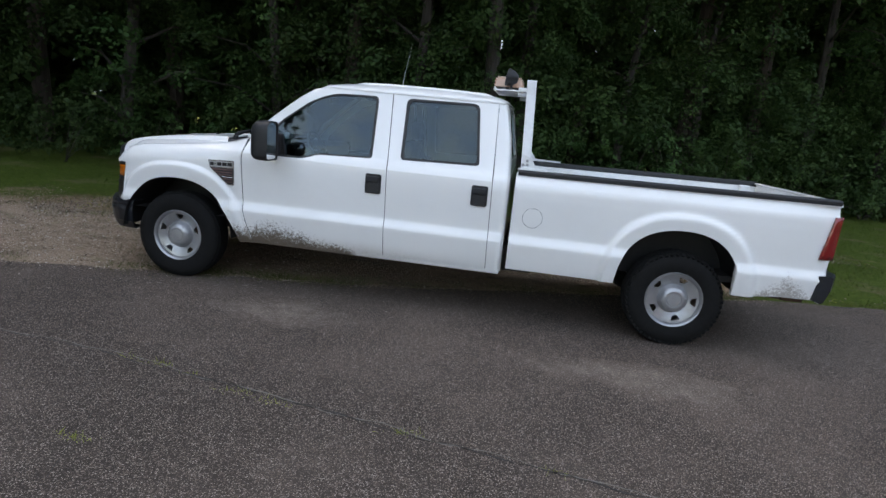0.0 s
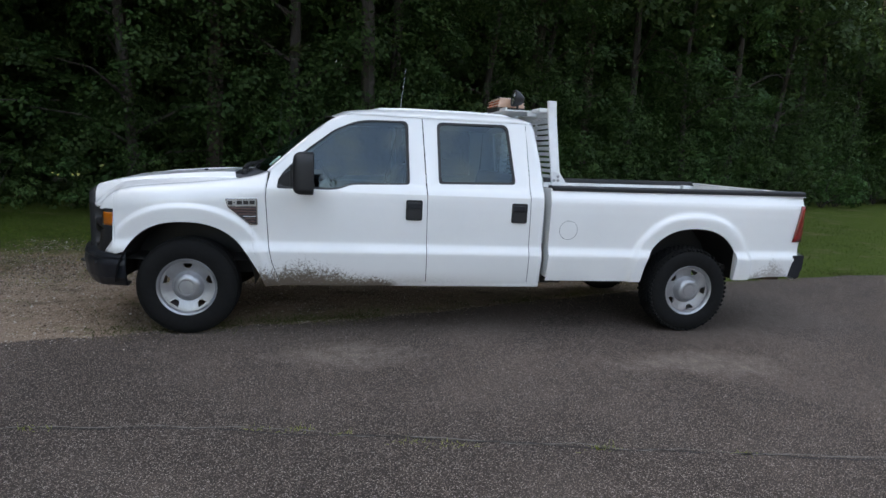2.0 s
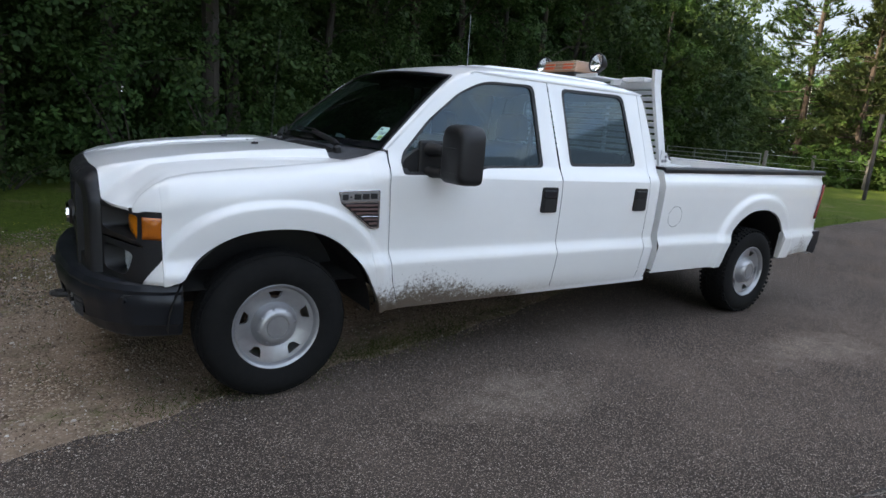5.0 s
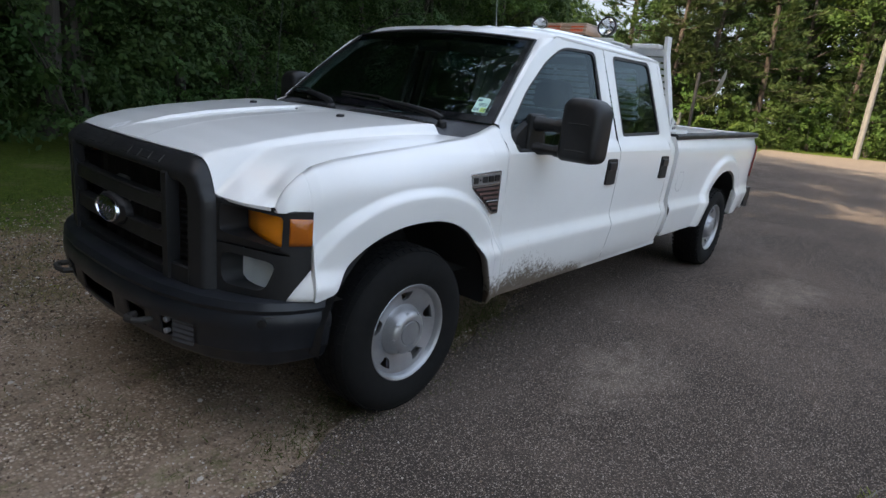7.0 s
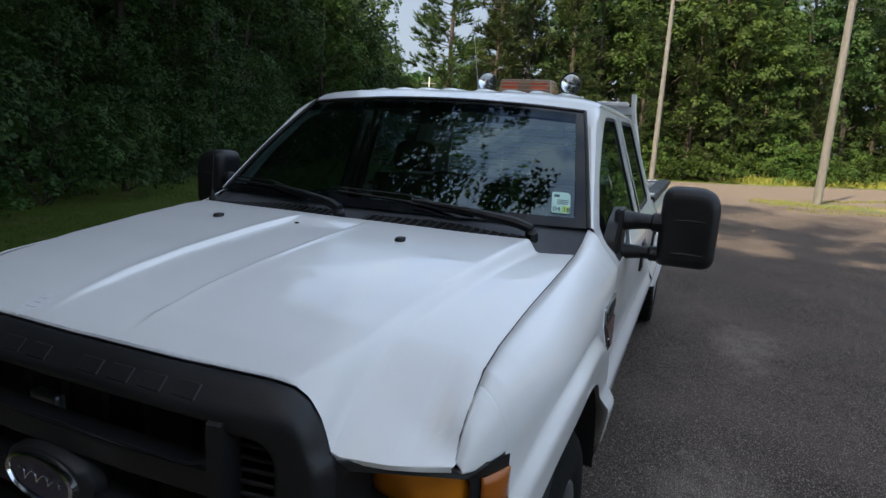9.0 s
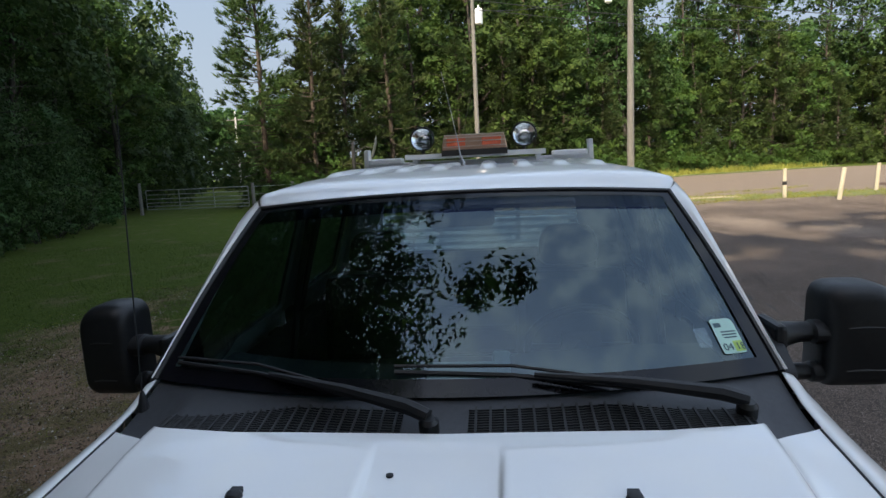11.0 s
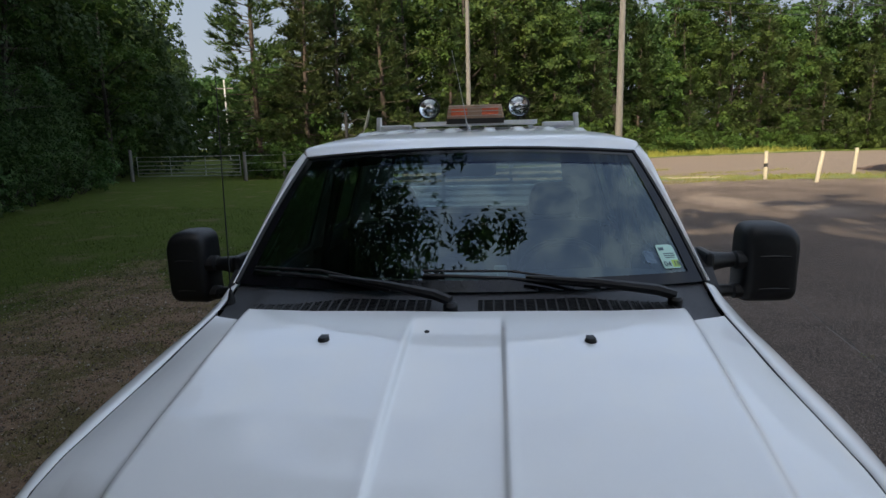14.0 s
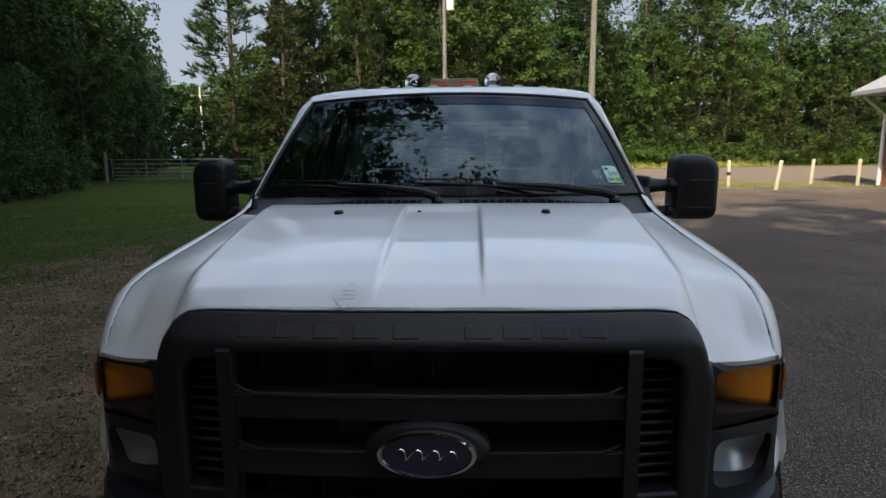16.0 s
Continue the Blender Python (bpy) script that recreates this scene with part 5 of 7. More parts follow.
# ---- underbody ----
bm = bmesh.new()
for s in (-1, 1):
    box(bm, (2.3, s * 0.42, 0.56), (6.2, 0.09, 0.18))
box(bm, (1.8, 0, 0.55), (2.3, 1.75, 0.10))
box(bm, (0.0, 0, 0.42), (0.12, 1.5, 0.12))
box(bm, (4.38, 0, 0.42), (0.13, 1.5, 0.13))
tube(bm, [(0.3, 0.3, 0.42), (4.2, 0.1, 0.44)], 0.05, 10)
box(bm, (2.5, -0.62, 0.52), (1.4, 0.3, 0.22))
box(bm, (5.05, 0.0, 0.58), (0.9, 1.6, 0.05))
part("chassis", bm, DARKMETAL, truck, "dark dirty chassis and axles")
bm = bmesh.new()
grid(bm, [[(x, y, 0.60) for y in (-0.9, 0, 0.9)] for x in (-0.7, 0.6, 2.9)])
box(bm, (-0.1, 0, 0.85), (0.85, 0.9, 0.5))
part("engine_bay_floor", bm, DARKMETAL, truck)
bm = bmesh.new()
box(bm, (5.33, -0.80, 0.50), (0.16, 0.10, 0.05))
tube(bm, [(4.9, -0.72, 0.50), (5.36, -0.80, 0.50)], 0.035, 10)
part("tailpipe", bm, RUSTY, truck, "rusty tailpipe", smooth=True)


# ---- bed ----
def bed_top(x):
    return 1.286 + 0.012 * (x - 2.98)


def bed_low(x):
    if x > 4.80:
        return 0.50 + 0.03 * smooth01((x - 4.85) / 0.4)
    return arch(x, False) or 0.472


for s in (-1, 1):
    bm = bmesh.new()
    us = dense([(3.88 - 2.985) / 2.51, (4.85 - 2.985) / 2.51], 110)
    side_sheet(bm, s, lambda z: 2.985, lambda z: 5.495 - 0.02 * (1.3 - z), lambda x: bed_low(x), lambda x: bed_top(x) - 0.02, 0, 0, lambda x: (0.952, bed_top(x)), us)
    rows = []
    for u in np.linspace(0, 1, 12):
        x = 2.985 + 2.51 * u
        z = bed_top(x)
        rows.append([(x, s * y, z + d) for y, d in ((0.962, -0.03), (0.955, -0.012), (0.940, -0.004), (0.86, -0.004), (0.852, -0.02), (0.85, -0.10), (0.842, -0.27))])
    grid(bm, rows, flip=s < 0)
    for x0, x1 in ((2.985, 3.82), (4.91, 5.49)):
        grid(bm, [[(x, s * 0.842, 1.03), (x, s * 0.835, 0.79)] for x in (x0, (x0 + x1) / 2, x1)], flip=s < 0)
    # front and rear returns
    for x, f in ((2.985, 1), (5.49, -1)):
        grid(bm, [[(x, s * side_y(x, z), z), (x, s * 0.84, z)] for z in (0.50, 0.64, 0.75, 0.80, 1.0, 1.16, 1.25, 1.285)], flip=(s > 0) ^ (f > 0))
    side = part("bed_side", bm, WHITE, truck, smooth=True, sharp=40)
    bm = bmesh.new()
    rows = []
    for u in np.linspace(0, 1, 14):
        x = 3.0 + 2.485 * u
        z = bed_top(x)
        rows.append([(x, s * y, z + d) for y, d in ((0.968, -0.022), (0.968, 0.006), (0.958, 0.018), (0.90, 0.021), (0.852, 0.018), (0.846, 0.006), (0.846, -0.03))])
    vs = grid(bm, rows, flip=s < 0)
    bm.faces.new(vs[0])
    bm.faces.new(vs[-1][::-1])
    part("rail_cap", bm, BLACK, side, "black plastic bed rail cap", smooth=True)
    # tail lamp wraps the rear corner
    bm = bmesh.new()
    rows = []
    for z in np.linspace(0.865, 1.205, 9):
        x0 = 5.452 - 0.055 * (1.205 - z) / 0.34
        rows.append([(x0, s * (side_y(x0, z) + 0.006), z), (x0 + 0.03, s * (side_y(x0, z) + 0.004), z), (5.515 - 0.03 * (1.205 - z), s * 0.945, z), (5.525 - 0.03 * (1.205 - z), s * 0.90, z), (5.525 - 0.03 * (1.205 - z), s * 0.80, z)])
    grid(bm, rows, flip=s < 0)
    part("tail_lamp", bm, REDLENS, truck, "red tail lamp", smooth=True, thick=0.012)
    # fuel flap
    if s < 0:
        bm = bmesh.new()
        rows = [[(3.158 + r * math.cos(a), -(side_y(3.158, 0.926 + r * math.sin(a)) + d), 0.926 + r * math.sin(a)) for a in np.linspace(0, 2 * math.pi, 41)[:-1]] for r, d in ((0.083, -0.004), (0.080, 0.0015), (0.04, 0.002), (0.004, 0.002))]
        grid(bm, rows, closed=True)
        part("fuel_flap", bm, WHITE, side, smooth=True)
        bm = bmesh.new()
        rows = [[(3.158 + r * math.cos(a), -(side_y(3.158, 0.926 + r * math.sin(a)) + 0.0012), 0.926 + r * math.sin(a)) for a in np.linspace(0, 2 * math.pi, 41)[:-1]] for r in (0.0835, 0.0805)]
        grid(bm, rows, closed=True)
        part("flap_gap", bm, COWL, side)
bm = bmesh.new()
grid(bm, [[(x, y, 0.80) for y in (-0.45, 0, 0.45)] for x in (2.99, 4.2, 5.48)])
for s in (-1, 1):
    for x0, x1 in ((2.99, 3.82), (4.91, 5.48)):
        grid(bm, [[(x0, s * y, 0.80), (x1, s * y, 0.80)] for y in (0.45, 0.84)])
    box(bm, (4.365, s * 0.645, 1.035), (1.09, 0.39, 0.05))
    box(bm, (4.365, s * 0.455, 0.92), (1.09, 0.012, 0.23))
part("bed_floor", bm, RACK, truck, "scuffed white ribbed bed floor")
for k in range(7):
    bm = bmesh.new()
    box(bm, (4.23, -0.39 + 0.13 * k, 0.804), (2.45, 0.05, 0.012))
    part("floor_rib", bm, RACK, truck)
bm = bmesh.new()
box(bm, (3.00, 0, 1.03), (0.03, 1.68, 0.50))
part("bed_bulkhead", bm, WHITE, truck, bevel=0.01)
bm = bmesh.new()
box(bm, (5.50, 0, 1.03), (0.055, 1.66, 0.55))
box(bm, (5.50, 0, 1.312), (0.075, 1.70, 0.022))
tg = part("tailgate", bm, WHITE, truck, "white steel tailgate", bevel=0.012)
bm = bmesh.new()
box(bm, (5.53, 0, 1.12), (0.02, 0.24, 0.07))
part("tailgate_handle", bm, BLACK, tg, "black tailgate handle", bevel=0.008)
for s in (-1, 1):
    bm = bmesh.new()
    box(bm, (5.35, s * 0.80, 1.24), (0.10, 0.06, 0.10))
    part("stake_pocket", bm, RACK, truck, bevel=0.008)
    bm = bmesh.new()
    box(bm, (4.1, s * 0.842, 1.235), (1.9, 0.012, 0.05))
    part("inner_rail", bm, RACK, truck, bevel=0.004)
# rear bumper
bm = bmesh.new()
rows = []
for y in [v * sg for sg in (-1,) for v in (1.0, 0.985, 0.95, 0.85)] + [-0.4, 0, 0.4] + [0.85, 0.95, 0.985, 1.0]:
    a = abs(y)
    xf = 5.63 - 0.10 * smooth01((a - 0.80) / 0.2)
    xb = 5.43 if a > 0.9 else 5.52
    rows.append([(xb, y * 0.985, 0.735), (xf - 0.01, y, 0.742), (xf, y, 0.73), (xf - 0.005, y, 0.62), (xf - 0.035, y, 0.53), (xf - 0.06, y, 0.515), (xb - 0.02, y * 0.985, 0.535)])
vs = grid(bm, rows, closed=True)
bm.faces.new(vs[0])
bm.faces.new(vs[-1][::-1])
bmesh.ops.recalc_face_normals(bm, faces=bm.faces)
part("rear_bumper", bm, BUMPER, truck, "black rear step bumper", smooth=True, sharp=30)

# ---- headache rack behind the cab, with its lights ----
rack = thing("headache_rack", "white steel headache rack bolted behind the cab, carrying warning lights", "rack")
for s in (-1, 1):
    bm = bmesh.new()
    box(bm, (3.11, s * 0.905, 1.315), (0.24, 0.09, 0.012))
    part("foot_plate", bm, RACK, rack)


def post_y(z):
    return curve(z, (1.31, 1.90, 2.04), (0.895, 0.760, 0.752))


for s in (-1, 1):
    bm = bmesh.new()
    rows = []
    for z in (1.32, 1.50, 1.70, 1.86, 1.92, 2.038):
        x0 = 3.018 + (3.035 - 3.018) * 0 + 0.055 * (1.98 - z) / 0.66 * 0.6
        w, d = 0.078, 0.030
        y = post_y(z)
        rows.append([(x0 - w / 2, s * (y - d), z), (x0 + w / 2, s * (y - d), z), (x0 + w / 2, s * y, z), (x0 - w / 2, s * y, z)])
    vs = grid(bm, rows, closed=True)
    bm.faces.new(vs[0])
    bm.faces.new(vs[-1])
    bmesh.ops.recalc_face_normals(bm, faces=bm.faces)
    part("rack_post", bm, RACK, rack, bevel=0.003)
    bm = bmesh.new()
    prism(bm, [(3.02, 1.31), (3.42, 1.31), (3.42, 1.328), (3.14, 1.335), (3.085, 1.41), (3.02, 1.43)], "y", s * 0.880, s * 0.888)
    part("gusset", bm, RACK, rack)
    for zx, zz in ((3.025, 1.350), (3.062, 1.352), (3.06, 1.385)):
        bm = bmesh.new()
        lathe(bm, [(0.013, 0.0), (0.013, 0.01), (0.006, 0.013)], (zx, s * 0.90, zz), (0, s, 0), 6, True)
        part("bolt_head", bm, STEEL, rack, "zinc bolt head")
for k in range(11):
    z = 1.385 + 0.0485 * k
    y = post_y(z) - 0.02
    bm = bmesh.new()
    box(bm, (3.02, 0, z), (0.034, 2 * y, 0.004), (0, 38, 0))
    box(bm, (3.035, 0, z - 0.012), (0.004, 2 * y, 0.014))
    part("rack_slat", bm, RACK, rack)
for y in (-0.26, 0.26):
    bm = bmesh.new()
    box(bm, (3.045, y, 1.64), (0.012, 0.03, 0.54))
    part("rack_upright", bm, RACK, rack)
bm = bmesh.new()
box(bm, (3.02, 0, 1.918), (0.065, 1.50, 0.055))
part("top_beam", bm, RACK, rack, bevel=0.006)
bm = bmesh.new()
box(bm, (2.85, 0, 1.962), (0.34, 0.86, 0.010))
box(bm, (2.69, 0, 1.972), (0.010, 0.86, 0.028))
for s in (-1, 1):
    box(bm, (2.97, s * 0.40, 1.945), (0.14, 0.03, 0.05))
part("light_shelf", bm, RACK, rack, "weathered steel light shelf")
for s in (-1, 1):
    bm = bmesh.new()
    box(bm, (2.965, s * 0.60, 1.957), (0.11, 0.22, 0.035))
    part("side_bracket", bm, RACK, rack, bevel=0.008)
# warning light bar
bar = part("light_bar", bmesh.new(), DARKMETAL, rack, "low warning light bar with orange and red lenses")
bm = bmesh.new()
box(bm, (2.80, 0, 1.985), (0.27, 0.40, 0.036))
bm.to_mesh(bar.data)
bm.free()
bm = bmesh.new()
rows = [[(2.80 + sx * w / 2 * 0.98, y * h, z) for sx, y in ((-1, -1), (1, -1), (1, 1), (-1, 1))] for w, h, z in ((0.27, 0.198, 2.003), (0.262, 0.196, 2.03), (0.24, 0.188, 2.075), (0.225, 0.182, 2.088))]
vs = grid(bm, rows, closed=True)
bm.faces.new(vs[-1])
bmesh.ops.recalc_face_normals(bm, faces=bm.faces)
part("bar_lens", bm, BARLENS, bar, "faded orange lens", bevel=0.008)
LENSTOP = plain("faded_lens_top", (0.50, 0.37, 0.28), 0.5, scale=30, vary=0.2, bump=0.1)
bm = bmesh.new()
box(bm, (2.80, 0, 2.091), (0.225, 0.37, 0.008))
part("bar_top", bm, LENSTOP, bar, "dusty bar top", bevel=0.004)
for z in (2.022, 2.052, 2.075):
    bm = bmesh.new()
    w = curve(z, (2.0, 2.088), (0.292, 0.250))
    box(bm, (2.80, 0, z), (w, 0.385 - (z - 2.0) * 0.15, 0.006))
    part("lens_rib", bm, LENSTOP, bar)
for y in (-0.105, 0.11):
    bm = bmesh.new()
    box(bm, (2.677, y, 2.045), (0.012, 0.115, 0.058), (0, 10, 0))
    part("lens_segment", bm, ORANGELENS, bar, "orange-red lens segment", bevel=0.004)
for s in (-1, 1):
    x, y, z = 2.80, s * 0.320 + 0.012, 2.082
    spot = part("spot_lamp", bmesh.new(), BLACK, rack, "round black spot lamp with clear lens")
    bm = bmesh.new()
    lathe(bm, [(0.030, 0.085), (0.045, 0.07), (0.068, 0.035), (0.077, 0.0), (0.079, -0.015), (0.073, -0.02), (0.069, -0.012), (0.067, 0.0)], (x, y, z), (1, s * 0.04, -0.16), 32)
    bm.to_mesh(spot.data)
    bm.free()
    spot.data.polygons.foreach_set("use_smooth", [True] * len(spot.data.polygons))
    bm = bmesh.new()
    lathe(bm, [(0.069, -0.006), (0.057, 0.003), (0.041, 0.016), (0.024, 0.030), (0.010, 0.040), (0.001, 0.042)], (x, y, z), (1, s * 0.04, -0.16), 32)
    part("reflector", bm, REFLECTOR, spot, "bright lamp reflector", smooth=True)
    bm = bmesh.new()
    lathe(bm, [(0.007, 0.010), (0.008, 0.045)], (x, y, z), (1, 0, 0), 12, True)
    part("bulb_shield", bm, CHROME, spot, smooth=True)
    bm = bmesh.new()
    lathe(bm, [(0.070, -0.010), (0.048, -0.018), (0.02, -0.022), (0.001, -0.023)], (x, y, z), (1, s * 0.04, -0.16), 32)
    part("lamp_lens", bm, CLEARLENS, spot, smooth=True).visible_shadow = False
    bm = bmesh.new()
    tube(bm, [(x + 0.03, y, z - 0.06), (x + 0.03, y, 1.965)], 0.012, 8)
    lathe(bm, [(0.028, 0), (0.028, 0.012), (0.012, 0.016)], (x + 0.03, y, 1.966), (0, 0, 1), 14, True)
    part("lamp_stem", bm, BLACK, spot, smooth=True)
bm = bmesh.new()
tube(bm, [(2.83, -0.31, 1.99), (2.78, -0.27, 1.975), (2.76, -0.22, 1.985), (2.80, -0.20, 1.99)], 0.005, 6)
tube(bm, [(2.83, 0.33, 1.99), (2.76, 0.30, 1.972), (2.74, 0.24, 1.975), (2.80, 0.20, 1.99)], 0.005, 6)
part("lamp_cable", bm, TRIM, rack, "black lamp cable", smooth=True)

# ---- towing mirrors ----
for s in (-1, 1):
    mir = part("wing_mirror", bmesh.new(), BLACK, truck, "large black towing mirror on two arms")
    bm = bmesh.new()
    far = 1.338 if s < 0 else 1.302
    HEAD = rounded([(1.112, 1.178), (far - 0.005, 1.180), (far, 1.500), (1.118, 1.502)], [0.035, 0.05, 0.095, 0.06], 6)
    rows = []
    for x, k in ((0.836, 0.70), (0.840, 0.80), (0.848, 0.88), (0.861, 0.945), (0.880, 0.985), (0.905, 1.0), (0.965, 1.0), (0.985, 0.985), (0.985, 0.93), (0.972, 0.92)):
        rows.append([(x, s * (1.226 + (y - 1.226) * k), 1.34 + (z - 1.34) * k) for y, z in HEAD])
    vs = grid(bm, rows, flip=s < 0, closed=True)
    bm.faces.new(vs[0])
    bmesh.ops.recalc_face_normals(bm, faces=bm.faces)
    bm.to_mesh(mir.data)
    bm.free()
    mir.data.polygons.foreach_set("use_smooth", [True] * len(mir.data.polygons))
    mir.data.set_sharp_from_angle(angle=radians(40))
    for z in (1.372, 1.240):
        bm = bmesh.new()
        tube(bm, [(0.852, s * 1.150, z), (0.8425, s * 1.175, z), (0.8415, s * 1.226, z + 0.002), (0.8425, s * (far - 0.055), z), (0.852, s * (far - 0.032), z)], 0.0085, 6)
        part("head_seam", bm, TRIM, mir)
    bm = bmesh.new()
    vs = [bm.verts.new((0.976, s * (1.226 + (y - 1.226) * 0.92), 1.34 + (z - 1.34) * 0.92)) for y, z in HEAD]
    bm.faces.new(vs)
    part("mirror_glass", bm, MIRROR, mir, "silvered mirror glass")
    for z, r in ((1.350, 0.034), (1.222, 0.028)):
        bm = bmesh.new()
        rows = []
        for y, k, dx in ((0.955, 1.35, -0.03), (1.0, 1.15, -0.01), (1.05, 0.95, 0.01), (1.085, 0.90, 0.012), (1.092, 1.12, 0.008), (1.125, 1.12, 0.008), (1.16, 1.0, 0.015)):
            rows.append([(0.885 + dx + 1.25 * r * k * math.cos(a), s * y, z + r * k * math.sin(a)) for a in np.linspace(0, 2 * math.pi, 13)[:-1]])
        vs = grid(bm, rows, flip=s > 0, closed=True)
        bm.faces.new(vs[-1])
        bmesh.ops.recalc_face_normals(bm, faces=bm.faces)
        part("mirror_arm", bm, BLACK, mir, smooth=True)
    bm = bmesh.new()
    box(bm, (0.87, s * 0.965, 1.30), (0.16, 0.035, 0.20))
    part("mirror_base", bm, BLACK, mir, bevel=0.015)

# ---- inside the cab ----
bm = bmesh.new()
rows = []
for y in (-0.80, -0.55, -0.20, 0.0, 0.20, 0.55, 0.80):
    hump = 0.03 if -0.6 < y < -0.15 else 0.0
    g = shield(y / 0.832, 0.0)
    rows.append([(g.x + 0.02, y, g.z - 0.035), (g.x + 0.20, y, g.z - 0.03), (g.x + 0.36, y, 1.30 + hump), (g.x + 0.42, y, 1.26 + hump), (g.x + 0.40, y, 1.05), (g.x + 0.36, y, 0.85)])
grid(bm, rows, flip=True)
dash = part("dashboard", bm, DASH, truck, "grey vinyl dashboard", smooth=True)
bm = bmesh.new()
box(bm, (0.62, -0.03, 1.337), (0.05, 0.20, 0.05), (0, 20, 0))
box(bm, (0.66, -0.14, 1.345), (0.05, 0.05, 0.07), (0, 20, 0))
part("dash_clutter", bm, RACK, dash, "small clear boxes on the dashboard", bevel=0.006)
wheel = part("steering_wheel", bmesh.new(), BLACK, truck, "black steering wheel")
bm = bmesh.new()
ax = Vector((0.86, 0, 0.5)).normalized()
wc = Vector((1.10, -0.42, 1.25))
uu, vv = Vector((0, 1, 0)), ax.cross(Vector((0, 1, 0)))
ring = ring_points(wc, uu, vv, 0.19, 33)
rows = []
for i in range(33):
    a = 2 * math.pi * i / 32
    o = math.cos(a) * uu + math.sin(a) * vv
    rows.append([wc + o * (0.19 + 0.016 * math.cos(b)) + ax * 0.016 * math.sin(b) for b in np.linspace(0, 2 * math.pi, 9)[:-1]])
grid(bm, rows, closed=True)
box(bm, wc - ax * 0.01, (0.05, 0.14, 0.11), (0, 30, 0))
for d in (-1, 1):
    tube(bm, [wc + uu * 0.05 * d, wc + uu * 0.185 * d], 0.014, 6)
tube(bm, [wc, wc - ax * 0.35], 0.035, 8)
bm.to_mesh(wheel.data)
bm.free()


def seat_back(x, y, w, top, lean, name, headrest=True):
    """A seat with cushion, back and headrest."""
    st = part(name, bmesh.new(), SEAT, truck, "grey vinyl seat")
    bm = bmesh.new()
    box(bm, (x - 0.24, y, 0.94), (0.52, w, 0.16))
    bm.to_mesh(st.data)
    bm.free()
    bv = st.modifiers.new("edge", "BEVEL")
    bv.width, bv.segments = 0.04, 3
    bm = bmesh.new()
    box(bm, (x + 0.06, y, (0.98 + top) / 2), (0.13, w, top - 0.98), (0, lean, 0))
    part("seat_back", bm, SEAT, st, bevel=0.05)
    if headrest:
        for hy in ([y] if w < 0.8 else [y - 0.42, y + 0.42]):
            bm = bmesh.new()
            prism(bm, rounded([(hy - 0.15, top + 0.01), (hy + 0.15, top + 0.01), (hy + 0.12, top + 0.20), (hy - 0.12, top + 0.20)], 0.07, 4), "x", x + 0.09, x + 0.19)
            part("headrest", bm, SEAT, st, bevel=0.02)


seat_back(1.72, -0.46, 0.52, 1.41, 12, "front_seat")
seat_back(1.72, 0.46, 0.52, 1.41, 12, "front_seat")
seat_back(2.68, 0.0, 1.45, 1.38, 8, "rear_bench", False)
bm = bmesh.new()
box(bm, (1.30, 0.0, 0.97), (0.5, 0.28, 0.22))
part("centre_console", bm, DASH, truck, bevel=0.03)
bm = bmesh.new()
prism(bm, rounded([(-0.13, 1.70), (0.11, 1.70), (0.11, 1.765), (-0.13, 1.765)], 0.02, 3), "x", 1.06, 1.10)
tube(bm, [(1.07, 0, 1.75), (1.04, 0, 1.80)], 0.010, 6)
part("rear_view_mirror", bm, BLACK, truck, "black rear-view mirror")
bm = bmesh.new()
for s in (-1, 1):
    grid(bm, [[(x, s * 0.90, 0.6), (x, s * 0.915, 1.19)] for x in (0.65, 1.8, 2.9)])
    grid(bm, [[(x, s * 0.78, 1.79), (x, s * 0.60, 1.83), (x, 0, 1.86)] for x in (1.2, 1.8, 2.8)])
part("cab_lining", bm, SEAT, truck, "grey cab lining")
bm = bmesh.new()
for s in (-1, 1):
    box(bm, (1.83, s * 0.80, 1.50), (0.07, 0.03, 0.62), (s * 17, -4, 0))
    tube(bm, [(1.80, s * 0.77, 1.70), (1.72, s * 0.83, 1.35), (1.65, s * 0.86, 1.0)], 0.018, 6)
part("pillar_lining", bm, SEAT, truck)


# ---- ground ----
EDGE = [(-11.5, -3.7), (-6, -2.35), (-3, -1.6), (-1.45, -1.22), (-0.4, -0.95), (0.5, -0.74), (1.65, -0.46), (3.5, 0.22), (6.25, 1.20), (8.7, 1.75), (10.6, 1.95), (16, 2.6), (24, 3.8), (33, 5.0)]
FAR_EDGE = [(35.5, 1.5), (38.5, -3.0), (45, -9.5), (51, -16), (56, -30), (58, -75)]


def edge_y(x):
    return curve(x, [p[0] for p in EDGE], [p[1] for p in EDGE])


bm = bmesh.new()
bmesh.ops.create_grid(bm, x_segments=40, y_segments=40, size=600, matrix=Matrix.Translation((0, 0, -0.02)))
tagged(part("ground", bm, GROUND), "rough lawn with bare gravel and clay", "ground", kind="structure")
bm = bmesh.new()
rng = random.Random(4)
line = []
for a, b in zip(EDGE, EDGE[1:]):
    n = max(2, int((Vector(b) - Vector(a)).length / 0.12)) if abs(a[0]) < 12 else 12
    for i in range(n):
        t = i / n
        x, y = a[0] + (b[0] - a[0]) * t, a[1] + (b[1] - a[1]) * t
        k = noise.noise((x * 2.1, y * 2.1, 0)) * 0.07 + noise.noise((x * 9, y * 9, 3)) * 0.03
        line.append((x, y + k))
for a, b in zip([EDGE[-1], *FAR_EDGE], FAR_EDGE):
    for i in range(10):
        t = i / 10
        x, y = a[0] + (b[0] - a[0]) * t, a[1] + (b[1] - a[1]) * t
        line.append((x + noise.noise((x * 0.7, y * 0.7, 1)) * 0.6, y))
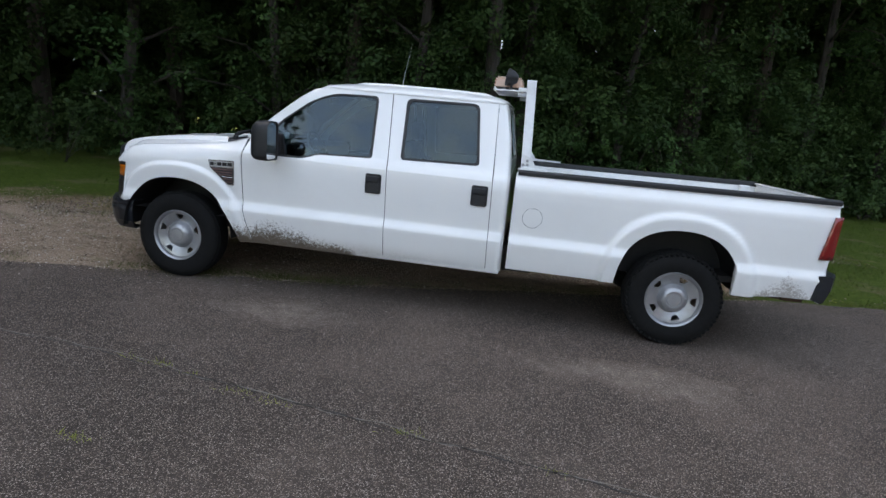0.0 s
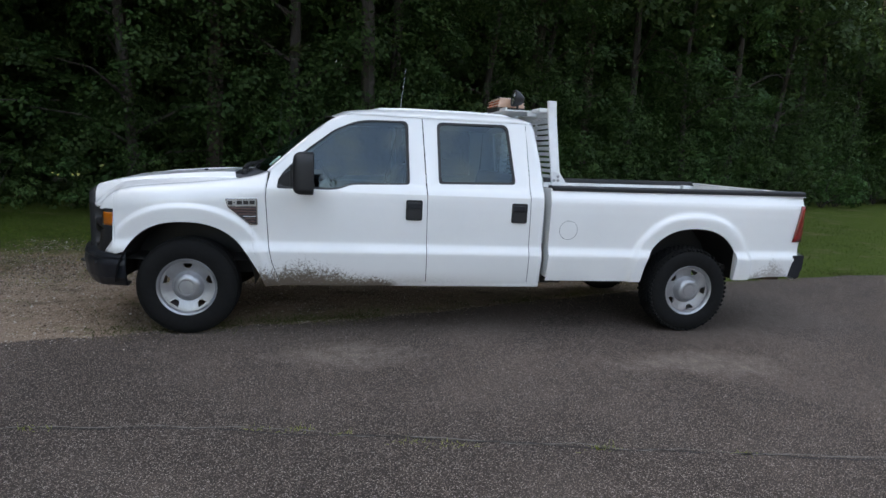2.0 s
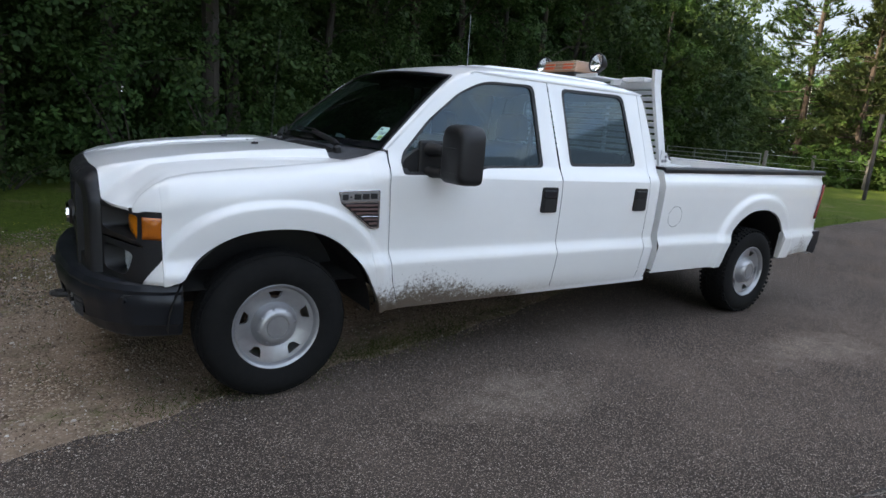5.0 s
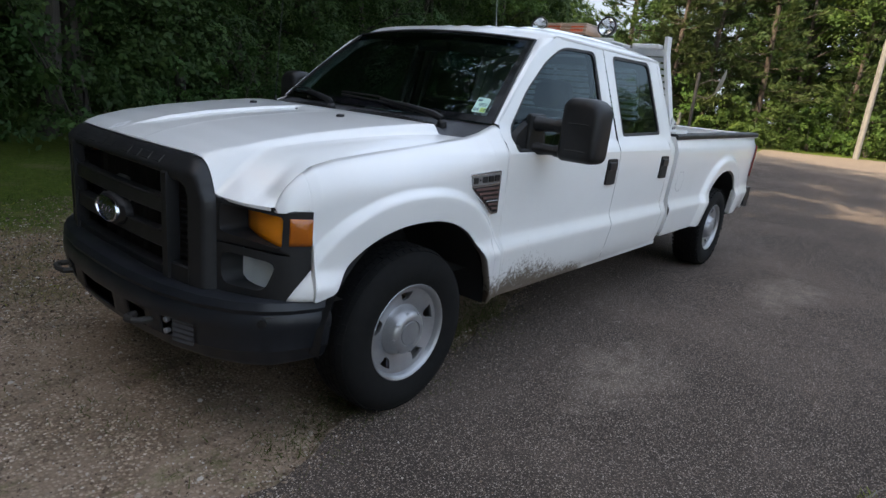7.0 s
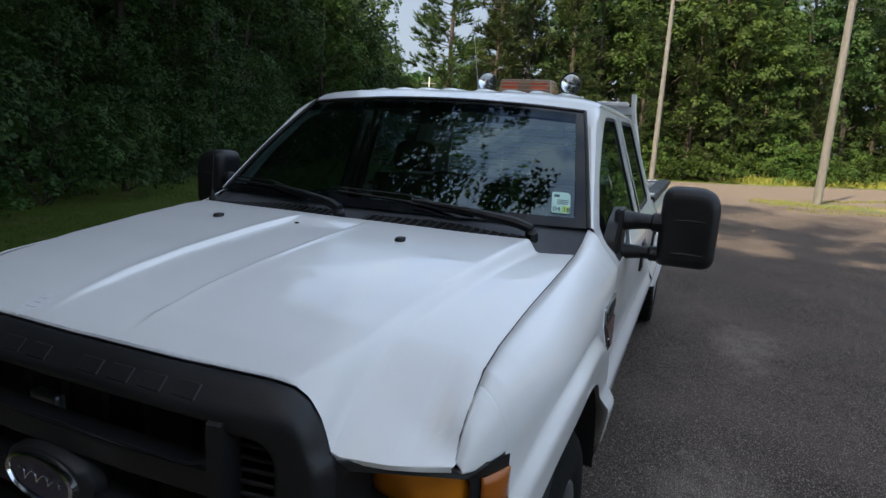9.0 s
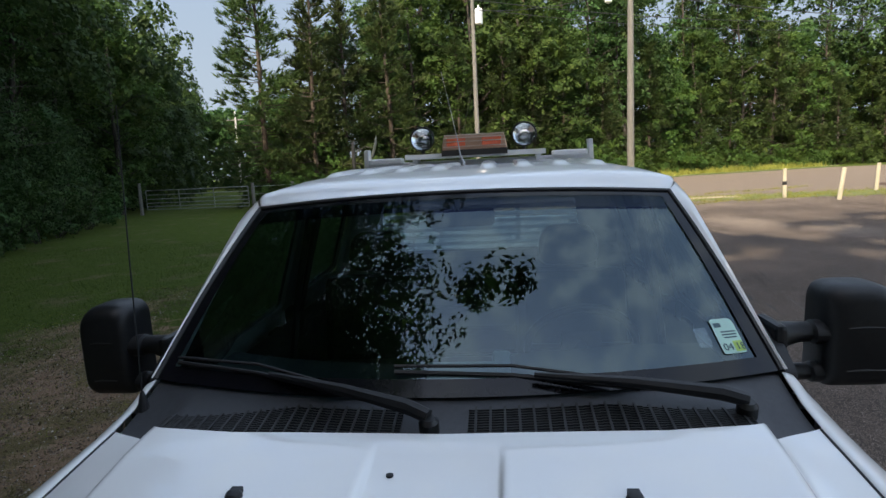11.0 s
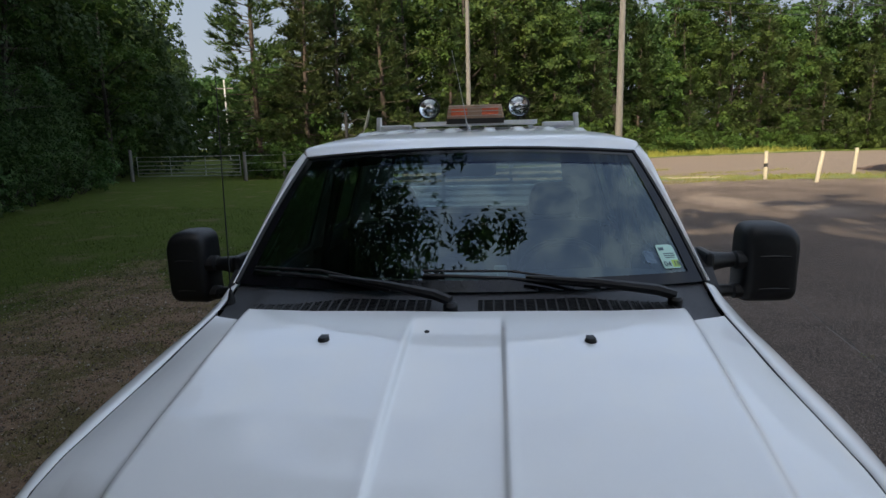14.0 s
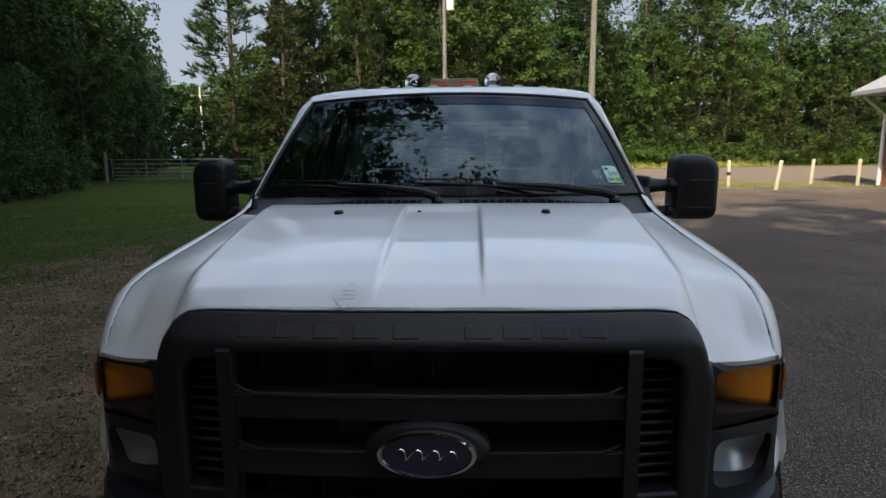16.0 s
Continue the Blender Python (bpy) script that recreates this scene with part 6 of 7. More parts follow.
outline = [*line, (58, -75), (-11.5, -75)]
prism(bm, outline, "z", -0.05, 0.0)
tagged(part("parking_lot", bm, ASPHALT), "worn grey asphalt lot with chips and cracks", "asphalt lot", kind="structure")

# cracks: thin sunken-looking lines of dirt that follow the old joint
CRACK = plain("crack_dirt", (0.035, 0.031, 0.027), 0.95, scale=40, vary=0.5, bump=0.4)
CHALK = plain("pale_grit", (0.145, 0.128, 0.108), 0.95, scale=60, vary=0.35, bump=0.4)


def crack(pts, width, material, seed, jitter=0.03):
    r = random.Random(seed)
    bm = bmesh.new()
    left, right = [], []
    for (x0, y0), (x1, y1) in zip(pts, pts[1:]):
        n = max(2, int(math.hypot(x1 - x0, y1 - y0) / 0.06))
        for i in range(n):
            t = i / n
            x, y = x0 + (x1 - x0) * t, y0 + (y1 - y0) * t
            dx, dy = noise.noise((x * 3, y * 3, seed)) * jitter, noise.noise((x * 3, y * 3, seed + 9)) * jitter + noise.noise((x * 13, y * 13, seed)) * jitter * 0.4
            w = width * (0.35 + 0.9 * r.random())
            left.append((x + dx, y + dy + w / 2, 0.003))
            right.append((x + dx, y + dy - w / 2, 0.003))
    grid(bm, [left, right])
    return tagged(part("crack", bm, material), "dirt-filled crack in the asphalt", "crack", kind="structure")


crack([(-9, -1.9 - 0.9), (-0.7, -2.60), (0.5, -2.68), (1.4, -2.85), (2.65, -3.08), (4.15, -3.34), (7.5, -3.9), (12, -4.9)], 0.011, CRACK, 1, 0.04)
crack([(-6, -2.52), (-0.5, -2.585), (0.6, -2.66), (1.4, -2.83), (2.65, -3.06), (4.15, -3.32), (7, -3.8)], 0.011, CHALK, 2, 0.045)
crack([(1.2, -2.8), (1.0, -3.3), (1.25, -3.9), (1.1, -5.0)], 0.010, CRACK, 3)
crack([(6.0, -3.4), (9.5, -3.2), (12.5, -2.6), (17, -2.9), (23, -4.2)], 0.03, CRACK, 4, 0.12)
crack([(9.0, -7.5), (14.0, -5.4), (20, -5.0)], 0.035, CRACK, 5, 0.15)
crack([(7.0, -5.0), (9.5, -9), (11, -14)], 0.03, CRACK, 6, 0.15)


def scatter_mesh(name, pts, shape, material, label, category, rng, smin, smax, tilt=0.2, zoff=0.0):
    """Many small pieces in one mesh; shape: verts and faces of one piece."""
    sv, sf = np.array(shape[0], float), shape[1]
    verts, faces = [], []
    for i, (x, y, z) in enumerate(pts):
        k = rng.uniform(smin, smax)
        m = Euler((rng.gauss(0, tilt), rng.gauss(0, tilt), rng.uniform(0, 6.28))).to_matrix()
        sc = np.array([rng.uniform(0.7, 1.3), rng.uniform(0.7, 1.3), rng.uniform(0.7, 1.3)]) * k
        v = (np.array(m) @ (sv * sc).T).T + (x, y, z + zoff)
        base = len(sv) * i
        verts.append(v)
        faces += [tuple(base + q for q in f) for f in sf]
    ob = mesh_object(name, np.concatenate(verts), faces, material, smooth=False)
    return tagged(ob, label, category, kind="stuff")


STONE_SHAPE = ([(1, 0, -0.2), (0.3, 0.9, -0.2), (-0.8, 0.6, -0.2), (-0.8, -0.6, -0.2), (0.35, -0.9, -0.2), (0.5, 0.3, 0.55), (-0.3, 0.4, 0.6), (-0.2, -0.4, 0.5), (0.4, -0.35, 0.45)],
               [(0, 1, 5), (1, 6, 5), (1, 2, 6), (2, 3, 7, 6), (3, 4, 7), (4, 8, 7), (4, 0, 8), (0, 5, 8), (5, 6, 7, 8)])
BLADE_SHAPE = ([(-0.045, 0, 0), (0.045, 0, 0), (0.03, 0.12, 0.55), (-0.03, 0.12, 0.55), (0.0, 0.42, 1.0)], [(0, 1, 2, 3), (3, 2, 4)])


def vary_material(name, stops, rough=0.9):
    m = Mat(name, stops[0][1], rough)
    isl = m.node("ShaderNodeNewGeometry").outputs["Random Per Island"]
    col = m.ramp(isl, *stops)
    m.put("Base Color", m.mix(m.maths("MULTIPLY", m.noise(60, 3), 0.4), col, tuple(c * 0.5 for c in stops[0][1])))
    return m.m


STONES = vary_material("gravel_stones", [(0.0, (0.085, 0.052, 0.034)), (0.4, (0.20, 0.135, 0.092)), (0.8, (0.36, 0.275, 0.205)), (1.0, (0.68, 0.60, 0.52))])
LITTER = vary_material("dirt_litter", [(0.0, (0.12, 0.085, 0.058)), (0.5, (0.17, 0.13, 0.095)), (0.85, (0.30, 0.25, 0.20)), (1.0, (0.46, 0.42, 0.37))])
BLADES = leaf_material("grass_blades", (0.036, 0.058, 0.009), (0.070, 0.112, 0.017), (0.135, 0.17, 0.032), 0.6)
DULLBLADES = leaf_material("dull_grass", (0.042, 0.052, 0.014), (0.085, 0.098, 0.026), (0.17, 0.16, 0.058), 0.7)
DRYBLADES = leaf_material("dry_grass", (0.16, 0.16, 0.03), (0.27, 0.28, 0.06), (0.40, 0.37, 0.11), 0.7)


def gravel_gap(x, y):
    lim = 3.3 - (0.06 * x * x if x < 0 else 0.06 * x * x - 0.75 * x)
    return lim - y + noise.noise((x * 0.9, y * 0.9, 5)) * 1.3 - (5.0 * smooth01(x - 4.5 - 0.35 * (y - 1.1) + 1.2 * noise.noise((x * 0.8, y * 0.8, 3))) if y < 4.6 else 0.0)


PEBBLE_SHAPE = ([(1, 0.1, -0.3), (0.1, 0.9, -0.3), (-0.9, 0.2, -0.3), (-0.1, -0.9, -0.3), (0.1, 0.05, 0.6)], [(0, 1, 4), (1, 2, 4), (2, 3, 4), (3, 0, 4)])
LEAF_SHAPE = ([(-1, 0, 0.1), (-0.2, 0.42, 0.22), (0.9, 0.1, 0.05), (-0.1, -0.45, 0.02)], [(0, 1, 2), (0, 2, 3)])
DEADLEAF = vary_material("dead_leaves", [(0.0, (0.030, 0.019, 0.012)), (0.5, (0.085, 0.052, 0.030)), (0.85, (0.17, 0.115, 0.068)), (1.0, (0.27, 0.20, 0.13))])


def on_gravel(n, x0, x1, y0, y1, reach, loose=(-0.9, 0.5), skip=0.02, clear=0.0):
    """Places on the bare ground, thinning out with the distance from the truck's nose."""
    out = []
    while len(out) < n:
        x, y = rng.uniform(x0, x1), rng.uniform(y0, y1)
        if y > edge_y(x) + skip and gravel_gap(x, y) > rng.uniform(*loose) and rng.random() < math.exp(-max(0, math.hypot(x + 1.2, y - 0.3) - 2) * reach) and noise.noise((x * 1.3, y * 1.3, 4)) + 0.4 * noise.noise((x * 4, y * 4, 6)) > rng.uniform(-0.8, clear):
            out.append((x, y, -0.017))
    return out


rng = random.Random(11)
scatter_mesh("gravel", on_gravel(3600, -6, 7, -3, 5.5, 0.3, skip=-0.02, clear=0.35), STONE_SHAPE, STONES, "loose brown and grey gravel stones", "gravel", rng, 0.004, 0.015)
scatter_mesh("fine_gravel", on_gravel(60000, -5, 6, -2.5, 4.5, 0.4, skip=-0.05, clear=0.15), PEBBLE_SHAPE, STONES, "fine brown and grey gravel", "gravel", rng, 0.0025, 0.0075, 0.5)
scatter_mesh("litter", on_gravel(16000, -3.5, 9, 0.9, 6.5, 0.08, (-1.2, 0.4), 0.25), PEBBLE_SHAPE, LITTER, "brown pebbles in the dirt", "litter", rng, 0.005, 0.015, 0.4)
scatter_mesh("dead_leaves", on_gravel(13000, -4, 9, 1.1, 6.5, 0.10, (-1.4, 0.6), 0.05), LEAF_SHAPE, DEADLEAF, "brown dead leaves and bark on the dirt", "leaf litter", rng, 0.008, 0.024, 0.35)
pts = []
for _ in range(5000):
    x = rng.uniform(-4, 6)
    pts.append((x, edge_y(x) + 0.04 - abs(rng.gauss(0, 0.07 if rng.random() < 0.7 else 0.35)), 0.0))
scatter_mesh("loose_grit", pts, STONE_SHAPE, STONES, "loose grit on the asphalt edge", "gravel", rng, 0.002, 0.007)
pts = []
while len(pts) < 26000:
    x, y = rng.uniform(-9, 16), rng.uniform(0, 13)
    if y > edge_y(x) + 0.03 and y < 7.0 + 0.47 * max(x, 0) and gravel_gap(x, y) < rng.uniform(-0.6, 0.7) and noise.noise((x * 0.5, y * 0.5, 2)) > rng.uniform(-0.9, 0.25):
        pts.append((x, y, -0.02))
scatter_mesh("grass", pts, BLADE_SHAPE, BLADES, "short mown green lawn grass", "grass", rng, 0.035, 0.08, 0.45)
pts = []
for _ in range(150):
    x, y = rng.uniform(-5, 0.5), rng.uniform(-1.2, 3.2)
    if y > edge_y(x) + 0.1:
        for _ in range(rng.randint(8, 40)):
            pts.append((x + rng.gauss(0, 0.09), y + rng.gauss(0, 0.06), -0.016))
scatter_mesh("gravel_weeds", pts, BLADE_SHAPE, DULLBLADES, "sparse low weeds between the gravel", "weeds", rng, 0.018, 0.05, 0.7)
for kind, count, material, label, lo, hi in (("dirt_weeds", 520, DULLBLADES, "low green weeds in the brown dirt", 0.016, 0.045), ("straw", 420, DRYBLADES, "flattened dry straw on the dirt", 0.02, 0.06)):
    pts = []
    for _ in range(count):
        x, y = rng.uniform(-3.5, 9), rng.uniform(0.9, 6.5)
        if y > edge_y(x) + 0.25 and gravel_gap(x, y) > -1.6:
            for _ in range(rng.randint(6, 30)):
                pts.append((x + rng.gauss(0, 0.10), y + rng.gauss(0, 0.10), -0.016))
    scatter_mesh(kind, pts, BLADE_SHAPE, material, label, "weeds" if kind == "dirt_weeds" else "straw", rng, lo, hi, 0.7 if kind == "dirt_weeds" else 1.3)
pts = []
while len(pts) < 22000:
    x, y = rng.uniform(-4, 9), rng.uniform(1.0, 6.0)
    if y > edge_y(x) + 0.3 and noise.noise((x * 1.1, y * 1.1, 9)) + 0.5 * noise.noise((x * 3.7, y * 3.7, 2)) > rng.uniform(-0.25, 0.5) - 0.12 * (y - 1):
        pts.append((x, y, -0.018))
scatter_mesh("creeping_grass", pts, BLADE_SHAPE, DULLBLADES, "thin grass creeping over the dirt track", "grass", rng, 0.02, 0.055, 0.7)
# tufts along the broken edge of the asphalt and in the crack
pts = []
for _ in range(280):
    x = rng.choice([rng.uniform(-0.6, 0.4), rng.uniform(0.2, 4.5), rng.uniform(4.5, 9), rng.uniform(0.45, 1.6)])
    y = edge_y(x) + rng.gauss(0.10, 0.10)
    for _ in range(rng.randint(15, 45)):
        pts.append((x + rng.gauss(0, 0.09), y + rng.gauss(0, 0.07), -0.012))
scatter_mesh("edge_grass", pts, BLADE_SHAPE, DULLBLADES, "grass tufts along the asphalt edge", "grass", rng, 0.018, 0.052, 0.7)
pts = []
for x, y, n, w in ((0.98, -2.74, 60, 0.05), (1.22, -2.80, 34, 0.03), (2.62, -3.07, 60, 0.05), (1.58, -2.92, 50, 0.06), (1.8, -2.97, 60, 0.07), (0.78, -2.70, 20, 0.05), (-0.4, -2.62, 26, 0.06), (1.10, -3.6, 60, 0.05), (3.4, -3.2, 24, 0.06)):
    for _ in range(n):
        pts.append((x + rng.gauss(0, w), y + rng.gauss(0, w * 0.35), 0.0))
scatter_mesh("crack_weeds", pts, BLADE_SHAPE, DRYBLADES, "yellowish weeds growing in the crack", "weeds", rng, 0.014, 0.038, 0.9)
# grass strip and sunlit verge across the lot
VERGE = Mat("verge_grass", (0.1, 0.14, 0.03), 0.95)
f1, f2 = VERGE.noise(1.2, 6, 0.7), VERGE.noise(18, 5, 0.7)
VERGE.put("Base Color", VERGE.mix(step(VERGE, f1, 0.5, 0.72), VERGE.ramp(f2, (0.25, (0.05, 0.075, 0.016)), (0.75, (0.14, 0.17, 0.045))), (0.24, 0.19, 0.11)))
VERGE.bump(f2, 0.9, 0.05)


def patch(name, pts, z, material, label, category):
    bm = bmesh.new()
    out = []
    for a, b in zip(pts, [*pts[1:], pts[0]]):
        n = max(1, int(math.hypot(b[0] - a[0], b[1] - a[1]) / 0.4))
        for i in range(n):
            t = i / n
            x, y = a[0] + (b[0] - a[0]) * t, a[1] + (b[1] - a[1]) * t
            out.append((x + noise.noise((x, y, 7)) * 0.5, y + noise.noise((x, y, 17)) * 0.35))
    prism(bm, out, "z", z - 0.05, z)
    return tagged(part(name, bm, material), label, category, kind="structure")


patch("grass_strip", [(23.8, -3.6), (26.2, -4.6), (25.8, -9), (25.8, -14), (25.2, -19), (23.0, -19), (23.0, -13), (23.6, -8)], 0.012, VERGE.m, "weedy grass strip across the lot", "grass strip")
SAND = plain("pale_sand", (0.31, 0.25, 0.17), 0.95, scale=8, vary=0.25, bump=0.4)
patch("sand_patch", [(24.4, -7.8), (25.4, -7.6), (25.4, -10.2), (24.5, -10.0)], 0.018, SAND, "pale washed-out sand patch", "sand")
pts = []
while len(pts) < 5200:
    x, y = rng.gauss(24.4, 1.0), rng.uniform(-19, -3.2)
    if noise.noise((x * 0.8, y * 0.8, 3)) > rng.uniform(-0.5, 0.35):
        pts.append((x, y, 0.0))
for a, b, n in (((21.0, -4.2), (24.0, -13.5), 900), ((26.5, -5.5), (31.5, -9.5), 700), ((27.0, -9.0), (29.5, -15.0), 600)):
    for _ in range(n):
        t = rng.random()
        x, y = a[0] + (b[0] - a[0]) * t, a[1] + (b[1] - a[1]) * t
        pts.append((x + noise.noise((x, y, 4)) * 0.8 + rng.gauss(0, 0.10), y + rng.gauss(0, 0.10), 0.0))
scatter_mesh("strip_weeds", pts, BLADE_SHAPE, DRYBLADES, "yellow-green weeds in the strip and joints of the lot", "weeds", rng, 0.06, 0.17, 0.6)
for pts, z, lb in (([(39.5, -5), (47, -11), (53, -17), (59, -32), (66, -34), (60, -16), (50, -7), (43, -2)], 0.01, "tall sunlit verge grass along the woods"),):
    patch("verge", pts, z, VERGE.m, lb, "grass")
pts = []
while len(pts) < 9000:
    t = rng.random()
    x, y = curve(t, (0, 0.35, 0.6, 1), (40, 47, 53, 59)), curve(t, (0, 0.35, 0.6, 1), (-4.6, -10.6, -16.6, -31))
    pts.append((x + rng.uniform(0.2, 3.5), y + rng.uniform(-0.5, 2), 0.0))
scatter_mesh("tall_grass", pts, BLADE_SHAPE, DRYBLADES, "tall pale roadside grass", "grass", rng, 0.25, 0.6, 0.35)


# glowing sheet far behind the woods, painted as hazy blue low sky
SKY_SHEET = bpy.data.materials.new("painted_sky_glow")
SKY_SHEET.use_nodes = True
ht = SKY_SHEET.node_tree
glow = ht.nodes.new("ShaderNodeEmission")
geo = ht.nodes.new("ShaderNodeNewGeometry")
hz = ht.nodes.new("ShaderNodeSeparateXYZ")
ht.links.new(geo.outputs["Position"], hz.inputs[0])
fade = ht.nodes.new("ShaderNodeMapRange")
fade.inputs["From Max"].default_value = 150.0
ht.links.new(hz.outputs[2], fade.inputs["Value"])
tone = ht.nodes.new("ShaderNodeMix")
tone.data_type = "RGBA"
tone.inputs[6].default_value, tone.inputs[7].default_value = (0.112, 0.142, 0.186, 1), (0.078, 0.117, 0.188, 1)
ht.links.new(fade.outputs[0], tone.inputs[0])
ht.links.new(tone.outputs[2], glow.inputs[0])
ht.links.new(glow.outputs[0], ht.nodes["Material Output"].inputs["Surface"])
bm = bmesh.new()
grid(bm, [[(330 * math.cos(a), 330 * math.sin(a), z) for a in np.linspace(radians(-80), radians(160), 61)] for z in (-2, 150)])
tagged(part("backdrop", bm, SKY_SHEET, smooth=True), "hazy blue sky low behind the woods", "sky", kind="structure")

# ---- woods ----
GREEN = leaf_material("broad_leaves", (0.016, 0.040, 0.011), (0.042, 0.092, 0.024), (0.094, 0.160, 0.046), 0.6)
BRIGHT = leaf_material("young_leaves", (0.022, 0.045, 0.010), (0.048, 0.090, 0.017), (0.105, 0.150, 0.032), 0.65, 0.7)
NEEDLE = leaf_material("pine_needles", (0.024, 0.044, 0.014), (0.052, 0.084, 0.025), (0.10, 0.130, 0.042), 0.6, 0.7)
BARK = bark_material("grey_bark", (0.020, 0.0165, 0.0135), (0.052, 0.043, 0.035))
PINEBARK = bark_material("pine_bark", (0.026, 0.019, 0.015), (0.068, 0.050, 0.037))


def leaf_sheet(name, pos, nrm, size, ratio, material, parent, rng, fold=0.12, tip=False):
    """One mesh of many small leaves, each square to its normal: a folded rhomb, or a pointed blade (tip) for those far off."""
    n = len(pos)
    nrm = nrm / np.linalg.norm(nrm, axis=1, keepdims=True)
    ref = rng.normal(size=(n, 3))
    u = np.cross(nrm, ref)
    u /= np.linalg.norm(u, axis=1, keepdims=True)
    v = np.cross(nrm, u)
    L = (size * rng.uniform(0.65, 1.35, n))[:, None]
    W = L * ratio
    c, d = pos + v * W / 2 - nrm * L * fold, pos - v * W / 2 - nrm * L * fold
    corners = [c, pos + u * L * 0.7, d] if tip else [pos - u * L / 2, c, pos + u * L / 2, d]
    k = len(corners)
    verts = np.stack(corners, 1).reshape(-1, 3)
    me = bpy.data.meshes.new(name)
    me.vertices.add(k * n)
    me.vertices.foreach_set("co", verts.ravel().astype(np.float32))
    me.loops.add(k * n)
    me.loops.foreach_set("vertex_index", np.arange(k * n, dtype=np.int32))
    me.polygons.add(n)
    me.polygons.foreach_set("loop_start", np.arange(0, k * n, k, dtype=np.int32))
    me.update(calc_edges=True)
    me.materials.append(material)
    ob = new(name, me)
    ob.parent = parent
    return ob


def unit(v):
    return v / np.linalg.norm(v, axis=-1, keepdims=True)


def clumps(centres, radii, per, rng, flat=0.65, up=0.7):
    """Leaf places and normals: each clump carries domed sprays of leaves on its upper and outer side."""
    k, n_spray = len(centres), max(3, per // 14)
    n_leaf = max(1, per // n_spray)
    d = rng.normal(size=(k, n_spray, 3))
    d[..., 2] = np.abs(d[..., 2]) * 1.1 - 0.45
    d = unit(d)
    R = radii[:, None, None]
    mid = centres[:, None] + d * rng.uniform(0.55, 1.05, (k, n_spray, 1)) * R * (1, 1, flat)
    n = unit(d * (1, 1, 0.7) + np.array([0, 0, up]) + rng.normal(size=d.shape) * 0.2)
    u = unit(np.cross(n, rng.normal(size=d.shape)))
    v = np.cross(n, u)
    rho, ang = np.sqrt(rng.uniform(0, 1, (k, n_spray, n_leaf, 1))), rng.uniform(0, 2 * np.pi, (k, n_spray, n_leaf, 1))
    reach = 0.46 * R[..., None] * rng.uniform(0.7, 1.2, (k, n_spray, 1, 1))
    off = (u[:, :, None] * np.cos(ang) + v[:, :, None] * np.sin(ang) * 0.75) * rho * reach
    pos = mid[:, :, None] + off - n[:, :, None] * rho ** 2 * reach * 0.45 + rng.normal(size=off.shape) * reach * 0.07
    nrm = n[:, :, None] + off / reach * 0.45 + rng.normal(size=off.shape) * 0.24
    return pos.reshape(-1, 3), nrm.reshape(-1, 3)


def limbs(trunk_pts, trunk_r, tips, rng, r0=0.05):
    bm = bmesh.new()
    tube(bm, trunk_pts, trunk_r, 8)
    for t in tips:
        t = Vector(t)
        h = max(0.6, min(trunk_pts[-1][2] * 0.93, t.z - 0.35 * math.hypot(t.x, t.y)))
        zs = [p[2] for p in trunk_pts]
        b = Vector((curve(h, zs, [p[0] for p in trunk_pts]), curve(h, zs, [p[1] for p in trunk_pts]), h))
        mid = (b + t) / 2 + Vector((0, 0, 0.12 * (t - b).length))
        tube(bm, [b, mid, t], [r0, r0 * 0.6, r0 * 0.2], 5, cap=False)
    return bm


def broad_tree(seed, H, W, low, n, per, leaf, material, name="broadleaf_tree", label="leafy broadleaf tree at the edge of the woods", ragged=0.0, tip=False):
    rng = np.random.default_rng(seed)
    ob = thing(name, label, "tree")
    lean = rng.normal(0, 0.03, 2)
    pts = [(lean[0] * z + 0.12 * math.sin(z * 0.7 + seed), lean[1] * z + 0.12 * math.cos(z * 0.5 + seed), z) for z in np.linspace(-0.3, H * 0.95, 9)]
    z = low + (H - low) * rng.uniform(0, 1, n) ** 0.9
    prof = W / 2 * (0.35 + 0.65 * np.sin(np.pi * np.clip((z - low) / (H - low), 0, 1) ** 0.75 * 0.9 + 0.15))
    ang = rng.uniform(0, 2 * np.pi, n)
    rad = prof * (rng.uniform(0.25, 1.1, n) + ragged * rng.uniform(0, 1, n) ** 3)
    cen = np.stack([rad * np.cos(ang), rad * np.sin(ang), z], 1)
    part("trunk", limbs(pts, [H * 0.011 * (1 - 0.8 * k / 8) + 0.02 for k in range(9)], cen[:: max(1, n // 16)], rng, H * 0.003 + 0.01), BARK, ob, smooth=True)
    pos, nrm = clumps(cen, rng.uniform(0.45, 0.95, n) * W / (5.5 + 8 * ragged), per, rng)
    leaf_sheet("crown", pos, nrm, leaf, 0.75 if tip else 0.55, material, ob, rng, tip=tip)
    return ob


def bush(seed, H, W, n, per, leaf, material, label="dense leafy bush at the edge of the woods", pointed=False):
    rng = np.random.default_rng(seed)
    ob = thing("bush", label, "bush")
    a, r = rng.uniform(0, 6.28, n), np.sqrt(rng.uniform(0, 1, n)) * W / 2
    z = rng.uniform(0.12, 1.0, n) * H * (1 - 0.6 * (r / (W / 2)) ** 2)
    cen = np.stack([r * np.cos(a), r * np.sin(a), z], 1)
    for k in range(5):
        bm = bmesh.new()
        tip = cen[rng.integers(n)]
        tube(bm, [(0.1 * math.cos(k), 0.1 * math.sin(k), -0.1), tuple(np.array(tip) * 0.5 + (0, 0, 0.1)), tuple(tip)], [0.025, 0.016, 0.006], 5, cap=False)
        part("stem", bm, BARK, ob, smooth=True)
    pos, nrm = clumps(cen, rng.uniform(0.2, 0.45, n) * (W / 2.2), per, rng, 0.7, 0.6)
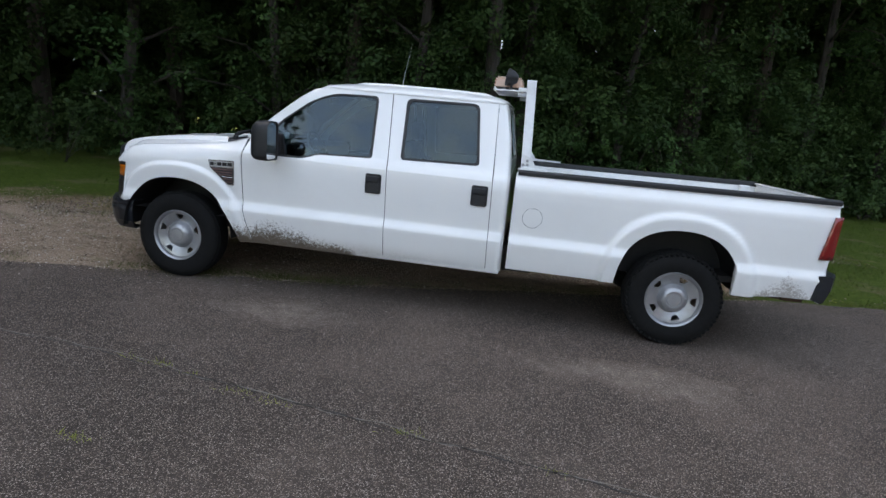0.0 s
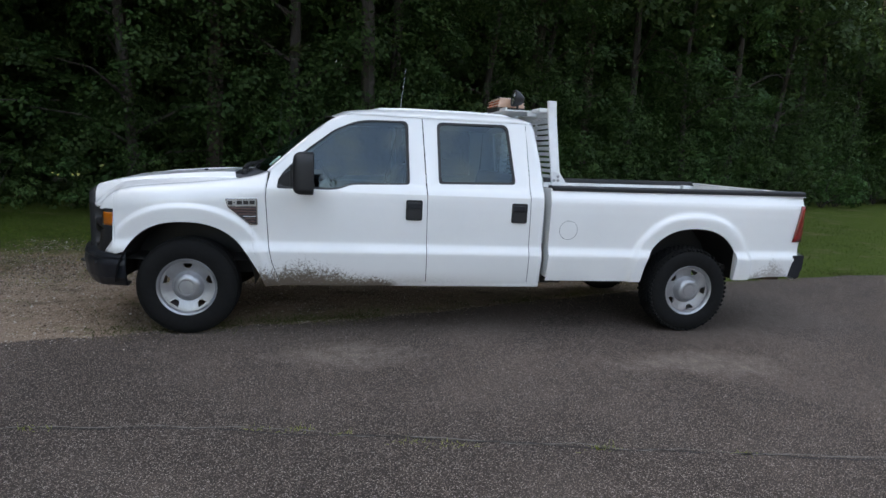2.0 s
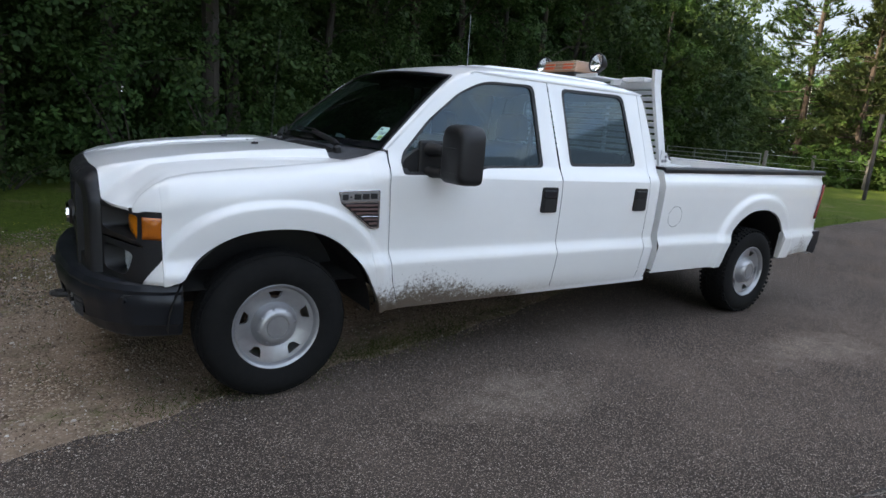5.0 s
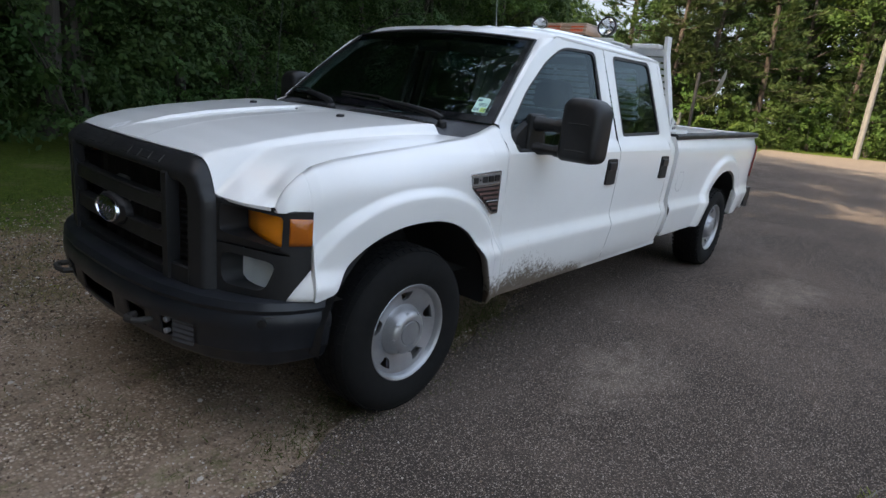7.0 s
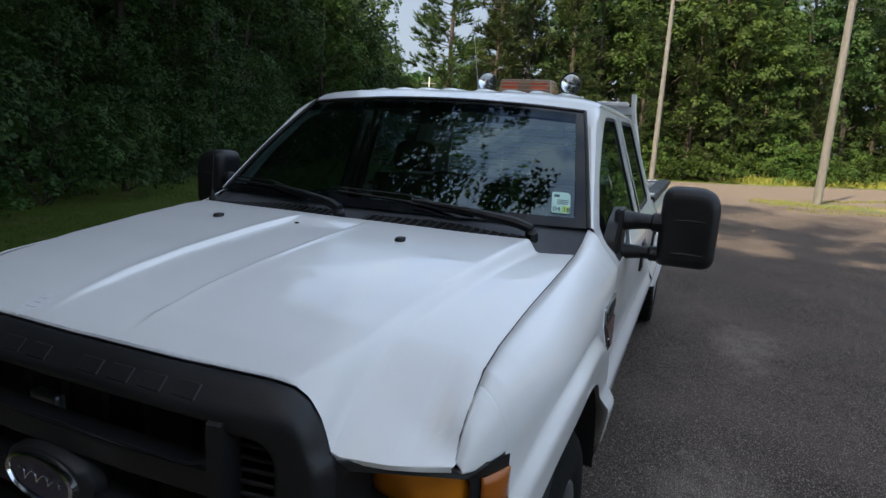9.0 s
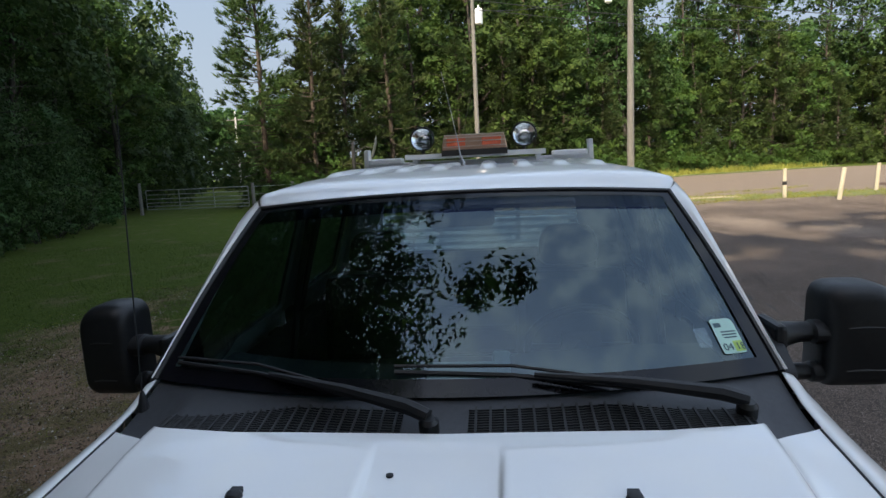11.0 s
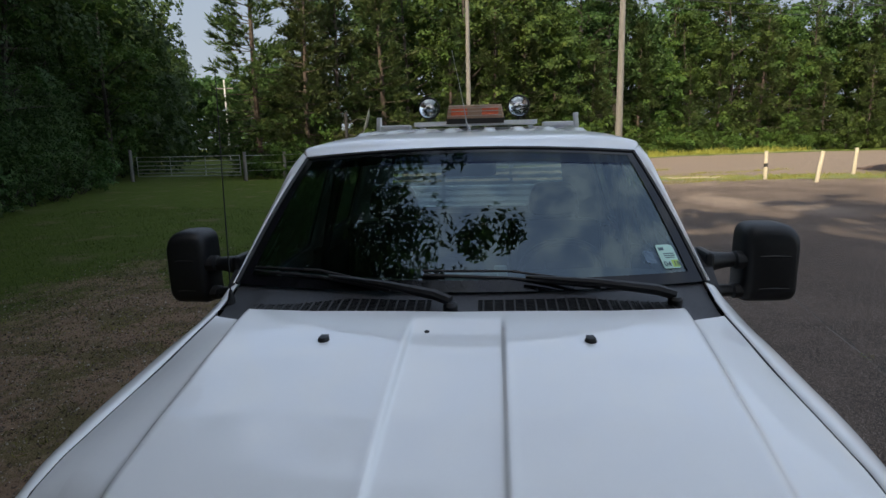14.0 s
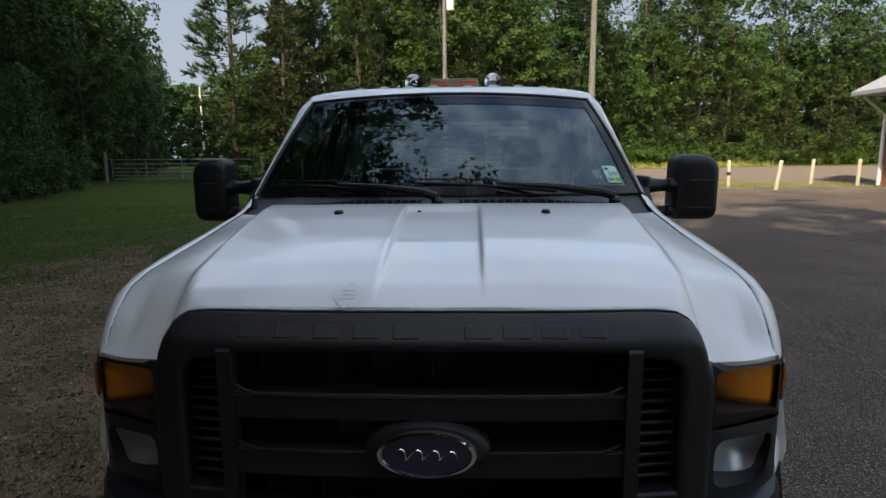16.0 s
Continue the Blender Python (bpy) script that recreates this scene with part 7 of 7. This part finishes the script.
    leaf_sheet("leaves", pos, nrm, leaf, 0.75 if pointed else 0.55, material, ob, rng, tip=pointed)
    return ob


def pine_tree(seed, H, bare, W, n, label="tall pine with open crown", needle=0.30, dense=1.0, inner=0.35, spread_out=0.16):
    rng = np.random.default_rng(seed)
    ob = thing("pine_tree", label, "pine tree")
    lean = rng.normal(0, 0.012, 2)
    pts = [(lean[0] * z + 0.08 * math.sin(z * 0.4), lean[1] * z, z) for z in np.linspace(-0.3, H, 9)]
    bm = bmesh.new()
    tube(bm, pts, [0.05 + H * 0.0095 * (1 - k / 8) for k in range(9)], 8)
    tufts, dirs = [], []
    for k in range(n):
        f = (k + rng.uniform(0, 1)) / n
        h = H * (bare + (1 - bare) * f)
        L = W / 2 * (1.0 - 0.82 * f) * rng.uniform(0.65, 1.2) * (0.6 + 0.4 * min(1, f * 5))
        a = rng.uniform(0, 6.28)
        rise = -0.12 + 0.75 * f
        b = Vector((lean[0] * h, lean[1] * h, h))
        d = Vector((math.cos(a), math.sin(a), rise)).normalized()
        tip = b + d * L
        tube(bm, [b, b + d * L * 0.55 - Vector((0, 0, 0.05 * L)), tip], [0.03, 0.018, 0.006], 5, cap=False)
        for j in range(int((3 + L * 1.9) * dense)):
            t = rng.uniform(inner, 1.05)
            side = rng.normal(0, spread_out * L * (1.15 - t) + 0.12, 3) * (1, 1, 0.6)
            tufts.append(np.array(b + d * L * t) + side)
            dirs.append(np.array(d) + side * 0.8 + (0, 0, 0.3))
    part("trunk", bm, PINEBARK, ob, smooth=True)
    T, D = np.array(tufts), np.array(dirs)
    D /= np.linalg.norm(D, axis=1, keepdims=True)
    per = 10
    spread = unit(D[:, None] + rng.normal(0, 0.5, (len(T), per, 3)))
    L = needle * rng.uniform(0.7, 1.2, (len(T), per, 1))
    p0 = np.repeat(T[:, None], per, 1) - D[:, None] * needle * rng.uniform(0, 0.8, (len(T), per, 1))
    side = unit(np.cross(spread, rng.normal(size=spread.shape)))
    blade = np.stack([p0 - side * 0.042, p0 + side * 0.042, p0 + spread * L], 2).reshape(-1, 3)
    m = len(blade) // 3
    me = bpy.data.meshes.new("crown")
    me.vertices.add(3 * m)
    me.vertices.foreach_set("co", blade.ravel().astype(np.float32))
    me.loops.add(3 * m)
    me.loops.foreach_set("vertex_index", np.arange(3 * m, dtype=np.int32))
    me.polygons.add(m)
    me.polygons.foreach_set("loop_start", np.arange(0, 3 * m, 3, dtype=np.int32))
    me.update(calc_edges=True)
    me.materials.append(NEEDLE)
    cr = new("crown", me)
    cr.parent = ob
    return ob


def woods_mass(line, depth, height, n, leaf, seed, name="far_woods", label="dense dark green woods behind the tree line", uneven=0.35, material=None, per=56, size=(0.8, 1.6), base=0.0, tip=True):
    """The closed mass of leaves deep in a wood: clumps along a line, with an uneven top."""
    rng = np.random.default_rng(seed)
    P = np.array(line, float)
    seg = np.linalg.norm(np.diff(P, axis=0), axis=1)
    at = np.concatenate([[0], np.cumsum(seg)])
    k = n // per
    d = rng.uniform(0, at[-1], k)
    back = rng.uniform(0, depth, k)
    x, y = np.interp(d, at, P[:, 0]), np.interp(d, at, P[:, 1])
    e = 0.5
    tx, ty = np.interp(d + e, at, P[:, 0]) - np.interp(d - e, at, P[:, 0]), np.interp(d + e, at, P[:, 1]) - np.interp(d - e, at, P[:, 1])
    ln = np.hypot(tx, ty) + 1e-9
    top = np.array([height * (1 - uneven * (0.5 + 0.9 * noise.noise((a * 0.22, seed * 3.1, 0)) + 0.4 * noise.noise((a * 0.9, seed, 5)))) for a in d])
    z = base + (top - base) * rng.uniform(0.0, 1.0, k) ** 0.9
    cen = np.stack([x - ty / ln * back, y + tx / ln * back, z], 1)
    pos, nrm = clumps(cen, rng.uniform(*size, k), per, rng, 0.75, 0.5)
    pos[:, 2] = np.maximum(pos[:, 2], 0.05)
    return tagged(leaf_sheet(name, pos, nrm, leaf, 0.8 if tip else 0.6, material or GREEN, None, rng, tip=tip), label, "woods", kind="stuff")


WOODS = {"first": {}}


def plant(proto, x, y, size, turn, group):
    """The prototype itself stands at the first place it is wanted; the others are copies."""
    m = pose(x, y, -0.02, 0, 0, turn) @ Matrix.Diagonal((size, size, size * 1.0, 1))
    tagged(proto, group=group)
    if proto.name not in WOODS["first"]:
        WOODS["first"][proto.name] = m
        return
    copy_thing(proto, m)


def settle():
    for name, m in WOODS["first"].items():
        bpy.data.objects[name].matrix_basis = m


near_trees = [broad_tree(20 + k, (13.0, 11.0, 14.5, 9.5)[k], (5.8, 5.4, 6.2, 5.0)[k], (0.8, 0.4, 1.2, 0.3)[k], 95, 84, 0.125, GREEN) for k in range(4)]
deep_trees = [broad_tree(30 + k, (15.0, 12.5, 17.0)[k], (8.5, 8.0, 9.0)[k], 0.2, 110, 84, 0.30, GREEN, label="dark broadleaf tree deep in the woods", tip=True) for k in range(3)]
near_bush = [bush(40 + k, (2.6, 1.7, 3.6)[k], (2.8, 2.4, 3.2)[k], 34, 56, 0.105, GREEN) for k in range(3)]
far_trees = [broad_tree(60 + k, (13, 10, 15)[k], (6.5, 6.0, 7.0)[k], 0.4, 120, 112, 0.20, BRIGHT if k < 2 else GREEN, label="sunlit broadleaf tree across the lot", tip=True) for k in range(3)]
far_bush = [bush(70 + k, (2.6, 3.4)[k], (4.0, 4.6)[k], 44, 84, 0.17, BRIGHT, "sunlit green shrub across the lot", pointed=True) for k in range(2)]
young_pines = [pine_tree(84 + k, (13, 11)[k], 0.05, (6.4, 5.6)[k], (100, 90)[k], "bushy sunlit young pine across the lot", 0.40, 1.6) for k in range(2)]
pines = [pine_tree(80 + k, (20, 17, 23)[k], (0.30, 0.18, 0.45)[k], (6.0, 6.5, 6.0)[k], (75, 80, 65)[k]) for k in range(3)]

open_pine = pine_tree(91, 16, 0.06, 9.0, 120, "tall open pine with tufted branches by the gate", 0.40, 2.0, 0.42, 0.12)

LINE_X = (-26, -14, -8, -5.4, -3, 0.5, 4, 7.7, 12.5, 17, 23, 28.5)
LINE_Y = (2.0, 3.6, 4.6, 5.4, 6.0, 6.7, 8.4, 10.4, 12.3, 14.2, 17.0, 20.3)
rng = random.Random(77)


def line_y(x):
    return curve(x, LINE_X, LINE_Y)


x = -16.0
while x < 29.5:
    thin = x < -0.5
    if not (thin and rng.random() < 0.45):
        plant(near_bush[rng.randrange(3)], x, line_y(x) + rng.uniform(0.5, 1.3), rng.uniform(0.7, 1.1) * (0.75 if thin else 1.0), rng.uniform(0, 360), "bushes along the woods")
    x += rng.uniform(1.1, 1.9)
for back, gap, kinds, lo, hi, start in ((2.8, 2.9, near_trees, 0.85, 1.15, -18),):
    x = start
    while x < 33:
        if not (x < -1.5 and back < 3 and rng.random() < 0.45):
            plant(kinds[rng.randrange(len(kinds))], x + rng.uniform(-0.5, 0.5) - back * 0.2, line_y(min(x, 28.5)) + (x - 28.5) * 0.5 * (x > 28.5) + back + rng.uniform(-0.6, 0.6), rng.uniform(lo, hi), rng.uniform(0, 360), "trees of the woods")
        x += gap * rng.uniform(0.8, 1.25)
# a few tall pines stand over the woods
for k in range(14):
    x = -15 + 3.3 * k + rng.uniform(-0.9, 0.9)
    plant(pines[rng.randrange(3)], x, line_y(min(x, 28)) + rng.uniform(3.5, 9.0), rng.uniform(0.85, 1.15), rng.uniform(0, 360), "pines of the woods")
# unseen woods added ahead of the truck, to shade it and show in reflections
for k in range(14):
    y = -22 + 2.0 * k + rng.uniform(-0.5, 0.5)
    plant(pines[rng.randrange(3)], -14.5 - rng.uniform(0, 9), y, rng.uniform(1.1, 1.4), rng.uniform(0, 360), "pines of the woods")
for k in range(8):
    plant(near_trees[k % 4], rng.uniform(-18, -14.5), -11 + 2.4 * k + rng.uniform(-0.4, 0.4), rng.uniform(1.2, 1.5), rng.uniform(0, 360), "trees of the woods")
# unseen leaf mass that keeps the sun off the truck
woods_mass([(-18, -30), (-18, 17)], 10, 31, 115000, 0.72, 3, uneven=0.16)
woods_mass([(x, line_y(x) + 5.5) for x in (-20, -14, -8, -3, 4, 12.5, 23, 28.5)], 5.0, 18, 150000, 0.30, 4)
woods_mass([(-40, 12), (-16, 15), (0, 18), (12, 24), (27, 34)], 6, 21, 90000, 0.9, 16)
woods_mass([(-40, 9.5), (-16, 12.5), (0, 15.5), (12, 21), (27, 31)], 2, 5, 20000, 0.6, 18)
woods_mass([(x, line_y(x) - 0.5) for x in (-12, -8, -3, 4, 12.5, 23, 28.5)], 5, 16, 60000, 0.26, 17, "woods_canopy", "high canopy of the woods", base=6.5)
woods_mass([(x, line_y(x) + 1.3) for x in (-1, 4, 7.7, 12.5, 17, 23, 28.5)], 2.2, 8, 92000, 0.105, 14, "leafy_undergrowth", "leafy undergrowth and low branches along the woods", uneven=0.6, per=210, size=(0.55, 1.15), tip=False)
woods_mass([(x, line_y(x) + 2.2) for x in (-17, -12, -8, -3, 0)], 2.6, 8, 50000, 0.10, 15, "leafy_undergrowth", "leafy undergrowth and low branches along the woods", uneven=0.7, per=210, size=(0.5, 1.1), tip=False)
woods_mass([(-34, 11), (-14, 14.5), (0, 18)], 4, 9, 40000, 0.45, 22)
# second unseen mass on the sunward side, against sun leaking onto the hood
woods_mass([(-24, 0), (-24, 17)], 6, 32, 70000, 0.8, 23, uneven=0.12)
# woods across the lot
RIGHT = [(31.5, 10.2), (34.0, 7.5), (37.2, 3.0), (40.5, -2.2), (46, -8.0), (52.5, -13.0), (58, -20), (62, -32), (64, -46), (66, -62)]
run = [(a, b, math.hypot(b[0] - a[0], b[1] - a[1])) for a, b in zip(RIGHT, RIGHT[1:])]
total = sum(r[2] for r in run)


def right_at(d, back):
    for a, b, n in run:
        if d <= n:
            t = d / n
            nx, ny = -(b[1] - a[1]) / n, (b[0] - a[0]) / n
            return a[0] + (b[0] - a[0]) * t + nx * back, a[1] + (b[1] - a[1]) * t + ny * back
        d -= n
    return RIGHT[-1]


for back, gap, kinds, lo, hi, grp in ((0.8, 2.3, far_bush, 0.7, 1.1, "shrubs across the lot"), (2.4, 4.4, young_pines, 0.7, 1.1, "young pines across the lot"), (4.0, 4.6, far_trees, 1.0, 1.35, "trees across the lot"), (6.5, 4.0, pines[1:2], 0.85, 1.1, "pines across the lot"), (9.0, 3.4, deep_trees, 1.1, 1.4, "trees across the lot")):
    d = 4.5 if back > 3 else 1.0
    while d < total:
        x, y = right_at(d, back + rng.uniform(-0.9, 0.9))
        low = 0.55 + 0.45 * smooth01((d - 3) / 11) if back > 3 else 1.0
        plant(kinds[rng.randrange(len(kinds))], x, y, rng.uniform(lo, hi) * low, rng.uniform(0, 360), grp)
        d += gap * rng.uniform(0.75, 1.3)
# the big open pine right of the gate, and trees beyond the gate
plant(open_pine, 34.3, 13.9, 1.0, 70, "pines by the gate")
for x, y, k, sz in ((50, 20.5, 1, 0.5), (75, 28.0, 1, 0.6), (43, 28.5, 1, 0.8), (52, 33, 1, 0.8), (64, 39, 1, 0.8), (80, 45, 1, 0.8)):
    plant(pines[k], x, y, sz, rng.uniform(0, 360), "pines by the gate")
for x, y, k, sz in ((36.0, 9.4, 0, 0.95), (37.5, 12.0, 1, 1.0), (60, 23.0, 0, 0.6)):
    plant(young_pines[k], x, y, sz, rng.uniform(0, 360), "pines by the gate")
for x, y, k, sz in ((31.5, 21.8, 0, 0.9), (37, 25.0, 1, 1.0), (45, 30.5, 2, 1.0), (55, 36, 0, 1.1), (41, 14.5, 1, 0.7), (46, 17.0, 0, 0.7), (54, 20, 2, 0.6)):
    plant(far_trees[k], x, y, sz, rng.uniform(0, 360), "trees by the gate")
for x, y, k, sz in ((31.0, 12.1, 0, 0.75), (31.9, 10.6, 1, 0.6), (33.0, 13.2, 1, 0.8), (34.5, 11.2, 0, 0.9), (36.5, 14.2, 1, 0.8), (40, 16.2, 0, 0.9)):
    plant(far_bush[k], x, y, sz, rng.uniform(0, 360), "shrubs by the gate")
# woods close the lane beyond the gate, and the far side of the lot behind the camera
woods_mass([(x + 10, y + 7) for x, y in RIGHT[2:]], 3, 18.5, 110000, 0.42, 5)
woods_mass([(33, 24), (48, 33)], 5, 17, 40000, 0.5, 24)
woods_mass([(21, 20), (34, 30)], 4, 9, 30000, 0.42, 25)
woods_mass([(31.5, 20.0), (45, 24.6), (60, 31.8), (92, 47)], 9, 15.5, 80000, 0.36, 6, uneven=0.2)
woods_mass([(15, 19.5), (31, 30)], 4, 18, 36000, 0.46, 19)
woods_mass([(92, 30), (92, 56)], 10, 12.5, 46000, 0.5, 7, uneven=0.2)
woods_mass([(96, 33), (60, 21), (38, 14.5)], 4, 9, 26000, 0.28, 8)
# unseen tree line added across the lot, for the side windows to reflect
woods_mass([(66, -46), (-18, -46)], 4, 14, 30000, 0.5, 9)
overhang = broad_tree(95, 17.0, 15.0, 8.0, 420, 250, 0.23, GREEN, label="tall tree reaching out over the truck", ragged=0.5, tip=True)
plant(overhang, 1.8, 9.7, 1.0, 40, "trees of the woods")
settle()

# ---- gate, poles, posts, dish, building ----
POLEWOOD = bark_material("weathered_pole", (0.095, 0.091, 0.082), (0.165, 0.158, 0.144))
GALV = plain("galvanised_steel", (0.26, 0.28, 0.275), 0.5, 0.6, scale=12, vary=0.2, bump=0.1)
CREAM = plain("cream_paint", (0.36, 0.325, 0.245), 0.7, scale=14, vary=0.2, bump=0.3)
WHITEMETAL = plain("white_enamel", (0.72, 0.73, 0.73), 0.4, scale=10, vary=0.1, bump=0.05)
gate = thing("farm_gate", "closed galvanised tube farm gate across the lane", "gate", (0, 0, 0))
ga, gb = Vector((30.0, 19.3, 0)), Vector((29.4, 13.2, 0))
for z in (0.28, 0.45, 0.64, 0.85, 1.08, 1.32):
    bm = bmesh.new()
    tube(bm, [ga + Vector((0, 0, z)), (ga + gb) / 2 + Vector((0, 0, z - 0.01)), gb + Vector((0, 0, z))], 0.024, 8)
    part("gate_bar", bm, GALV, gate, smooth=True)
for t in (0.0, 0.33, 0.67, 1.0):
    bm = bmesh.new()
    p = ga + (gb - ga) * t
    tube(bm, [p + Vector((0, 0, 0.26)), p + Vector((0, 0, 1.34))], 0.022, 8)
    part("gate_upright", bm, GALV, gate, smooth=True)
for x, y, h in ((30.15, 19.75, 1.75), (29.3, 12.9, 1.5), (30.6, 11.2, 1.45), (32.2, 9.4, 1.45)):
    bm = bmesh.new()
    tube(bm, [(x, y, -0.2), (x + 0.02, y, h)], [0.10, 0.085], 10)
    tagged(part("fence_post", bm, POLEWOOD, smooth=True), "weathered round wooden fence post", "fence post", "posts by the gate")
bm = bmesh.new()
for z in (0.5, 0.9, 1.3):
    tube(bm, [(29.3, 12.9, z), (30.6, 11.2, z - 0.02), (32.2, 9.4, z)], 0.012, 5)
tagged(part("fence_wire", bm, GALV), "three strands of fence wire", "wire fence")


def utility_pole(x, y, h, lean, r, label):
    ob = thing("utility_pole", label, "utility pole", (x, y, 0), "utility poles")
    bm = bmesh.new()
    tube(bm, [(0, 0, -0.3), (lean * 0.5, 0, h / 2), (lean, 0, h)], [r, r * 0.86, r * 0.7], 12)
    part("pole", bm, POLEWOOD, ob, smooth=True)
    return ob


pa = utility_pole(25.2, -5.65, 8.85, -0.15, 0.16, "leaning weathered wooden pole with a yard lamp")
bm = bmesh.new()
tube(bm, [(-0.15, 0, 8.4), (-0.15, 0.35, 8.5), (-0.15, 0.8, 8.5)], 0.025, 8)
part("lamp_arm", bm, GALV, pa, smooth=True)
bm = bmesh.new()
lathe(bm, [(0.10, 0.22), (0.13, 0.10), (0.16, 0.0), (0.15, -0.16), (0.05, -0.22)], (-0.15, 0.88, 8.35), (0, 0, 1), 16, True)
part("yard_lamp", bm, WHITEMETAL, pa, "white yard lamp head", smooth=True)
bm = bmesh.new()
box(bm, (-0.15, -0.05, 8.35), (0.2, 0.5, 0.08))
part("insulator", bm, WHITEMETAL, pa, bevel=0.02)
pb = utility_pole(35.3, 1.19, 11.9, 0.15, 0.15, "wooden pole with a white transformer can")
bm = bmesh.new()
lathe(bm, [(0.20, -0.45), (0.23, -0.4), (0.23, 0.35), (0.18, 0.42), (0.06, 0.46), (0.05, 0.62)], (-0.05, -0.36, 10.4), (0, 0, 1), 18, True)
part("transformer", bm, WHITEMETAL, pb, "white transformer can", smooth=True)
bm = bmesh.new()
tube(bm, [(0, 0, 7.2), (-0.3, 0.9, 3.5), (-0.5, 1.4, 0)], 0.008, 6)
part("guy_wire", bm, TRIM, pb)
CONCRETE = plain("pale_concrete", (0.48, 0.47, 0.44), 0.85, scale=10, vary=0.15, bump=0.3)
pc = thing("concrete_pole", "pale concrete utility pole beyond the gate", "utility pole", (70, 31.8, 0), "utility poles")
bm = bmesh.new()
tube(bm, [(0, 0, -0.3), (0, 0, 9.6)], [0.13, 0.09], 12)
part("pole", bm, CONCRETE, pc, smooth=True)
bm = bmesh.new()
box(bm, (0, 0, 8.6), (0.12, 2.2, 0.14))
part("crossarm", bm, POLEWOOD, pc)


def cable(a, b, sag, r):
    bm = bmesh.new()
    a, b = Vector(a), Vector(b)
    tube(bm, [a + (b - a) * t - Vector((0, 0, 4 * sag * t * (1 - t))) for t in np.linspace(0, 1, 17)], r, 5)
    return tagged(part("overhead_cable", bm, TRIM, smooth=True), "dark overhead cable between poles", "cable", "overhead cables")


cable((35.45, 1.19, 11.4), (52, -37, 11.8), 0.9, 0.022)
cable((35.45, 1.19, 10.9), (52, -37, 11.1), 0.9, 0.018)
cable((25.05, -5.7, 8.5), (34.5, -30, 8.0), 0.5, 0.018)
cable((25.05, -5.65, 8.6), (35.45, 1.1, 10.8), 0.3, 0.016)
for x, y, lx, ly, band in ((23.25, -11.05, 0.0, 0.02, True), (21.5, -12.1, 0.0, -0.16, False), (25.1, -15.45, 0.02, -0.08, False), (23.7, -16.6, 0.0, -0.03, False)):
    po = thing("bollard_post", "cream painted wooden post in the grass strip", "post", (x, y, 0), "posts in the grass strip")
    bm = bmesh.new()
    tube(bm, [(0, 0, -0.15), (lx, ly, 1.10), (lx * 1.02, ly * 1.02, 1.13)], [0.075, 0.070, 0.055], 12)
    part("post", bm, CREAM, po, smooth=True)
    if band:
        bm = bmesh.new()
        tube(bm, [(lx * 0.45, ly * 0.45, 0.50), (lx * 0.6, ly * 0.6, 0.64)], 0.079, 12)
        part("dark_band", bm, TRIM, po, "dark band", smooth=True)
dish = thing("satellite_dish", "grey satellite dish seen edge-on on a dark pole", "satellite dish", (24.2, 6.1, 0))
bm = bmesh.new()
tube(bm, [(0, 0, -0.2), (0, 0, 3.1)], 0.07, 10)
part("pole", bm, TRIM, dish, smooth=True)
bm = bmesh.new()
lathe(bm, [(0.001, 0.0), (0.25, 0.02), (0.45, 0.07), (0.55, 0.11), (0.56, 0.11), (0.45, 0.08), (0.25, 0.03)], (0.2, -0.95, 2.75), (-0.25, 1, 0.3), 24)
part("reflector_dish", bm, GALV, dish, smooth=True)
bm = bmesh.new()
tube(bm, [(0, 0, 2.2), (0.1, -0.5, 2.1), (0.2, -0.9, 2.55)], 0.025, 6)
tube(bm, [(0, 0, 2.6), (0.1, -0.5, 2.85), (0.2, -0.9, 2.8)], 0.02, 6)
part("dish_arm", bm, DARKMETAL, dish, smooth=True)
# brick building with a hipped roof
BRICK = plain("red_brick", (0.27, 0.105, 0.075), 0.9, scale=9, vary=0.3, bump=0.4)
ROOFING = plain("grey_shingle", (0.26, 0.27, 0.29), 0.9, scale=7, vary=0.25, bump=0.5)
house = thing("brick_building", "low red brick building with grey hipped roof", "building", (23.3, -17.3, 0))
bm = bmesh.new()
box(bm, (-7.0, -8.0, 1.65), (14, 16, 3.9))
part("wall", bm, BRICK, house)
bm = bmesh.new()
rows = [[(x, y, z) for x, y in ((0.6, 1.2), (-15.0, 1.2), (-15.0, -17.2), (0.6, -17.2))] for z in (3.70, 3.86)] + [[(-7.1, -6.5, 9.6), (-7.3, -6.5, 9.6), (-7.3, -9.5, 9.6), (-7.1, -9.5, 9.6)]]
vs = grid(bm, rows, closed=True)
bm.faces.new(vs[0])
bm.faces.new(vs[-1])
bmesh.ops.recalc_face_normals(bm, faces=bm.faces)
part("roof", bm, ROOFING, house, "grey hipped roof")
bm = bmesh.new()
tube(bm, [(0.02, 0.10, 0.05), (0.02, 0.10, 2.9), (0.2, 0.9, 3.65)], 0.07, 8)
part("downspout", bm, WHITEMETAL, house, "white downspout", smooth=True)
MULCH = plain("dark_mulch", (0.06, 0.035, 0.022), 0.95, scale=12, vary=0.5, bump=0.8)
bm = bmesh.new()
rng2 = random.Random(5)
rows = []
for i in range(13):
    rows.append([(26.2 + 0.26 * i, -19.6 + 0.22 * j + 0.02 * i, -0.02 + 0.26 * math.sin(math.pi * i / 12) * math.sin(math.pi * j / 8) + (rng2.uniform(0, 0.07) if 0 < i < 12 and 0 < j < 8 else 0)) for j in range(9)])
grid(bm, rows, flip=True)
tagged(part("mulch_mound", bm, MULCH), "low mound of dark brown mulch", "mulch mound")
